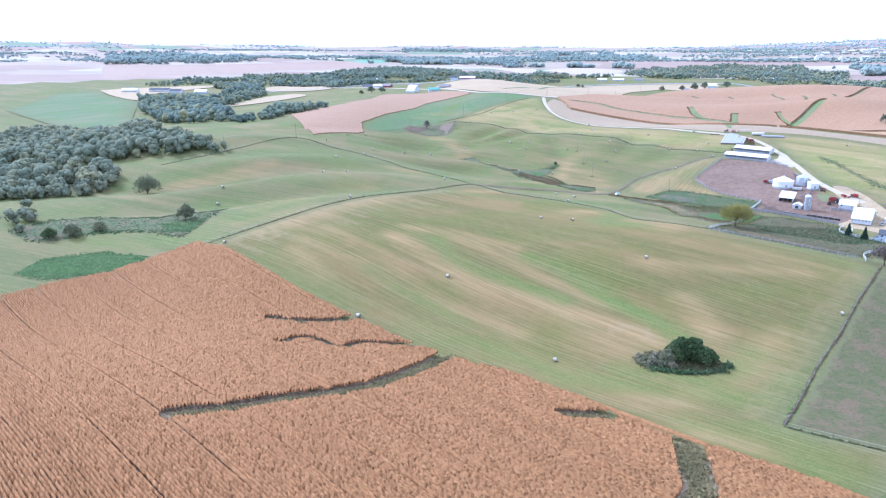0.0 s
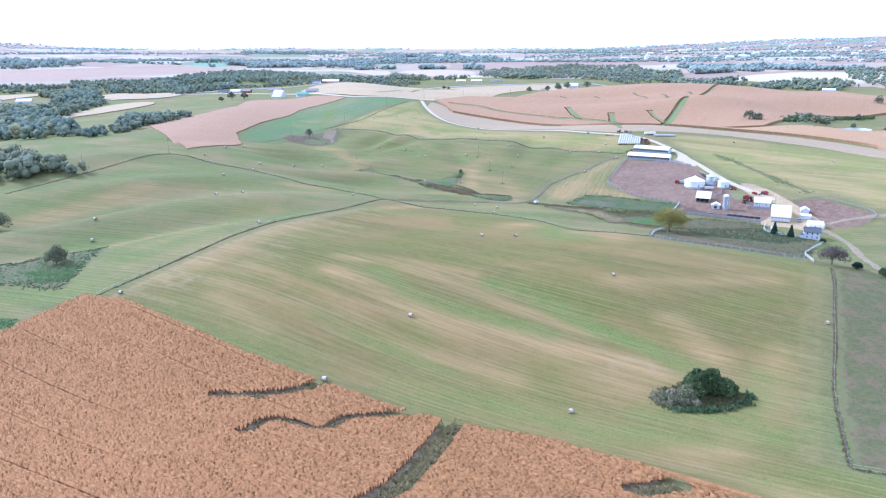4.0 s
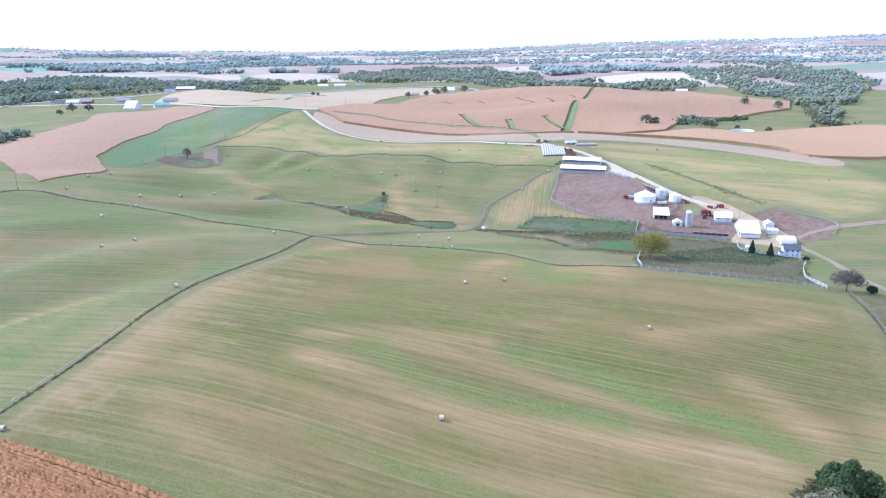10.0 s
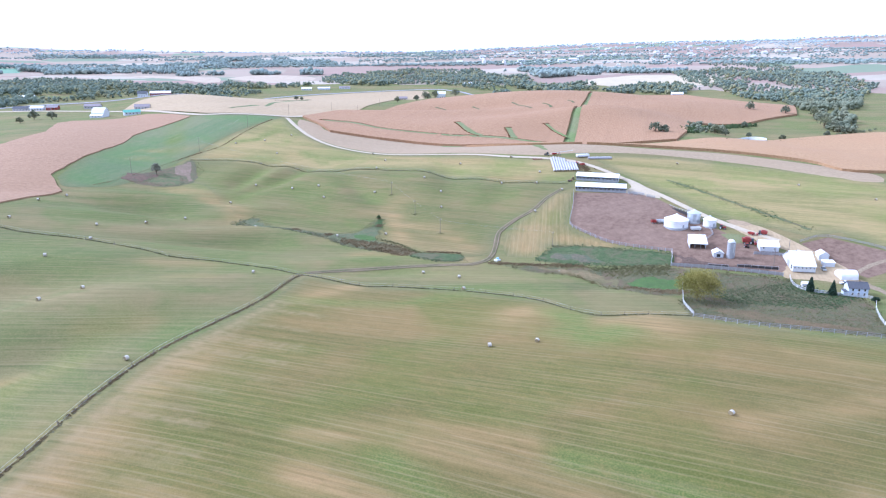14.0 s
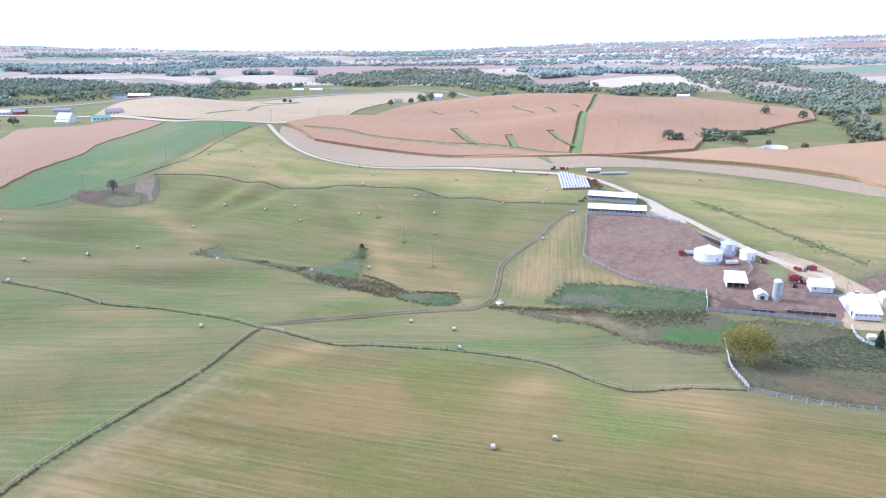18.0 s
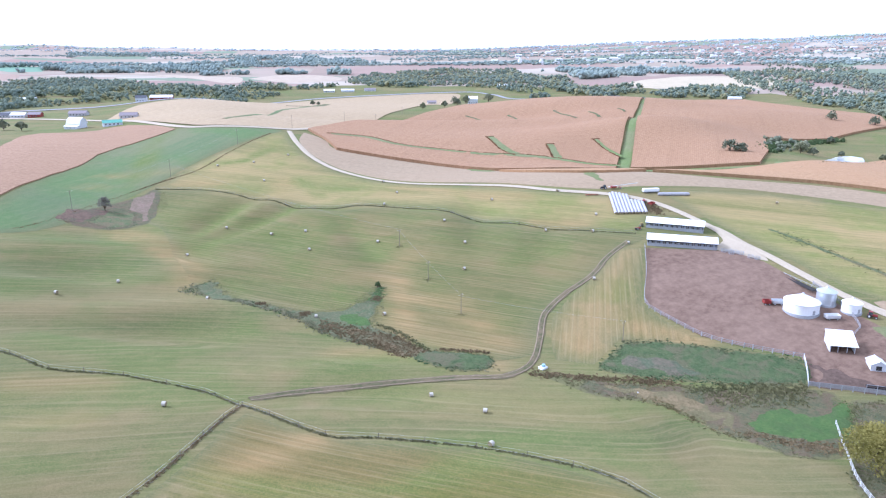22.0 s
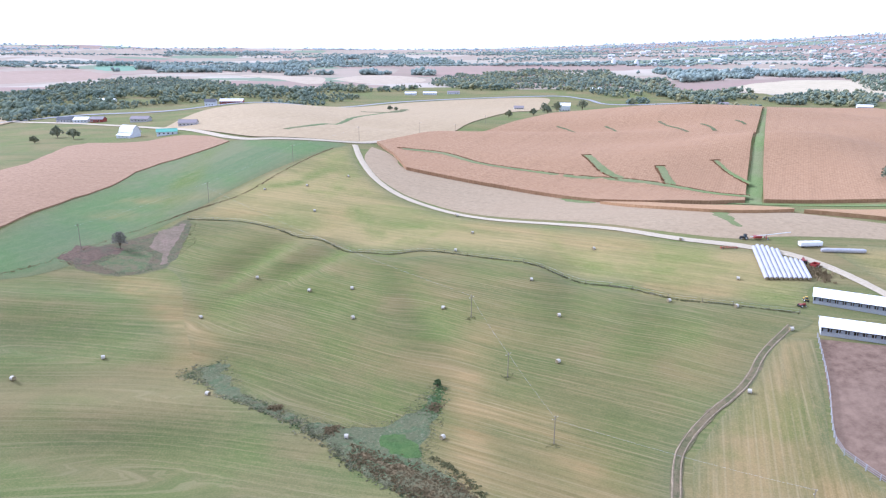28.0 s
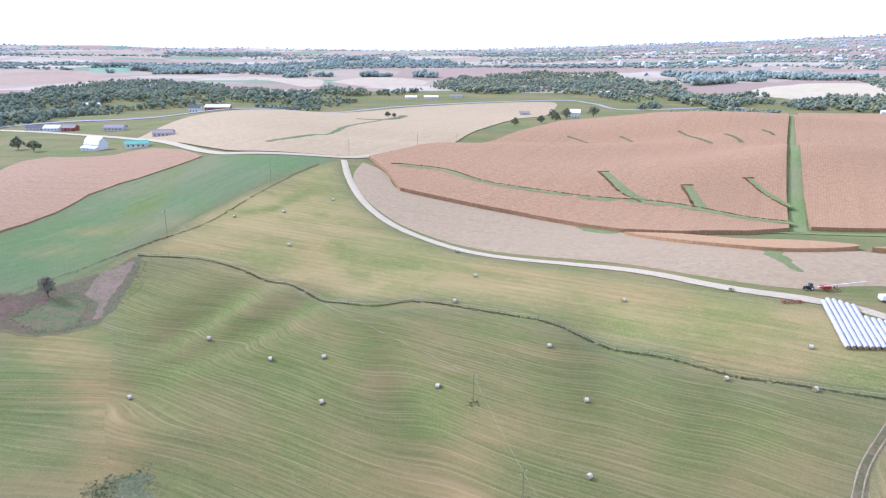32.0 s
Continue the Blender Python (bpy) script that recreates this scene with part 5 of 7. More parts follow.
def opening(b, name, x0, x1, y, z0, z1, frame_mat=None, pane_mat=None, out=-1, label=""):
    """A door or window set on a long wall at depth y: a frame round a recessed leaf."""
    o = 0.12 * out
    d = part(name, box(bmesh.new(), x0, x1, min(y, y + o * 0.6), max(y, y + o * 0.6), z0, z1), pane_mat or M_DARK, b, label)
    for a0, a1, c0, c1 in ((x0 - 0.1, x0, z0, z1), (x1, x1 + 0.1, z0, z1), (x0 - 0.1, x1 + 0.1, z1, z1 + 0.1), (x0 - 0.1, x1 + 0.1, z0 - 0.1, z0)):
        part("frame", box(bmesh.new(), a0, a1, min(y, y + o), max(y, y + o), c0, c1), frame_mat or M_WHITE, d)
    return d


def cattle_shed(m, length, depth, label):
    """A long open-fronted shed: posts and a feed wall in front, solid back and ends."""
    b = empty("cattle_shed", m, label, "shed")
    l, w = length / 2, depth / 2
    part("back_wall", box(bmesh.new(), -l, l, w - 0.2, w, -1, 2.9), M_WALL, b)
    for s in (-1, 1):
        part("end_wall", slab([(-w, -1), (w, -1), (w, 2.9), (0, 4.6), (-w, 2.9)], s * l - 0.1, s * l + 0.1), M_WALL, b)
        part("roof", slab([(0, 4.66), (s * (w + 0.8), 2.69), (s * (w + 0.8), 2.85), (0, 4.84)], -l - 0.5, l + 0.5), M_WHITE, b)
    part("floor", box(bmesh.new(), -l, l, -w, w, -1, 0.35), M_LOT, b)
    part("feed_wall", box(bmesh.new(), -l, l, -w - 0.15, -w + 0.05, -1, 1.0), M_GREY, b, "grey feed wall")
    part("header", box(bmesh.new(), -l, l, -w - 0.1, -w + 0.1, 2.5, 2.85), M_WALL, b)
    n = int(length / 2.6)
    for i in range(n + 1):
        x = -l + i * length / n
        part("post", box(bmesh.new(), x - 0.13, x + 0.13, -w - 0.06, -w + 0.2, 1.0, 2.5), M_GREY, b)
    for i in range(n):
        x = -l + (i + 0.5) * length / n
        part("divider", box(bmesh.new(), x - 0.7, x + 0.7, -w + 0.6, -w + 0.7, 0.35, 1.9), M_GREY, b)
    return b


cattle_shed(at(158, 541, -33, k=0.9), 33, 10, "long open fronted cattle shed with a white roof by the feedlot")
cattle_shed(at(168, 561, -38, k=0.9), 29, 10, "long open fronted cattle shed with a pale steel roof")

# open loafing shed in the yard
b = empty("loafing_shed", at(157.3, 449, FACE, k=0.78), "open fronted loafing shed with a bright white roof", "shed")
part("back_wall", box(bmesh.new(), -4.9, 4.9, 4.4, 4.6, -1, 5.9), M_WALL, b)
for s in (-1, 1):
    part("end_wall", slab([(-4.4, -1), (4.4, -1), (4.4, 5.9), (-4.4, 2.7)], s * 4.9 - 0.1, s * 4.9 + 0.1), M_WALL, b)
part("roof", slab([(-5.2, 2.5), (4.9, 6.15), (4.9, 6.31), (-5.2, 2.66)], -5.2, 5.9), M_WHITE, b)
part("header", box(bmesh.new(), -4.9, 4.9, -4.6, -4.42, 2.3, 2.66), M_WALL, b)
for x in (-4.7, -1.8, 1.8, 4.7):
    part("post", box(bmesh.new(), x - 0.12, x + 0.12, -4.5, -4.3, -1, 2.5), M_GREY, b)

# small gabled shed, its gable to the yard
b = empty("calf_shed", at(159.6, 436.2, FACE + 90, k=0.7), "small white gabled shed with a dark doorway", "shed")
gable_walls(b, 7, 6.4, 2.8, 1.7, M_WALL)
gable_roof(b, 7, 6.4, 2.8, 1.7, M_WHITE)
part("doorway", box(bmesh.new(), -3.68, -3.58, -1.2, 1.2, 0.1, 2.2), M_DARK, b)

b = empty("machine_shed", at(186.6, 432.8, FACE, k=0.75), "white steel machine shed with grey siding", "shed")
gable_walls(b, 11.5, 10.5, 2.6, 2.9, M_WALL)
gable_roof(b, 11.5, 10.5, 2.6, 2.9, M_WHITE, ribs=9)
opening(b, "window", -4.2, -3.2, -5.35, 1.1, 2.0)
opening(b, "door", 2.6, 3.6, -5.35, 0.0, 2.1, M_WHITE, M_GREY)

b = empty("barn", at(187.3, 413.6, FACE, k=0.82) @ Matrix.Diagonal((0.84, 1, 1, 1)), "large white steel barn with a broad bright roof", "barn")
gable_walls(b, 14, 21, 2.7, 5.6, M_WALL)
gable_roof(b, 14, 21, 2.7, 5.6, M_WHITE, ribs=10)
for x in (-6, -3.6, -1.2, 1.2, 3.6, 6):
    opening(b, "window", x - 0.4, x + 0.4, -10.6, 1.2, 1.9)
part("sliding_door", box(bmesh.new(), -7.23, -7.11, -3.5, 0.5, 0.0, 3.4), M_GREY, b)
part("sliding_door", box(bmesh.new(), -7.23, -7.11, -8.2, -6.8, 0.0, 2.3), M_DARK, b)

# farmhouse
b = empty("farmhouse", at(186.2, 381.0, FACE, k=0.84), "two storey pale farmhouse with a dark shingle roof", "house")
M_SIDING = plain("pale_blue_siding", (0.56, 0.64, 0.76), (0.64, 0.71, 0.81), 1.0, 0.6)
gable_walls(b, 9, 7, 4.6, 2.3, M_SIDING)
gable_roof(b, 9, 7, 4.6, 2.3, M_ROOF_DARK)
for x in (-2.8, 0, 2.8):
    for z in (0.8, 3.1):
        opening(b, "window", x - 0.45, x + 0.45, -3.6, z, z + 1.3)
for i in range(9):
    part("siding_board", box(bmesh.new(), -4.5, 4.5, -3.63, -3.6, -0.2 + i * 0.5, 0.02 - 0.2 + i * 0.5 + 0.06), M_SIDING, b)
part("chimney", box(bmesh.new(), 1.0, 1.7, 0.2, 0.9, 5.6, 7.7, 0.03), M_REED, b, "brown brick chimney")
p = part("porch", box(bmesh.new(), -6.6, -4.62, -3.2, 0.8, -0.8, 2.4), M_SIDING, b)
part("porch_roof", slab([(-3.5, 2.45), (1.1, 2.45), (1.1, 2.62), (-3.5, 2.62)], -6.9, -4.62), M_ROOF_DARK, p)

# sheds east of the barn
b = empty("utility_shed", at(202.3, 414.5, FACE + 90, k=0.76), "small white gabled utility shed", "shed")
gable_walls(b, 7, 5.5, 3.4, 1.6, M_WALL)
gable_roof(b, 7, 5.5, 3.4, 1.6, M_WHITE)
b = empty("lean_to_shed", at(199.2, 408, FACE, k=0.78), "low white shed with a flat roof", "shed")
part("wall", box(bmesh.new(), -3.2, 3.2, -2.4, 2.4, -0.8, 2.6), M_WALL, b)
part("roof", slab([(-2.8, 2.63), (2.8, 3.0), (2.8, 3.14), (-2.8, 2.77)], -3.5, 3.5), M_WHITE, b)
b = empty("hoop_shed", at(197.5, 396, FACE + 8, k=0.7), "white hoop roofed garage", "shed")
pts = [(-4.6 * math.cos(math.pi * i / 12), 5.0 * math.sin(math.pi * i / 12) ** 0.75 if 0 < i < 12 else -0.8) for i in range(13)]
part("cover", slab(pts, -5.5, 5.5), M_WHITE, b)
part("door", box(bmesh.new(), -5.64, -5.52, -2.0, 2.0, 0.0, 3.2), M_WALL, b)


# ---- bins and silo ----
def grain_bin(x, y, r, h, wall_mat, roof_mat, label):
    b = empty("grain_bin", at(x, y), label, "grain bin", "grain bins")
    part("foundation", drum(bmesh.new(), r + 0.3, r + 0.3, -1.2, 0.25, 40), M_GREY, b)
    rings = max(4, int(h / 0.9))
    for i in range(rings):
        z0, z1 = 0.25 + i * (h - 0.25) / rings, 0.25 + (i + 1) * (h - 0.25) / rings
        part("ring", drum(bmesh.new(), r + 0.03 * (i % 2), r + 0.03 * (i % 2), z0, z1, 40, cap=False), wall_mat, b)
    roof = part("roof", drum(bmesh.new(), r + 0.25, 0.5, h, h + r * 0.42, 40), roof_mat, b)
    for i in range(16):
        a = math.pi * 2 * i / 16
        bm = box(bmesh.new(), 0.5, math.hypot(r, r * 0.42) - 0.1, -0.05, 0.05, 0.02, 0.1)
        bmesh.ops.transform(bm, verts=bm.verts, matrix=Matrix.Translation((0, 0, h + r * 0.42)) @ Matrix.Rotation(a, 4, "Z") @ Matrix.Rotation(math.atan(0.42), 4, "Y"))
        part("roof_rib", bm, roof_mat, roof)
    part("cap", drum(bmesh.new(), 0.6, 0.3, h + r * 0.42, h + r * 0.42 + 0.5, 16), M_GALV, b)
    part("door", box(bmesh.new(), -0.5, 0.5, -r - 0.08, -r + 0.1, 0.4, 2.0, 0.03), M_GREY, b)
    part("ladder", box(bmesh.new(), r - 0.02, r + 0.12, -0.25, 0.25, 0.4, h), M_GREY, b)
    return b


grain_bin(161.9, 472, 6.1, 3.9, M_WHITE, M_WHITE, "wide low white storage tank with a shallow cone roof")
grain_bin(173.4, 472.6, 3.4, 5.0, M_GALV, M_GALV, "tall galvanised grain bin with a cone roof")
grain_bin(177.6, 464.8, 3.3, 3.7, M_WHITE, M_WHITE, "small white grain bin with a cone roof")

silo = empty("silo", at(163.4, 432, k=0.8), "grey concrete stave silo with a pale metal dome", "silo")
for i in range(14):
    part("stave_ring", drum(bmesh.new(), 2.0, 2.0, -0.6 + i * 0.76, 0.13 + i * 0.76, 28, cap=(i in (0, 13))), M_GREY, silo)
    part("hoop", drum(bmesh.new(), 2.05, 2.05, 0.10 + i * 0.76, 0.17 + i * 0.76, 28, cap=False), M_GALV, silo)
bm = bmesh.new()
bmesh.ops.create_uvsphere(bm, u_segments=24, v_segments=10, radius=2.1)
bmesh.ops.delete(bm, geom=[v for v in bm.verts if v.co.z < -0.01], context="VERTS")
bmesh.ops.transform(bm, verts=bm.verts, matrix=Matrix.Translation((0, 0, 10.03)) @ Matrix.Diagonal((1, 1, 0.75, 1)))
part("dome", bm, M_WHITE, silo, "pale metal dome")
part("chute", box(bmesh.new(), 1.4, 2.1, -1.7, -1.0, -0.5, 9.9, 0.05), M_GALV, silo)
for i in range(9):
    part("lettering_bar", box(bmesh.new(), 0.1, 0.7, -2.16, -1.9, 3.6 + 0.62 * i, 4.0 + 0.62 * i, 0.03), M_WHITE, silo)

# feed bunks
def bunk(m, length):
    b = empty("feed_bunk", m, "long dark concrete feed bunk in the cattle yard", "feed bunk", "feed bunks")
    part("trough", slab([(-0.8, 0), (0.8, 0), (0.8, 0.8), (0.6, 0.8), (0.5, 0.25), (-0.5, 0.25), (-0.6, 0.8), (-0.8, 0.8)], -length / 2, length / 2), M_DARK, b)
    for i in range(int(length / 3) + 1):
        x = -length / 2 + 3 * i
        part("post", box(bmesh.new(), x - 0.07, x + 0.07, -0.9, -0.76, 0, 1.6), M_GREY, b)
    part("rail", box(bmesh.new(), -length / 2, length / 2, -0.88, -0.8, 1.4, 1.55), M_GREY, b)
    return b


bunk(at(168, 418.5, -33), 18)
bunk(at(152, 426.5, -33), 9)
bunk(at(175.5, 489, 86), 19)



def ring_feeder(m):
    """A round bale feeder: three hoops on upright bars."""
    b = empty("bale_feeder", m, "grey steel ring feeder beside the feedlot fence", "feeder", "bale feeders")
    for z in (0.15, 0.65, 1.2):
        part("hoop", drum(drum(bmesh.new(), 1.15, 1.15, z, z + 0.12, 18, cap=False), 1.09, 1.09, z, z + 0.12, 18, cap=False), M_GREY, b)
    for i in range(9):
        a = math.pi * 2 * i / 9
        part("bar", box(bmesh.new(), 1.12 * math.cos(a) - 0.05, 1.12 * math.cos(a) + 0.05, 1.12 * math.sin(a) - 0.05, 1.12 * math.sin(a) + 0.05, 0, 1.32), M_GREY, b)
    return b


feeder = ring_feeder(at(169.5, 526.5))
for x, y in ((171.6, 525.3), (173.2, 523.4), (171.0, 523.2), (174.6, 521.5), (175.6, 516.6), (177.0, 514.2)):
    copy_thing(feeder, at(x, y, 11 * x))

# ---- distant farmsteads ----
b = empty("gambrel_barn", at(-160, 951, -30) @ Matrix.Diagonal((0.72, 0.72, 0.72, 1)), "white gambrel roofed barn with a lean-to on the ridge", "barn")
part("wall", slab([(-6, -1), (6, -1), (6, 6), (4, 10), (0, 12.5), (-4, 10), (-6, 6)], -9, 9), M_WALL, b)
for s in (-1, 1):
    part("roof", slab([(0, 12.6), (s * 4.2, 10.05), (s * 4.2, 10.3), (0, 12.9)], -9.6, 9.6), M_WHITE, b)
    part("lower_roof", slab([(s * 4.1, 10.1), (s * 6.6, 5.4), (s * 6.85, 5.5), (s * 4.3, 10.3)], -9.6, 9.6), M_WHITE, b)
part("lean_to", slab([(-11, -1), (-6.2, -1), (-6.2, 4.6), (-11, 2.8)], -9, 9), M_WALL, b)
part("lean_to_roof", slab([(-11.6, 2.65), (-6.2, 4.7), (-6.2, 4.95), (-11.6, 2.9)], -9.4, 9.4), M_WHITE, b)
for x in (-5, 0, 5):
    opening(b, "window", x - 0.5, x + 0.5, -11.05, 0.8, 1.8)


def simple_house(m, length, width, eave, rise, roof, wall, label, name="house", category="house"):
    b = empty(name, m, label, category)
    gable_walls(b, length, width, eave, rise, wall)
    gable_roof(b, length, width, eave, rise, roof)
    for i in range(int(length / 3.2)):
        x = -length / 2 + 2 + i * 3.2
        opening(b, "window", x - 0.6, x + 0.6, -width / 2 - 0.1, 0.9, 2.1)
    return b


simple_house(at(-131, 944, 12), 15, 8, 2.8, 1.9, M_GREEN_ROOF, M_WALL, "low shed with a bright green steel roof", "green_roof_shed", "shed")
M_ROOF_TAUPE = plain("taupe_shingles", (0.22, 0.19, 0.20), (0.32, 0.28, 0.29), 2.0, 0.85)
M_SIDING_GREY = plain("grey_siding", (0.42, 0.41, 0.42), (0.52, 0.50, 0.50), 1.0, 0.7)
simple_house(at(-124, 1000, -8), 15, 8, 3, 2.2, M_ROOF_TAUPE, M_SIDING_GREY, "long house with a taupe roof on the ridge")
simple_house(at(-181, 1080, -12), 17, 9, 3, 2.2, M_ROOF_TAUPE, M_SIDING_GREY, "grey ranch house beside the county road")
for x, y, l, roof, wall, label in ((-263, 1128, 16, M_ROOF_DARK, M_SIDING_GREY, "dark roofed house at the wood's edge"), (-243, 1112, 14, M_WHITE, M_WALL, "small white shed at the wood's edge"), (-226, 1104, 12, M_ROOF_TAUPE, M_RED, "small red shed at the wood's edge"),
                                   (150, 1640, 20, M_WHITE, M_WALL, "white house by the highway"), (185, 1640, 24, M_WHITE, M_WALL, "white house by the highway"), (230, 1650, 22, M_ROOF_TAUPE, M_WALL, "grey house by the highway"),
                                   (283, 1400, 14, M_ROOF_TAUPE, M_SIDING_GREY, "grey house by the road"), (640, 1440, 18, M_ROOF_TAUPE, M_SIDING_GREY, "house at the edge of the woods"), (520, 1690, 22, M_WHITE, M_WALL, "white house among the trees"),
                                   (-330, 1520, 26, M_WHITE, M_WALL, "white roofed shed among the woods")):
    simple_house(at(x, y, -10), l, 9, 3, 2.2, roof, wall, label)
simple_house(at(-112, 1222, -6), 26, 10, 3.2, 2.4, M_WHITE, M_RED, "long red and white building by the highway")
simple_house(at(-134, 1210, -6), 12, 9, 5, 2.6, M_ROOF_DARK, M_WALL, "white house with a dark roof by the highway")
b = simple_house(at(281, 1190, -20), 13, 9, 6.5, 3.2, M_WHITE, M_WALL, "white two storey farmhouse beyond the corn", "white_farmhouse")
for x, y, l in ((-700, 1180, 26), (-650, 1190, 34), (-610, 1170, 19), (-560, 1160, 20)):
    simple_house(at(x, y, 8), l, 12, 4, 3, M_WHITE if x in (-700, -560) else M_ROOF_DARK, M_WALL, "far farm shed on a green hill", "farm_shed", "shed")
simple_house(at(828, 1350, -30), 22, 11, 4, 2.5, M_WHITE, M_WALL, "long white shed beyond the corn", "farm_shed", "shed")


# ---- round bales ----
def round_bale():
    b = empty("round_bale", Matrix.Identity(4), "round hay bale in pale net wrap on the mown field", "hay bale", "round bales")
    bm = bmesh.new()
    drum(bm, 0.88, 0.88, -0.7, 0.7, 22, cap=False)
    bmesh.ops.subdivide_edges(bm, edges=[e for e in bm.edges if abs(e.verts[0].co.z - e.verts[1].co.z) > 1], cuts=4, use_grid_fill=True)
    rnd = random.Random(8)
    for v in bm.verts:
        v.co *= rnd.uniform(0.975, 1.015)
    turn = Matrix.Translation((0, 0, 0.8)) @ Matrix.Rotation(radians(90), 4, "Y") @ Matrix.Diagonal((0.93, 1.03, 1, 1))
    bmesh.ops.transform(bm, verts=bm.verts, matrix=turn)
    part("wrap", bm, M_STRAW, b)
    for s in (-1, 1):
        bm = bmesh.new()
        for r0, r1, z in ((0.88, 0.8, 0.74), (0.8, 0.5, 0.75), (0.5, 0.001, 0.72)):
            ring = [bm.verts.new((r * math.cos(a), r * math.sin(a), s * zz)) for r, zz in ((r0, 0.68 if r0 == 0.88 else z), (r1, z)) for a in [math.pi * 2 * i / 22 for i in range(22)]]
            for i in range(22):
                j = (i + 1) % 22
                bm.faces.new((ring[i], ring[j], ring[22 + j], ring[22 + i]))
        bmesh.ops.remove_doubles(bm, verts=bm.verts, dist=0.002)
        bmesh.ops.transform(bm, verts=bm.verts, matrix=turn)
        bmesh.ops.recalc_face_normals(bm, faces=bm.faces)
        part("end", bm, M_HAYEND, b, "dark coiled hay end")
    return b


BALES = ((-59, 228), (-32, 270), (10, 214), (51, 302), (6, 358), (22, 357), (117, 262), (-178, 385), (-174, 368), (-135, 289), (-99, 373), (-146, 610), (-156, 588), (-160, 540), (-124, 543), (-103, 563), (-84, 582),
         (-123, 511), (-57, 461), (17, 460), (28, 443), (23, 425), (-135, 475), (-118, 440), (-129, 424))
BALES_FAR = ((-58, 609), (-9, 526), (-48, 554), (16, 522), (55, 668), (241, 577), (279, 507), (293, 464), (57, 550), (54, 701), (-17, 715), (-44, 756), (-21, 760), (3, 780), (43, 646), (100, 632), (137, 627), (140, 588), (65, 606),
             (67, 579), (109, 581), (128, 569), (136, 550), (29, 596), (-3, 615), (-19, 619), (-4, 592), (-40, 638), (104, 522))
bale = round_bale()
rnd = random.Random(21)
for i, (x, y) in enumerate(BALES + BALES_FAR):
    m = pose(x, y, gz(x, y) + 0.14, 0, 0, rnd.uniform(-35, 60)) @ Matrix.Diagonal((*(rnd.uniform(0.82, 0.93) for k in range(3)), 1))
    if i == 0:
        bale.matrix_basis = m
    else:
        copy_thing(bale, m)


# ---- wrapped bale tubes ----
def tube_mesh(length, r=0.86, seed=1):
    """A long plastic-wrapped row of bales: a slack tube pinched where bale meets bale."""
    rnd = random.Random(seed)
    bm = bmesh.new()
    n, rings = 14, []
    k = int(length / 0.75)
    for i in range(k + 1):
        x = -length / 2 + length * i / k
        rr = r * ((0.93 if i % 2 else 1.0) + rnd.uniform(-0.025, 0.025)) * (0.72 if i in (0, k) else 1)
        dz, dy = rnd.uniform(-0.03, 0.03), rnd.uniform(-0.06, 0.06)
        rings.append([bm.verts.new((x, dy + rr * math.cos(a) * 1.02, max(0.0, 0.8 + dz + rr * math.sin(a)))) for a in [math.pi * 2 * j / n for j in range(n)]])
    for a, b in zip(rings, rings[1:]):
        for j in range(n):
            bm.faces.new((a[j], a[(j + 1) % n], b[(j + 1) % n], b[j]))
    for ring in (rings[0][::-1], rings[-1]):
        bm.faces.new(ring)
    bmesh.ops.recalc_face_normals(bm, faces=bm.faces)
    return bm


u = Vector((0.38, 0.925))
side = Vector((0.963, -0.27))
for i in range(10):
    base = Vector((149.6, 584.8)) + side * (1.72 * i)
    length = (28.5, 30, 29.5, 28.5, 27, 26, 18.5, 17.5, 17, 16)[i]
    c = base + u * (length / 2)
    a, b2 = base, base + u * length
    tilt = math.degrees(math.atan2(gz(b2.x, b2.y) - gz(a.x, a.y), length))
    ob = empty("bale_tube", pose(c.x, c.y, (gz(a.x, a.y) + gz(b2.x, b2.y)) / 2 + 0.15, 0, -tilt, math.degrees(math.atan2(u.y, u.x))), "long row of bales wrapped in pale plastic film", "silage tube", "wrapped tubes")
    part("film", tube_mesh(length, 0.78, i), M_FILM, ob)
    for s in (-1, 1):
        bm = bmesh.new()
        drum(bm, 0.62, 0.5, -0.06, 0.06, 14)
        bmesh.ops.transform(bm, verts=bm.verts, matrix=Matrix.Translation((s * (length / 2 + 0.03), 0, 0.8)) @ Matrix.Rotation(radians(90), 4, "Y"))
        part("end", bm, M_HAYEND, ob)
ob = empty("bale_tube", at(193, 600, -16), "single grey wrapped bale row beside the road", "silage tube", "wrapped tubes")
part("film", tube_mesh(17, 0.95, 44), plain("grey_film", (0.34, 0.33, 0.36), (0.5, 0.49, 0.52), 0.8, 0.4), ob)


# ---- machines ----
def wheel(parent, x, y, r, w, rim=None):
    bm = bmesh.new()
    bmesh.ops.create_cone(bm, cap_ends=True, segments=18, radius1=r, radius2=r, depth=w)
    bmesh.ops.bevel(bm, geom=list(bm.edges), offset=w * 0.12, segments=1, affect="EDGES")
    m = Matrix.Translation((x, y, r)) @ Matrix.Rotation(radians(90), 4, "X")
    bmesh.ops.transform(bm, verts=bm.verts, matrix=m)
    t = part("wheel", bm, M_TYRE, parent)
    bm = bmesh.new()
    bmesh.ops.create_cone(bm, cap_ends=True, segments=14, radius1=r * 0.5, radius2=r * 0.5, depth=w * 1.08)
    bmesh.ops.transform(bm, verts=bm.verts, matrix=m)
    part("rim", bm, rim or M_FENCE_WHITE, t)


M_GLASS = plain("tinted_glass", (0.05, 0.07, 0.08), (0.08, 0.10, 0.11), 1.0, 0.1)


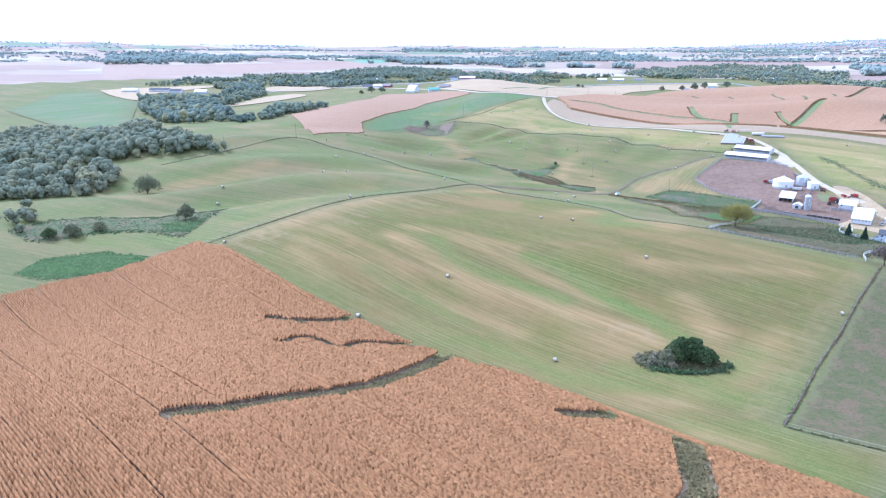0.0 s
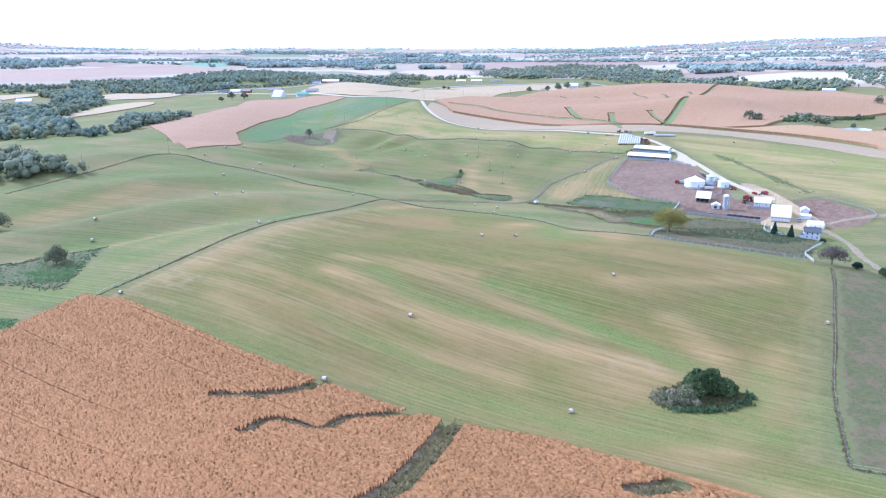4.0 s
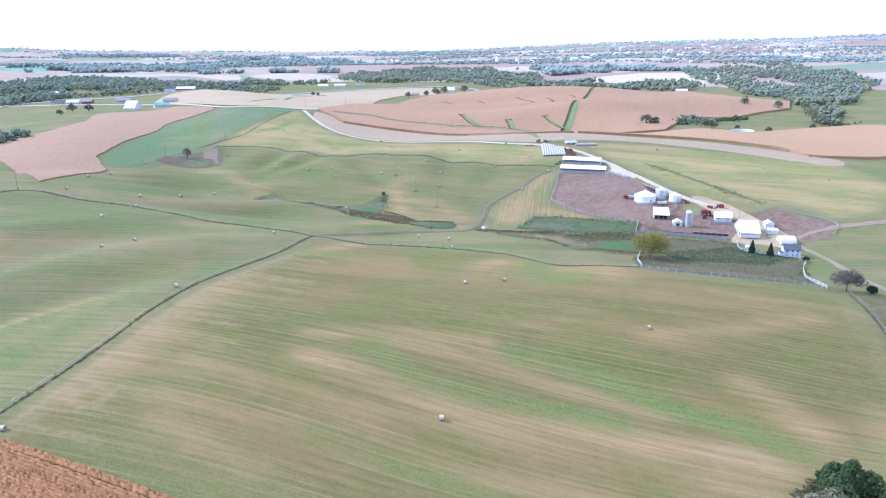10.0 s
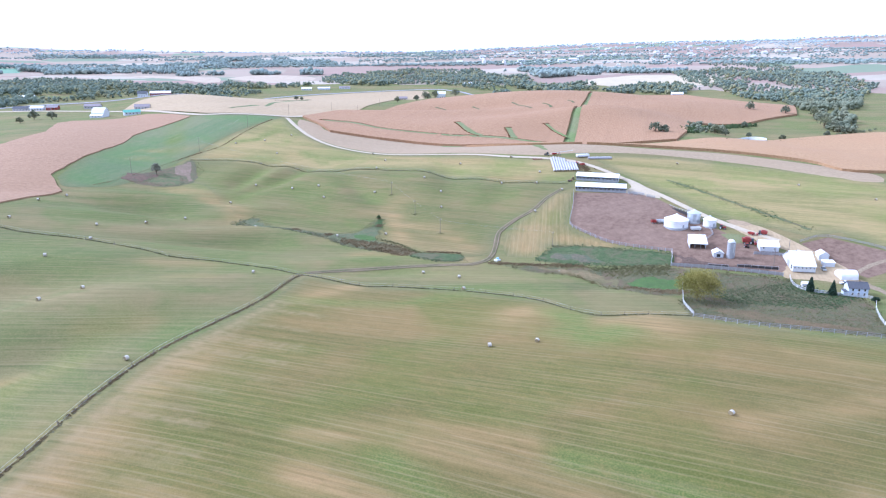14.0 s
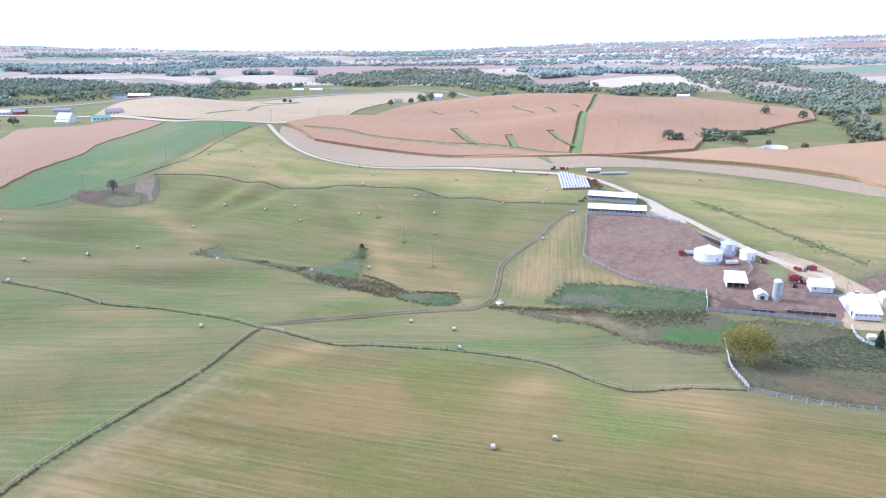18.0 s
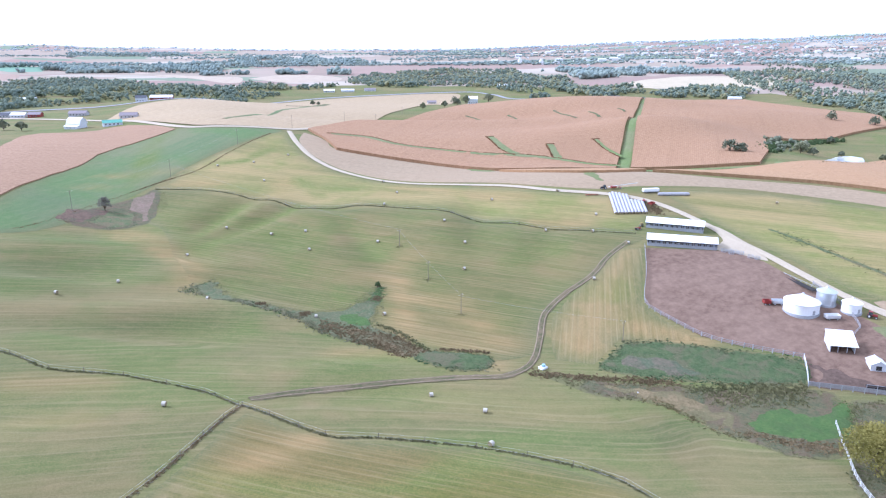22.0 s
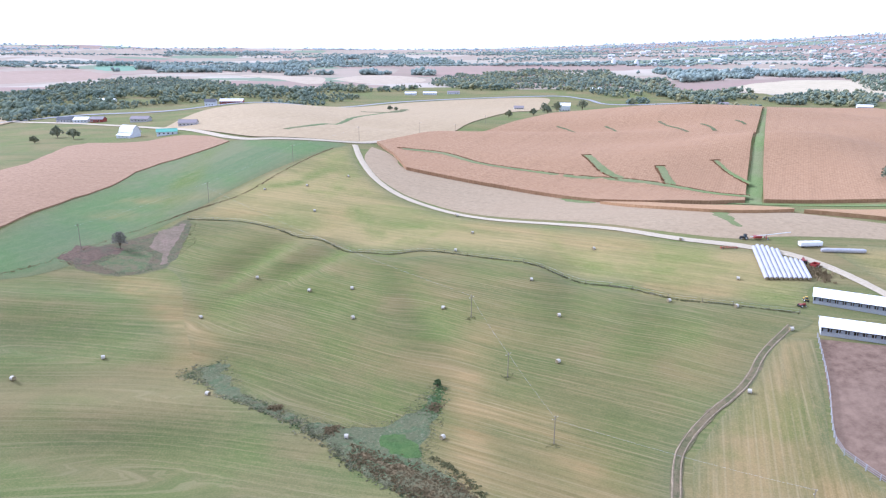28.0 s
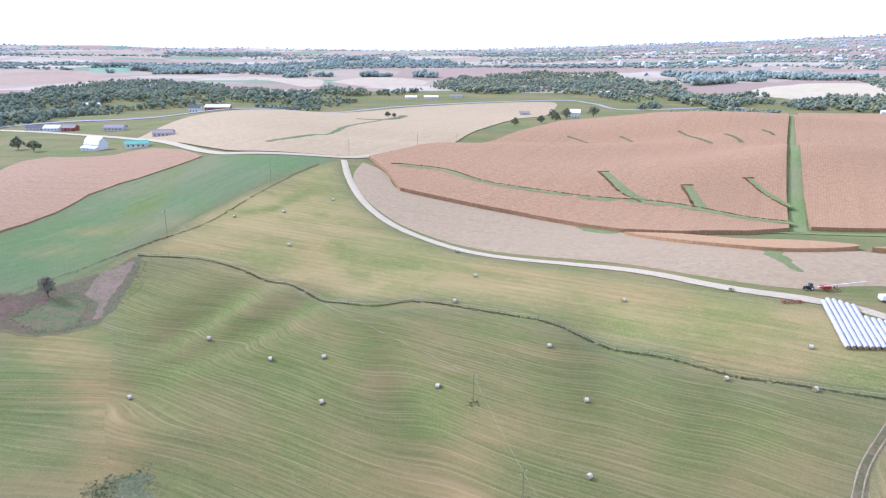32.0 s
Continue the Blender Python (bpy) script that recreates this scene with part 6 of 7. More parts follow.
def tractor(m, paint, label, cab=True):
    b = empty("tractor", m, label, "tractor")
    part("hood", slab([(-0.45, 0.9), (0.45, 0.9), (0.45, 1.6), (0.3, 1.75), (-0.3, 1.75), (-0.45, 1.6)], 0.2, 2.2), paint, b)
    part("chassis", box(bmesh.new(), -1.4, 2.2, -0.35, 0.35, 0.6, 0.95, 0.04), M_DARK, b)
    part("fender", box(bmesh.new(), -1.6, -0.2, -1.1, 1.1, 1.45, 1.6, 0.04), paint, b)
    if cab:
        c = part("cab", slab([(-0.75, 1.4), (0.75, 1.4), (0.7, 2.7), (-0.7, 2.7)], -1.2, 0.2), M_GLASS, b)
        part("cab_roof", box(bmesh.new(), -1.35, 0.3, -0.85, 0.85, 2.7, 2.88, 0.05), paint, c)
    part("exhaust", drum(bmesh.new(), 0.06, 0.06, 1.7, 2.6, 8, 1.3, 0.2), M_DARK, b)
    for s in (-1, 1):
        wheel(b, -0.9, s * 0.95, 0.85, 0.5)
        wheel(b, 1.7, s * 0.8, 0.5, 0.35)
    return b


def wagon(m, paint, label, length=5.0, high=1.5):
    b = empty("farm_wagon", m, label, "wagon")
    part("bed", slab([(-1.2, 0.8), (1.2, 0.8), (1.5, 0.8 + high), (1.4, 0.8 + high), (1.1, 0.95), (-1.1, 0.95), (-1.4, 0.8 + high), (-1.5, 0.8 + high)], -length / 2, length / 2), paint, b)
    for s in (-1, 1):
        part("end_panel", slab([(-1.15, 0.9), (1.15, 0.9), (1.42, 0.8 + high), (-1.42, 0.8 + high)], s * length / 2 - 0.05, s * length / 2 + 0.05), paint, b)
        for x in (-length * 0.3, length * 0.3):
            wheel(b, x, s * 1.05, 0.45, 0.3)
    part("drawbar", box(bmesh.new(), length / 2, length / 2 + 1.6, -0.08, 0.08, 0.5, 0.65), M_DARK, b)
    return b


def combine(m, label):
    b = empty("combine_harvester", m, label, "combine")
    part("body", slab([(-1.4, 1.2), (1.4, 1.2), (1.4, 3.2), (1.0, 3.6), (-1.0, 3.6), (-1.4, 3.2)], -3.2, 1.4), M_RED, b)
    part("cab", slab([(-0.9, 1.6), (0.9, 1.6), (0.85, 3.4), (-0.85, 3.4)], 1.45, 2.9), M_GLASS, b)
    part("grain_tank", box(bmesh.new(), -2.0, 0.8, -1.2, 1.2, 3.62, 4.1, 0.05), M_RED, b)
    part("auger", box(bmesh.new(), -3.6, 0.2, 1.45, 1.75, 3.0, 3.3, 0.05), M_RED, b)
    part("header", slab([(-2.9, 0.2), (2.9, 0.2), (2.9, 1.2), (-2.9, 1.2)], 3.2, 4.4), M_RED, b)
    part("feeder", box(bmesh.new(), 2.0, 3.25, -0.5, 0.5, 0.6, 1.5, 0.05), M_DARK, b)
    for s in (-1, 1):
        wheel(b, 1.3, s * 1.6, 0.95, 0.6)
        wheel(b, -2.4, s * 1.3, 0.6, 0.4)
    return b


tractor(at(162, 620.5, 170, k=0.8), M_DARK, "dark tractor standing on the worked ground", True)
b = empty("grain_auger", at(171, 618.3, -8), "red grain auger with a long pale spout on wheels", "auger")
bm = bmesh.new()
drum(bm, 0.16, 0.16, -8.5, 8.5, 12)
bmesh.ops.transform(bm, verts=bm.verts, matrix=Matrix.Translation((1.5, 0, 2.0)) @ Matrix.Rotation(radians(84), 4, "Y"))
part("spout", bm, M_FENCE_WHITE, b, "pale metal spout")
part("hopper", slab([(-0.9, 0.5), (0.9, 0.5), (1.2, 1.5), (-1.2, 1.5)], -5.5, -2.5), M_RED, b)
part("axle", box(bmesh.new(), -0.3, 0.1, -1.3, 1.3, 0.4, 0.55), M_RED, b)
part("strut", box(bmesh.new(), -0.2, 0.0, -0.1, 0.1, 0.5, 2.0), M_RED, b)
for s in (-1, 1):
    wheel(b, -0.1, s * 1.3, 0.4, 0.25)
b = empty("hay_rake", at(151, 613, -8), "low rusty hay rake parked on the grass", "hay rake")
part("bar", box(bmesh.new(), -3.2, 3.2, -0.1, 0.1, 0.6, 0.75), M_REED, b)
part("bar", box(bmesh.new(), -3.2, 3.2, 1.4, 1.6, 0.6, 0.75), M_REED, b)
for i in range(6):
    part("tine_bar", box(bmesh.new(), -3.2 + i * 1.28, -3.1 + i * 1.28, -0.1, 1.6, 0.3, 0.9), M_RED, b)
for s in (-1, 1):
    wheel(b, s * 2.6, 0.7, 0.35, 0.2)
b = empty("box_trailer", at(183.5, 607.5, -6), "long white flat topped trailer beside the road", "trailer")
part("box", box(bmesh.new(), -4.6, 4.6, -1.2, 1.2, 0.7, 2.2, 0.08), M_WHITE, b)
part("skirt", box(bmesh.new(), -4.4, 4.4, -1.0, 1.0, 0.35, 0.7), M_GREY, b)
for s in (-1, 1):
    for x in (-3.2, -2.2, 3.0):
        wheel(b, x, s * 1.0, 0.42, 0.3)
wagon(at(173.5, 590.5, 30, k=0.8), M_RED, "red farm wagon beside a heap of brush", 4.6, 1.3)
tractor(at(171.5, 594.5, 60), M_RED, "old red tractor by the wrapped tubes", False)
tractor(at(149.5, 564, 10, k=0.7), M_RED, "small red tractor parked by the cattle shed", False)
tractor(at(153.5, 567.5, 80, k=0.62), plain("yellow_paint", (0.45, 0.30, 0.05), (0.6, 0.4, 0.08), 1.0, 0.5), "yellow skid loader by the cattle shed", True)
wagon(at(153.5, 480, -20, k=0.84), M_RED, "red feed wagon standing in the feedlot", 3.0, 1.4)
wagon(at(157, 478.5, -20, k=0.84), M_GALV, "galvanised feed wagon standing in the feedlot", 4.6, 1.5)
combine(at(181.5, 440.5, -30, k=0.84), "red combine harvester beside the machine shed")
tractor(at(178, 437.5, 60, k=0.84), M_RED, "red tractor with big wheels beside the machine shed")
combine(at(194.5, 445, 140, k=0.66), "red combine harvester by the farm road")
wagon(at(189.5, 447.5, 100, k=0.66), M_RED, "red farm wagon by the farm road", 4.5, 1.4)
tractor(at(181, 459, -50, k=0.84), M_RED, "dark red tractor beside the small bin")
wagon(at(167.6, 463.2, -14, k=0.84), M_FENCE_WHITE, "pale grain wagon between the bins", 6.0, 1.5)


def pickup(m, paint, label):
    b = empty("pickup_truck", m, label, "car")
    part("body", slab([(-0.9, 0.45), (0.9, 0.45), (0.95, 1.0), (-0.95, 1.0)], -2.7, 2.6), paint, b)
    c = part("cab", slab([(-0.9, 1.0), (0.9, 1.0), (0.75, 1.75), (-0.75, 1.75)], -0.7, 1.2), M_GLASS, b)
    part("cab_roof", box(bmesh.new(), -0.6, 1.05, -0.78, 0.78, 1.75, 1.83, 0.03), paint, c)
    part("bumper", box(bmesh.new(), 2.6, 2.75, -0.9, 0.9, 0.5, 0.75, 0.03), M_GALV, b)
    for s in (-1, 1):
        for x in (-1.7, 1.7):
            wheel(b, x, s * 0.85, 0.38, 0.26)
    return b


pickup(at(196, 423, -30, k=0.84), M_FENCE_WHITE, "white pickup truck beside the barn")
pickup(at(191.5, 391, -20, k=0.84), M_FENCE_WHITE, "white pickup truck beside the farmhouse")
pickup(at(193.5, 388.5, -20, k=0.84), M_GALV, "silver car beside the farmhouse")
pickup(at(194, 405.5, 60, k=0.84), M_GALV, "silver pickup truck behind the barn")

# brush heap and the pale cattle waterer by the track
g = np.random.default_rng(77)
tufts("brush_heap", 171 + g.normal(0, 1.8, 160), 586 + g.normal(0, 3, 160), 1.2, M_REED_LEAF, "heap of brown brush and twigs", "brush", 77)
b = empty("livestock_waterer", at(57.5, 469, 20), "pale plastic livestock waterer with a blue drum beside the track", "waterer")
part("tub", slab([(-0.9, 0), (0.9, 0), (1.1, 0.7), (-1.1, 0.7)], -1.2, 1.2), M_WHITE, b)
part("drum", drum(bmesh.new(), 0.7, 0.6, 0.7, 1.5, 14, 0.2, 0.0), plain("blue_plastic", (0.25, 0.42, 0.5), (0.35, 0.5, 0.58), 1.0, 0.5), b, "blue drum")
b = empty("dog_house", at(173.5, 396, FACE), "small white wooden hut on the lawn", "hut")
gable_walls(b, 2.6, 2.0, 1.2, 0.7, M_FENCE_WHITE, 0.1)
gable_roof(b, 2.6, 2.0, 1.2, 0.7, M_WHITE, 0.15, 0.06)


# ---- power poles ----
def power_pole(x, y, h, label="weathered wooden power pole standing in the field"):
    b = empty("power_pole", at(x, y, 35), label, "power pole", "power poles")
    part("pole", drum(bmesh.new(), 0.13, 0.09, -1, h, 10), M_POST, b)
    part("crossarm", box(bmesh.new(), -1.1, 1.1, -0.05, 0.05, h - 0.85, h - 0.75, 0.02), M_POST, b)
    for sx in (-1.1, 0.0, 1.1):
        part("insulator", drum(bmesh.new(), 0.06, 0.04, h - 0.75, h - 0.5, 8, sx), M_FENCE_WHITE, b)
    return b


POLES = ((-273, 428), (-217, 477), (-180, 525), (-116, 673), (-72, 740), (-30, 810), (16, 890))
for x, y in POLES:
    power_pole(x, y, 11.5)
SPAN = ((37, 585), (40, 546), (44, 514))
for x, y in SPAN:
    power_pole(x, y, 8.5)
power_pole(92, 478, 7.5, "short wooden pole at the edge of the wet meadow")
for x, y in ((70, 950), (110, 1000), (150, 1050), (187, 420), (176, 417)):
    power_pole(x, y, 9.5)


def wires(poles, h):
    """The wire between poles, as thin slack strands."""
    for (x0, y0), (x1, y1) in zip(poles, poles[1:]):
        a, b = Vector((x0, y0, gz(x0, y0) + h - 0.6)), Vector((x1, y1, gz(x1, y1) + h - 0.6))
        bm = bmesh.new()
        rings = []
        for i in range(13):
            t = i / 12
            p = a.lerp(b, t) - Vector((0, 0, 4 * t * (1 - t) * (b - a).length * 0.012))
            rings.append([bm.verts.new(p + Vector(o)) for o in ((0.014, 0, 0), (0, 0.014, 0.012), (-0.014, 0, -0.012))])
        for p, q in zip(rings, rings[1:]):
            for j in range(3):
                bm.faces.new((p[j], p[(j + 1) % 3], q[(j + 1) % 3], q[j]))
        ob = part("power_line", bm, M_GREY)
        tagged(ob, "thin slack power line between wooden poles", "cable", "power lines")


wires(SPAN, 8.5)
wires(((44, 514), (92, 478)), 8.0)
wires(POLES[3:], 11.5)
wires(((-72, 740), (37, 585)), 9.0)


# ---- trees ----
ICO_V = np.array([(0, 0, -1), (0.724, -0.526, -0.447), (-0.276, -0.851, -0.447), (-0.894, 0, -0.447), (-0.276, 0.851, -0.447), (0.724, 0.526, -0.447),
                  (0.276, -0.851, 0.447), (-0.724, -0.526, 0.447), (-0.724, 0.526, 0.447), (0.276, 0.851, 0.447), (0.894, 0, 0.447), (0, 0, 1)])
ICO_F = np.array([(0, 2, 1), (1, 5, 0), (0, 3, 2), (0, 4, 3), (0, 5, 4), (1, 10, 5), (2, 6, 1), (3, 7, 2), (4, 8, 3), (5, 9, 4),
                  (1, 6, 10), (2, 7, 6), (3, 8, 7), (4, 9, 8), (5, 10, 9), (6, 11, 10), (7, 11, 6), (8, 11, 7), (9, 11, 8), (10, 11, 9)])


def mesh_from(name, V, F, material):
    me = bpy.data.meshes.new(name)
    V, F = np.asarray(V, float), np.asarray(F, np.int32)
    k = F.shape[1]
    me.vertices.add(len(V))
    me.vertices.foreach_set("co", V.ravel())
    me.loops.add(F.size)
    me.loops.foreach_set("vertex_index", F.ravel())
    me.polygons.add(len(F))
    me.polygons.foreach_set("loop_start", np.arange(0, F.size, k, dtype=np.int32))
    me.update(calc_edges=True)
    me.materials.append(material)
    return me


def leaf_crown(lobes, count, leaf, seed):
    """Leaf sprays on and inside a set of lobes (x, y, z, rx, rz): small tilted quads with gaps between them."""
    g = np.random.default_rng(seed)
    vol = np.array([l[3] ** 2 * l[4] for l in lobes]) ** 0.7
    pick = g.choice(len(lobes), count, p=vol / vol.sum())
    L = np.array(lobes)[pick]
    d = g.normal(0, 1, (count, 3))
    d /= np.linalg.norm(d, axis=1)[:, None]
    r = g.uniform(0.55, 1.06, count)[:, None]
    c = L[:, :3] + d * r * np.stack([L[:, 3], L[:, 3], L[:, 4]], 1)
    a = g.normal(0, 1, (count, 3)) + d * 0.2
    a /= np.linalg.norm(a, axis=1)[:, None]
    b = np.cross(a, g.normal(0, 1, (count, 3)))
    b /= np.linalg.norm(b, axis=1)[:, None]
    s = leaf * g.uniform(0.6, 1.4, count)[:, None]
    a, b = a * s, b * s * 0.7
    V = np.stack([c - a, c - b * 0.9, c + a, c + b], 1).reshape(-1, 3)
    return V, np.arange(count * 4).reshape(count, 4)


def tube_path(pts, r0, r1, n=7):
    V, F = [], []
    for i, p in enumerate(pts):
        t = i / (len(pts) - 1)
        r = r0 * (1 - t) + r1 * t
        V += [(p[0] + r * math.cos(k * 2 * math.pi / n), p[1] + r * math.sin(k * 2 * math.pi / n), p[2]) for k in range(n)]
    for i in range(len(pts) - 1):
        for k in range(n):
            F.append((i * n + k, i * n + (k + 1) % n, (i + 1) * n + (k + 1) % n, (i + 1) * n + k))
    return V, F


def tree(x, y, height, radius, material, label, seed, leaves=3000, leaf=0.35, trunk=0.22, lobes=14, low=0.25, name="tree", flat=1.0, bare=0.0):
    """A tapered trunk with limbs that reach into lobes of leaves."""
    rnd = random.Random(seed)
    b = empty(name, at(x, y), label, "tree")
    mid = height * (low + 1) / 2
    spots = []
    for i in range(lobes):
        a = i * 2.4 + rnd.uniform(-0.4, 0.4)
        q = math.sqrt((i + 0.5) / lobes)
        k = rnd.uniform(0.45, 0.8) * radius
        zz = height * low + (height * (1 - low)) * (1 - 0.62 * q ** 1.6) * rnd.uniform(0.72, 0.95)
        spots.append((math.cos(a) * q * radius * 0.75, math.sin(a) * q * radius * 0.75, zz, k * 0.62, k * 0.5 * flat))
    V, F = tube_path([(0, 0, -0.6), (0.05 * height * rnd.uniform(-1, 1) * 0.3, 0, height * low * 0.9), (0, 0.02 * height, height * 0.72)], trunk * height * 0.12 + 0.1, 0.06)
    for s in spots:
        z0 = min(height * low * rnd.uniform(0.8, 1.3), s[2] * 0.8)
        pts = [(0, 0, z0), (s[0] * 0.45, s[1] * 0.45, z0 * 0.45 + s[2] * 0.55), (s[0], s[1], s[2])]
        v, f = tube_path(pts, 0.045 * height * trunk + 0.06, 0.03, 5)
        F += [tuple(q + len(V) for q in t) for t in f]
        V += v
    ob = new("trunk", mesh_from("trunk", V, F, M_BARK))
    ob.parent = b
    if leaves:
        V, F = leaf_crown(spots, leaves, leaf, seed)
        ob = new("crown", mesh_from("crown", V, F, material))
        ob.parent = b
    return b


M_LEAF_OLIVE = leafy("olive_leaves", (0.17, 0.19, 0.115), (0.28, 0.28, 0.165), (0.20, 0.215, 0.13))
M_TWIG = leafy("bare_twigs", (0.13, 0.11, 0.085), (0.20, 0.17, 0.14), (0.15, 0.13, 0.10))
M_TWIG_PALE = leafy("grey_twigs", (0.19, 0.18, 0.15), (0.28, 0.26, 0.22), (0.21, 0.20, 0.165))
M_PINE = leafy("pine_needles", (0.035, 0.065, 0.045), (0.07, 0.105, 0.07), (0.05, 0.085, 0.06))

# the thicket in the hay field
GROVE = ((50, 222, 7.4, 3.9), (54.5, 223.5, 8.0, 4.1), (58.5, 221.5, 6.6, 3.6), (52, 226, 7.0, 3.7), (57, 225.5, 6.6, 3.5), (47, 220.5, 5.0, 2.9), (61, 223.5, 4.8, 2.7))
for i, (x, y, h, r) in enumerate(GROVE):
    tree(x, y, h, r, M_LEAF if i != 5 else M_LEAF_OLIVE, "dark green broadleaf tree in a field thicket", 100 + i, 4200, 0.36, low=0.05, lobes=18)
for i, (x, y, h, r) in enumerate(((42, 219, 2.4, 2.0), (45, 217.5, 2.2, 1.8), (48, 217, 2.2, 1.7), (40.5, 221, 1.9, 1.7), (43.5, 223, 2.4, 1.9))):
    tree(x, y, h, r, M_LEAF_OLIVE if i % 2 else M_DRY_LEAF, "low olive and grey shrub at the thicket's edge", 120 + i, 1100, 0.3, low=0.1, name="shrub", lobes=9)
GROVE_EDGE = ((37, 219), (41, 215.5), (52, 215.5), (61, 218), (65, 223), (60, 228), (50, 229), (41, 226))
drape("thicket_ground", GROVE_EDGE, M_WEED, 0.32, "shaded weedy ground under the thicket", "ground", step=4)
tufts("thicket_weeds", *fill(GROVE_EDGE, 3.0, 130), 0.7, M_WEED_LEAF, "tall weeds round the thicket", seed=130)
tufts("thicket_weeds", *fill(((37, 220), (40, 216.5), (43, 217), (42, 225), (39, 225)), 3.0, 131), 0.8, M_DRY_LEAF, "grey dry weeds at the thicket's edge", seed=131)
tufts("thicket_nettles", *along(((40, 214.5), (52, 213.5), (63, 217), (67, 222)), 1.5, 7, 132), 1.2, M_GREEN_LEAF, "dark green nettles below the thicket", seed=132)

tree(112.5, 392, 12.0, 9.6, M_LEAF_YELLOW, "large willow with yellowing leaves beside a white fence", 140, 9000, 0.26, 0.3, 34, 0.3, "willow_tree")
tree(158, 322, 8.5, 6.6, M_TWIG, "broad half bare tree on the bank", 141, 3200, 0.26, 0.28, 20, 0.3)
tree(172, 306, 4.6, 3.0, M_LEAF, "dark green round bush by the lane", 142, 1600, 0.32, low=0.05, name="bush")
tree(168, 319, 3.0, 2.2, M_PINE, "dark evergreen bush by the lane", 143, 900, 0.3, low=0.05, name="bush")
tree(-228, 390, 11.0, 8.5, M_LEAF_OLIVE, "open crowned grey green tree on the hill", 144, 2600, 0.42, 0.25, 24, 0.12)
tree(-174, 330, 7.5, 4.8, M_LEAF_OLIVE, "dark round tree on the bank", 145, 2600, 0.36, low=0.1)
tree(-217, 301, 6.0, 4.2, M_LEAF_OLIVE, "olive tree on the weedy bank", 154, 1500, 0.4, low=0.08)
tree(-209, 311, 4.2, 3.4, M_LEAF_OLIVE, "low olive tree on the weedy bank", 155, 1100, 0.36, low=0.08)
tree(-226, 296, 5.0, 3.6, M_LEAF, "dark tree on the weedy bank", 156, 1300, 0.38, low=0.08)
tree(-101, 676, 8.0, 3.4, M_TWIG_PALE, "bare grey tree in the gully", 146, 1300, 0.25, 0.2, 14, 0.2)
tree(18.5, 546, 2.6, 1.4, M_LEAF, "small green bush at the ditch's end", 147, 700, 0.22, low=0.05, name="bush", lobes=7)
for i, (x, y) in enumerate(((170.5, 390), (176, 383.5))):
    b = empty("spruce_tree", at(x, y), "dark green cone shaped spruce on the lawn", "tree")
    V, F = tube_path([(0, 0, -0.5), (0, 0, 6.2)], 0.2, 0.04)
    ob = new("trunk", mesh_from("trunk", V, F, M_BARK))
    ob.parent = b
    V, F = leaf_crown([(0, 0, 0.8 + 0.62 * k, 1.9 * (1 - k / 10.5), 0.5) for k in range(10)], 1900, 0.3, 150 + i)
    ob = new("crown", mesh_from("crown", V, F, M_PINE))
    ob.parent = b
tree(186, 371, 3.0, 1.6, M_PINE, "dark bush beside the farmhouse", 153, 600, 0.25, low=0.05, name="bush", lobes=7)
for i, (x, y, h) in enumerate(((345, 748, 12), (352, 744, 9), (429, 763, 10), (437, 757, 7), (517, 820, 7), (607, 793, 15), (596, 770, 12), (589, 756, 9), (494, 739, 6), (640, 885, 12), (610, 915, 12), (675, 816, 9), (470, 760, 5), (560, 745, 6), (660, 860, 13),
                               (250, 1172, 11), (300, 1180, 13), (264, 1168, 12), (243, 1140, 9), (222, 1125, 8), (190, 1110, 8), (-205, 960, 9), (-225, 985, 10), (-232, 955, 6), (75, 1258, 6), (82, 1252, 5))):
    tree(x, y, h, h * 0.55, (M_WOODS_NEAR, M_LEAF_OLIVE)[i % 3 == 2], "dark green tree standing among far fields", 160 + i, 520, 0.7, low=0.12, lobes=11)
tufts("scrub_row", *along(((380, 745), (420, 790), (470, 815), (540, 832)), 8, 1.6, 200), 2.4, M_LEAF, "dark scrub along a pasture edge", "scrub", 200, width=1.6)
tufts("scrub_row", *along(((322, 655), (420, 705), (560, 742), (650, 760)), 5, 0.3, 201), 2.0, M_LEAF_OLIVE, "scattered scrub below the pasture", "scrub", 201, width=1.5)


CLEARINGS = (((-471, 2587), (-283, 2524), (-131, 2223), (-36, 1967), (-5, 1985), (-6, 2303), (-144, 2487), (-305, 2588)),
             ((20, 2165), (113, 1955), (230, 2050), (247, 2260), (125, 2460)),
             ((809, 1698), (930, 1810), (1007, 1845), (1100, 1900), (1200, 1850), (1200, 1623), (1077, 1500), (919, 1535), (796, 1580)),
             ((-656, 2637), (-572, 2732), (-604, 2891), (-704, 2830)),
             ((-950, 1503), (-862, 1678), (-742, 1804), (-727, 1958), (-529, 2223), (-664, 2722), (-825, 2628), (-1069, 2350), (-1213, 2212), (-1321, 2107)))


def value_noise(x, y, seed):
    """Smooth random heights over a unit grid."""
    table = np.random.default_rng(seed).random((256, 256))
    i, j = np.floor(x).astype(int), np.floor(y).astype(int)
    u, v = x - i, y - j
    u, v = u * u * (3 - 2 * u), v * v * (3 - 2 * v)
    at_grid = lambda a, b: table[a % 256, b % 256]
    return (at_grid(i, j) * (1 - u) + at_grid(i + 1, j) * u) * (1 - v) + (at_grid(i, j + 1) * (1 - u) + at_grid(i + 1, j + 1) * u) * v


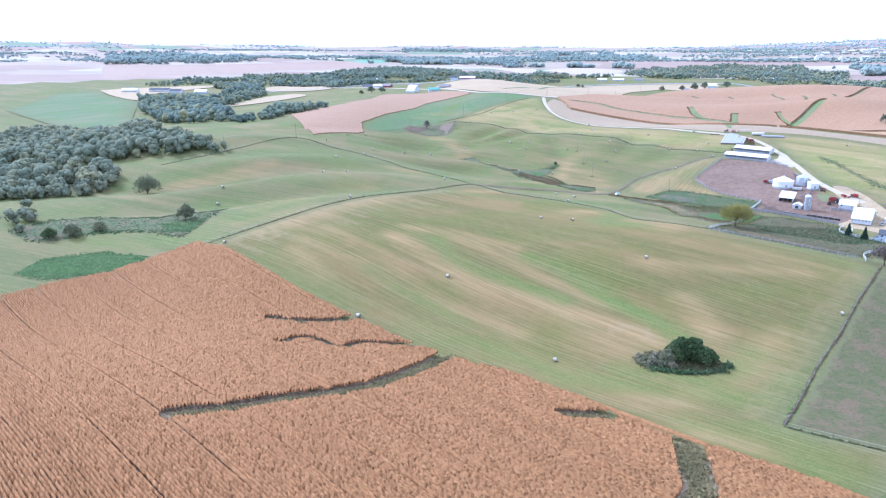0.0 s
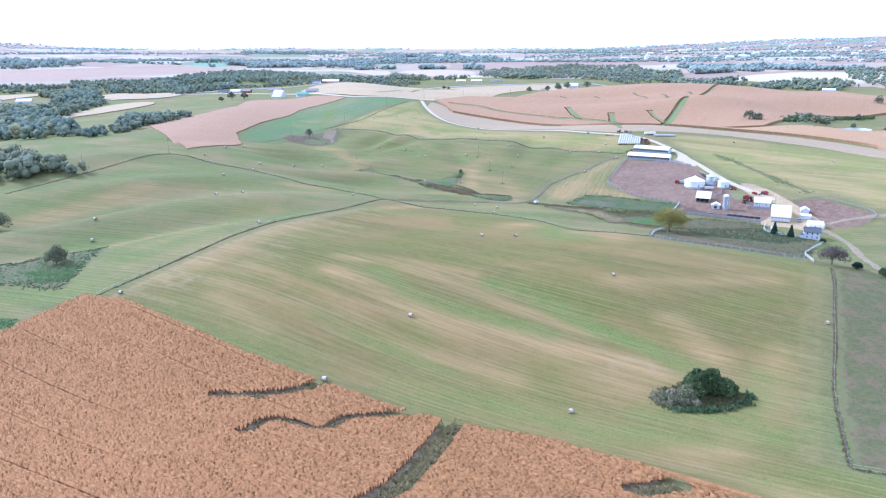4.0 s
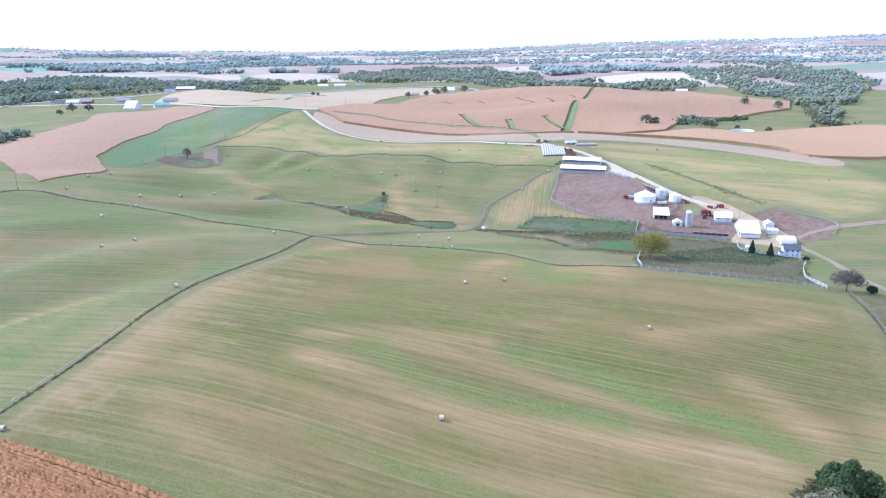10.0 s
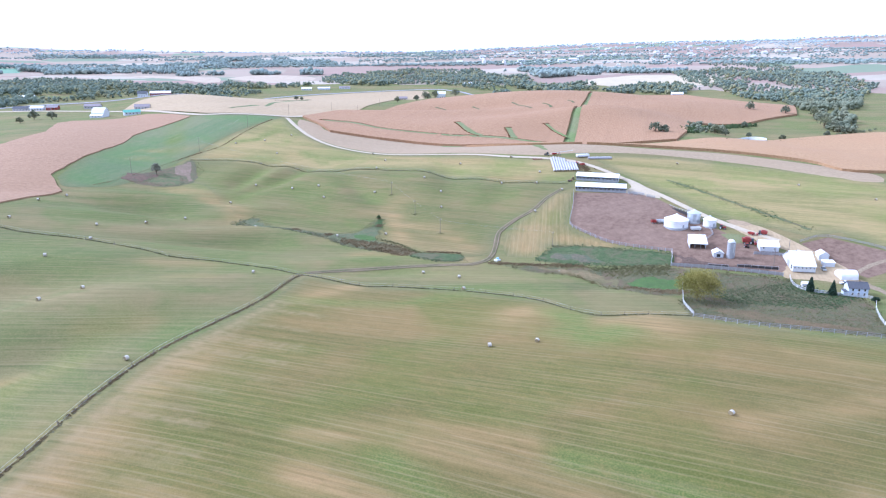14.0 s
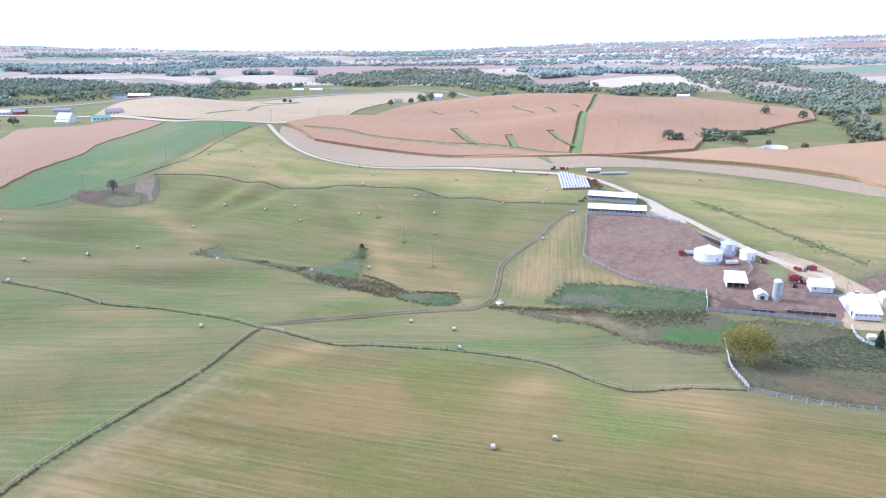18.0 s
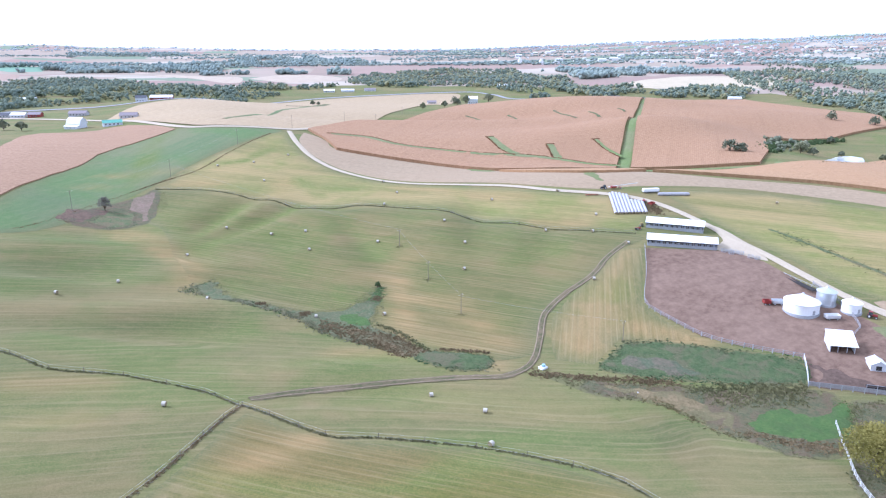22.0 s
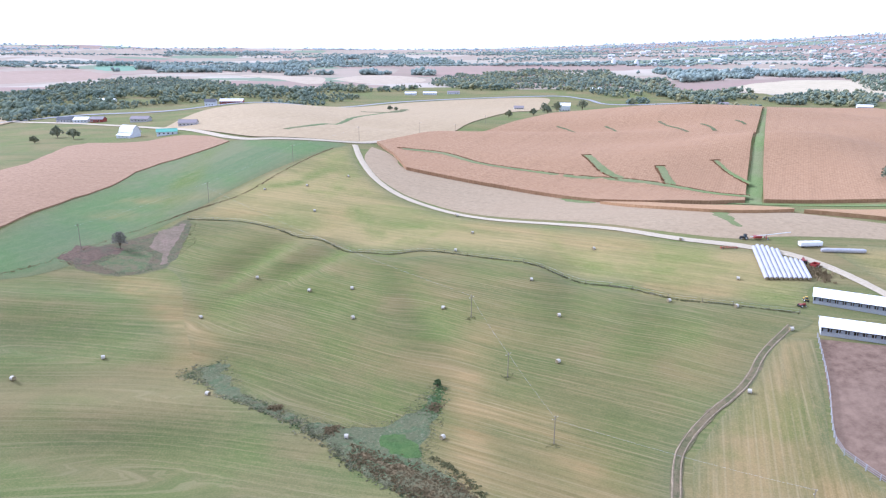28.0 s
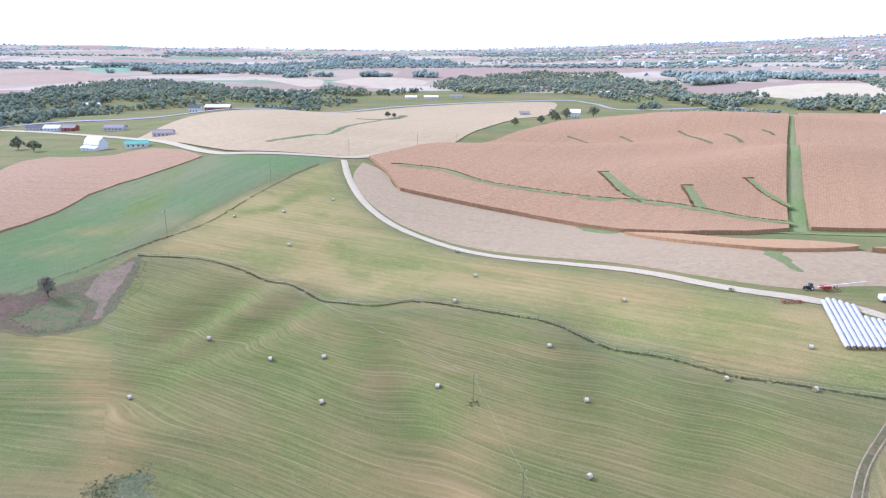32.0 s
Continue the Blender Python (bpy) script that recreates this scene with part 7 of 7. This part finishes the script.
def woods(name, poly, count, material, label, seed, lo=4.0, hi=7.5, per=6, clear=True, leaf=0):
    """A wood of many crowns: each a handful of uneven lobes."""
    g = np.random.default_rng(seed)
    xs, ys = [p[0] for p in poly], [p[1] for p in poly]
    x, y = g.uniform(min(xs), max(xs), count * 4), g.uniform(min(ys), max(ys), count * 4)
    k = inside(x, y, poly)
    x, y = x[k][:count], y[k][:count]
    if clear and min(ys) > 1100:
        k = np.ones(len(x), bool)
        for c in CLEARINGS:
            k &= ~inside(x, y, c)
        x, y = x[k], y[k]
    if min(ys) > 1000:
        k = value_noise(x / 70 + 40, y / 110 + 40, 77) > 0.27
        x, y = x[k], y[k]
    z = ground_z(x, y)
    n = len(x)
    r = g.uniform(lo, hi, n) * (0.65 + 0.7 * value_noise(x / 45 + 60, y / 45 + 60, 78))
    V, F = [], []
    for j in range(per):
        a = g.uniform(0, 6.283, n)
        q = r * g.uniform(0.15, 0.6, n) * (j > 0)
        c = np.stack([x + np.cos(a) * q, y + np.sin(a) * q, z + r * g.uniform(0.35, 1.45, n)], 1)
        s = r * g.uniform(0.34, 0.62, n) * (0.9 if leaf else 1.4 if per < 4 else 0.82)
        v = ICO_V[None] * g.uniform(0.62, 1.25, (n, 12, 1)) * s[:, None, None] + c[:, None]
        base = j * n * 12
        V.append(v.reshape(-1, 3))
        F.append((ICO_F[None] + (np.arange(n) * 12 + base)[:, None, None]).reshape(-1, 3))
    V, F = np.concatenate(V), np.concatenate(F)
    if leaf:
        m = n * leaf
        k = np.repeat(np.arange(n), leaf)
        d = g.normal(0, 1, (m, 3))
        d /= np.linalg.norm(d, axis=1)[:, None]
        c = np.stack([x[k], y[k], z[k] + r[k] * 0.95], 1) + d * (r[k] * g.uniform(0.62, 1.12, m))[:, None] * np.array((0.92, 0.92, 0.8))
        p = np.cross(d, g.normal(0, 1, (m, 3)))
        p /= np.linalg.norm(p, axis=1)[:, None]
        q = np.cross(p, d) + d * g.uniform(-0.6, 0.6, (m, 1))
        s = g.uniform(0.45, 1.0, m)[:, None] * (r.mean() * 0.19)
        t = np.stack([c - p * s, c - q * s * 0.8, c + p * s, c + q * s], 1).reshape(-1, 3)
        f = np.arange(m * 4).reshape(m, 4) + len(V)
        F = np.concatenate([F, f[:, (0, 1, 2)], f[:, (0, 2, 3)]])
        V = np.concatenate([V, t])
    return tagged(new(name, mesh_from(name, V, F, material)), label, "woods", kind="stuff")


WOOD_LEFT = ((-532, 732), (-475, 694), (-374, 589), (-322, 542), (-285, 520), (-244, 494), (-226, 488), (-216, 480), (-226, 471), (-256, 466), (-280, 459), (-300, 453), (-340, 460), (-480, 500), (-620, 640))
WOOD_LOW = ((-339, 455), (-305, 446), (-286, 432), (-262, 416), (-250, 396), (-252, 378), (-263, 367), (-290, 362), (-420, 380), (-430, 440))
WOOD_SPUR = ((-433, 729), (-350, 618), (-298, 544), (-286, 552), (-252, 514), (-278, 509), (-316, 535), (-420, 680))
WOOD_MID = ((-604, 1046), (-558, 1067), (-536, 1098), (-491, 1037), (-520, 1180), (-600, 1300), (-547, 1384), (-470, 1200), (-421, 1105), (-426, 994), (-426, 928), (-410, 860), (-313, 716), (-297, 664), (-339, 660), (-430, 780), (-516, 895))
WOOD_STRIP = ((-303, 678), (-277, 715), (-289, 781), (-244, 760), (-215, 744), (-230, 718), (-246, 706), (-272, 643))
WOOD_BAND = ((-613, 1435), (-575, 1592), (-416, 1479), (-320, 1215), (-340, 1180), (-420, 1320), (-500, 1380))
WOOD_RIDGE = ((-340, 1170), (-285, 1205), (-267, 1478), (-178, 1534), (-120, 1588), (-60, 1400), (60, 1590), (-16, 1677), (133, 1698), (206, 1810), (194, 1807), (94, 1739), (13, 1931), (-14, 1739), (-147, 1862), (-354, 2157), (-509, 2074), (-518, 1624), (-665, 1680), (-719, 1514), (-806, 1436), (-757, 1332), (-696, 1324), (-668, 1398), (-589, 1477), (-437, 1465))
WOOD_VALLEY = ((202, 1860), (294, 1710), (404, 1741), (463, 1670), (499, 1547), (652, 1542), (819, 1545), (939, 1509), (948, 1406), (921, 1470), (775, 1500), (711, 1538), (650, 1600), (788, 1944), (811, 2387), (627, 2484), (435, 2397), (321, 2236))
WOOD_EAST = ((464, 1450), (430, 1300), (420, 1230), (560, 1280), (728, 1430), (860, 1360), (974, 1480), (930, 1600), (741, 1600), (607, 1590))
WOOD_FAR_EAST = ((1302, 2010), (1544, 2179), (1684, 2120), (1769, 1896), (1300, 1300), (904, 1020), (850, 1080), (871, 1201), (968, 1398), (1042, 1604))
WOOD_CREEK = ((-230, 280), (-236, 318), (-255, 330), (-300, 360), (-480, 330), (-430, 250), (-300, 230))
woods("woods_west", WOOD_LEFT, 700, M_WOODS_NEAR, "dense mixed woods in the western valley", 301, 3.2, 6.0, 8, leaf=55)
woods("woods_west", WOOD_LEFT, 260, M_WOODS_AUTUMN, "yellowing crowns among the western woods", 302, 3.0, 5.6, 8, leaf=55)
woods("woods_west", WOOD_LOW, 190, M_WOODS_NEAR, "dark woods at the foot of the hill", 321, 3.2, 6.0, 8, leaf=100)
woods("woods_west", WOOD_LOW, 90, M_WOODS_AUTUMN, "turning crowns at the foot of the hill", 322, 3.0, 5.6, 8, leaf=100)
woods("woods_west", WOOD_SPUR, 110, M_WOODS_NEAR, "spur of dark trees between two fields", 323, 3.2, 6.0, 8, leaf=90)
woods("woods_creek", WOOD_CREEK, 90, M_WOODS_NEAR, "trees along the creek", 303, 2.6, 5, 8, leaf=100)
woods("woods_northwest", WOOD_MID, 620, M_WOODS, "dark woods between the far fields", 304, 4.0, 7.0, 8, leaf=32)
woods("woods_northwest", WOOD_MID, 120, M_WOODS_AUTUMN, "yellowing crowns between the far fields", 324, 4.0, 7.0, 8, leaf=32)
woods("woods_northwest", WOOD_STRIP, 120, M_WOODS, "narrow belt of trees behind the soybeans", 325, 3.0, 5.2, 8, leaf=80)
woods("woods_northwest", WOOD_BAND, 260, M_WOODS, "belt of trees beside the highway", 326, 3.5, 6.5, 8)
woods("woods_ridge", WOOD_RIDGE, 3300, M_WOODS, "wide haze-blued green woods beyond the ridge", 305, 3.4, 6.0, 3, leaf=16)
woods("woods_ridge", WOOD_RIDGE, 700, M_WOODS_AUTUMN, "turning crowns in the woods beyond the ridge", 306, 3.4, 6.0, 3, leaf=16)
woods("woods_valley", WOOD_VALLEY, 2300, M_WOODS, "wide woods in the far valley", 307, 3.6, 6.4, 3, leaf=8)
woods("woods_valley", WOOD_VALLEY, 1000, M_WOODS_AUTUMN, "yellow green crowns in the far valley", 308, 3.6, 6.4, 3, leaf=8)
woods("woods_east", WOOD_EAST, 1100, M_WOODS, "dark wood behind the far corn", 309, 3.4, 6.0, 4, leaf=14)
woods("woods_east", WOOD_EAST, 420, M_WOODS_AUTUMN, "yellow green crowns behind the far corn", 310, 3.4, 6.0, 4, leaf=14)
woods("woods_far_east", WOOD_FAR_EAST, 2300, M_WOODS, "dark hillside woods in the east", 311, 3.8, 6.6, 3, leaf=8)
woods("woods_far_east", WOOD_FAR_EAST, 520, M_WOODS_AUTUMN, "turning crowns on the eastern hillside", 312, 3.8, 6.6, 3, leaf=8)

woods("pasture_wood", ((869, 1120), (949, 1140), (948, 1033), (811, 925), (700, 914), (760, 990)), 260, M_WOODS_NEAR, "dark trees along the edge of the eastern pasture", 330, 3.4, 6.4, 6, leaf=40)
woods("pasture_wood", ((691, 890), (724, 867), (640, 780), (600, 748), (576, 754), (616, 810)), 60, M_WOODS_NEAR, "clump of dark trees in the eastern pasture", 331, 3.0, 5.6, 7, leaf=70)
woods("pasture_wood", ((444, 827), (492, 822), (470, 790), (430, 765), (393, 749), (410, 785)), 34, M_WOODS_NEAR, "scattered low trees at the pasture's edge", 332, 1.8, 3.6, 7, leaf=80)

# ---- far patchwork: fields, hedgerows, woods and a town ----
drape("far_field", ((-801, 1122), (-773, 1198), (-690, 1100), (-600, 1031), (-503, 846), (-467, 790), (-459, 717), (-563, 776), (-720, 900)), M_ALFALFA, 0.6, "bright green hill field beyond the woods", step=25, curved=False)
for pts in (((-768, 1198), (-732, 1267), (-619, 1368), (-623, 1197), (-644, 1119), (-608, 1046), (-689, 1108)), ((-436, 925), (-430, 975), (-411, 1077), (-375, 1101), (-344, 1057), (-379, 989)), ((-499, 1260), (-494, 1394), (-352, 1244), (-346, 1154), (-448, 1177))):
    drape("far_field", pts, M_STUBBLE, 0.8, "pale tan field among the western woods", step=20)
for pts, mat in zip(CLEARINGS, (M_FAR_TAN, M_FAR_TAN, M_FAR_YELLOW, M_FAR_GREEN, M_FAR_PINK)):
    drape("far_field", pts, mat, 1.2, "far crop field in haze-paled autumn colours", step=50, rim=0.1)

B_WEST = ((-672, 2701), (-505, 2611), (-286, 2554), (-232, 2475), (-370, 2743), (-497, 2827), (-594, 2912), (-706, 2842))
B_STRIP = ((-114, 2512), (319, 2413), (306, 2336), (100, 2570), (-95, 2453))
B_GREAT = ((-185, 2996), (-32, 2964), (218, 3121), (535, 3161), (570, 3215), (369, 3649), (173, 3739), (21, 3726), (-30, 3571), (-184, 3002))
B_LINE = ((-888, 4793), (-547, 4082), (-292, 4072), (-179, 4630), (-209, 4648), (-513, 4721), (-879, 4825))
B_TOWN = ((928, 2230), (798, 1871), (1126, 2062), (1296, 2015), (1414, 2021), (1260, 2153), (1099, 2268), (874, 2315))
B_OLD = ((-1343, 2143), (-1222, 2228), (-1091, 2360), (-994, 2538), (-1046, 2627), (-1652, 3270), (-1812, 3150), (-1876, 3014))
B_NEAR = ((-450, 2836), (-212, 2586), (-44, 2574), (-49, 3151), (-363, 2848), (-500, 2749))
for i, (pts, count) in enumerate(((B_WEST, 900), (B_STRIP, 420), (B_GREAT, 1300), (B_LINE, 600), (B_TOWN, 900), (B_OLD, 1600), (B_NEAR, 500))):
    woods("far_wood", pts, count * 2, M_WOODS_FAR, "haze-tinted belt of far trees between fields", 400 + i, 5.5, 9.5, 1)


def scattered_woods(near, far, count, material, label, seed, cover):
    """Belts and groves over the far hills, thicker towards the east."""
    g = np.random.default_rng(seed)
    d = near * (far / near) ** g.random(count)
    b = g.uniform(-58, 58, count)
    x, y = d * np.sin(np.radians(b)), 500 + d * np.cos(np.radians(b))
    belt = 0.62 * value_noise(x / 420 + 50, y / 130 + 50, seed) + 0.38 * value_noise(x / 110 + 90, y / 60 + 90, seed + 1)
    keep = belt > np.interp(b, (-50, -10, 12, 25, 50), (cover, cover + 0.03, cover - 0.03, cover - 0.13, cover - 0.20))
    for c in CLEARINGS:
        keep &= ~inside(x, y, c)
    keep &= ~(inside(x, y, TOWN) & (g.random(count) < 0.45))
    x, y, d = x[keep], y[keep], d[keep]
    n = len(x)
    r = g.uniform(2.6, 5.4, n) * np.clip(d / 4200, 1, 1.6)
    c = np.stack([x, y, ground_z(x, y) + r * g.uniform(0.5, 1.5, n)], 1)
    V = ICO_V[None] * g.uniform(0.7, 1.2, (n, 12, 1)) * (r[:, None] * np.array((1.4, 1.4, 0.8)))[:, None] + c[:, None]
    F = (ICO_F[None] + (np.arange(n) * 12)[:, None, None]).reshape(-1, 3)
    me = mesh_from("far_woods", V.reshape(-1, 3), F, material)
    me.polygons.foreach_set("use_smooth", [True] * len(me.polygons))
    return tagged(new("far_woods", me), label, "woods", kind="stuff")


TOWN = ((1039, 3148), (1086, 2554), (1559, 2198), (2164, 2256), (3268, 3263), (2676, 4224), (1727, 4235))
scattered_woods(2350, 4200, 24000, M_WOODS_FAR, "haze-tinted belts and groves over the far farmland", 460, 0.57)
scattered_woods(4200, 8300, 23000, M_WOODS_LAST, "haze-paled woods on the last hills", 470, 0.55)
MESH_FAR_HOUSE = bpy.data.meshes.new("house_body")
bm = slab([(-5, -1), (5, -1), (5, 5), (0, 8), (-5, 5)], -8, 8)
bm.to_mesh(MESH_FAR_HOUSE)
bm.free()
MESH_FAR_HOUSE.materials.append(plain("pale_house_paint", (0.55, 0.56, 0.57), (0.75, 0.75, 0.75), 0.02, 0.7))
rnd = random.Random(12)
homes = np.random.default_rng(14).uniform((1000, 2150), (3200, 4300), (900, 2))
homes = homes[inside(homes[:, 0], homes[:, 1], TOWN)][:170]
for x, y in homes:
    k = rnd.choice((0.6, 0.7, 0.8, 1.0, 1.8))
    ob = new("town_house", MESH_FAR_HOUSE)
    ob.matrix_basis = pose(x, y, gz(x, y), 0, 0, rnd.uniform(-30, 30)) @ Matrix.Diagonal((k, k * 0.9, min(k, 1.4), 1))
    tagged(ob, "small pale building in a far town", "house", "town houses")
for x, y, h in ((980, 2700, 17), (1040, 2650, 14)):
    b = empty("grain_elevator", at(x, y), "tall pale grain elevator in the far town", "elevator")
    part("tower", box(bmesh.new(), -6, 6, -6, 6, -2, h, 0.4), M_WHITE, b)
    part("head_house", box(bmesh.new(), -3, 3, -3, 3, h, h + 6, 0.2), M_WHITE, b)

# pond in the eastern pasture
drape("pasture_pond", ((384, 696), (424, 730), (471, 762), (489, 756), (450, 719), (391, 681)), plain("pond_water", (0.62, 0.66, 0.68), (0.70, 0.73, 0.75), 0.05, 0.12, 0.0, 0.5, 0.02), 0.5, "pale still pond in the pasture", "pond", step=12)

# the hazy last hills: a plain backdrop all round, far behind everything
n = Nodes("glowing_far_haze", 1.0)
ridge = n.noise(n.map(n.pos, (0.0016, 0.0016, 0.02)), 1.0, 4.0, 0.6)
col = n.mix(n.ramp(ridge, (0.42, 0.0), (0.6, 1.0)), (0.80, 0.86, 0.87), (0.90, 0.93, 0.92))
# Emission makes the pale haze glow by itself, without sun or sky.
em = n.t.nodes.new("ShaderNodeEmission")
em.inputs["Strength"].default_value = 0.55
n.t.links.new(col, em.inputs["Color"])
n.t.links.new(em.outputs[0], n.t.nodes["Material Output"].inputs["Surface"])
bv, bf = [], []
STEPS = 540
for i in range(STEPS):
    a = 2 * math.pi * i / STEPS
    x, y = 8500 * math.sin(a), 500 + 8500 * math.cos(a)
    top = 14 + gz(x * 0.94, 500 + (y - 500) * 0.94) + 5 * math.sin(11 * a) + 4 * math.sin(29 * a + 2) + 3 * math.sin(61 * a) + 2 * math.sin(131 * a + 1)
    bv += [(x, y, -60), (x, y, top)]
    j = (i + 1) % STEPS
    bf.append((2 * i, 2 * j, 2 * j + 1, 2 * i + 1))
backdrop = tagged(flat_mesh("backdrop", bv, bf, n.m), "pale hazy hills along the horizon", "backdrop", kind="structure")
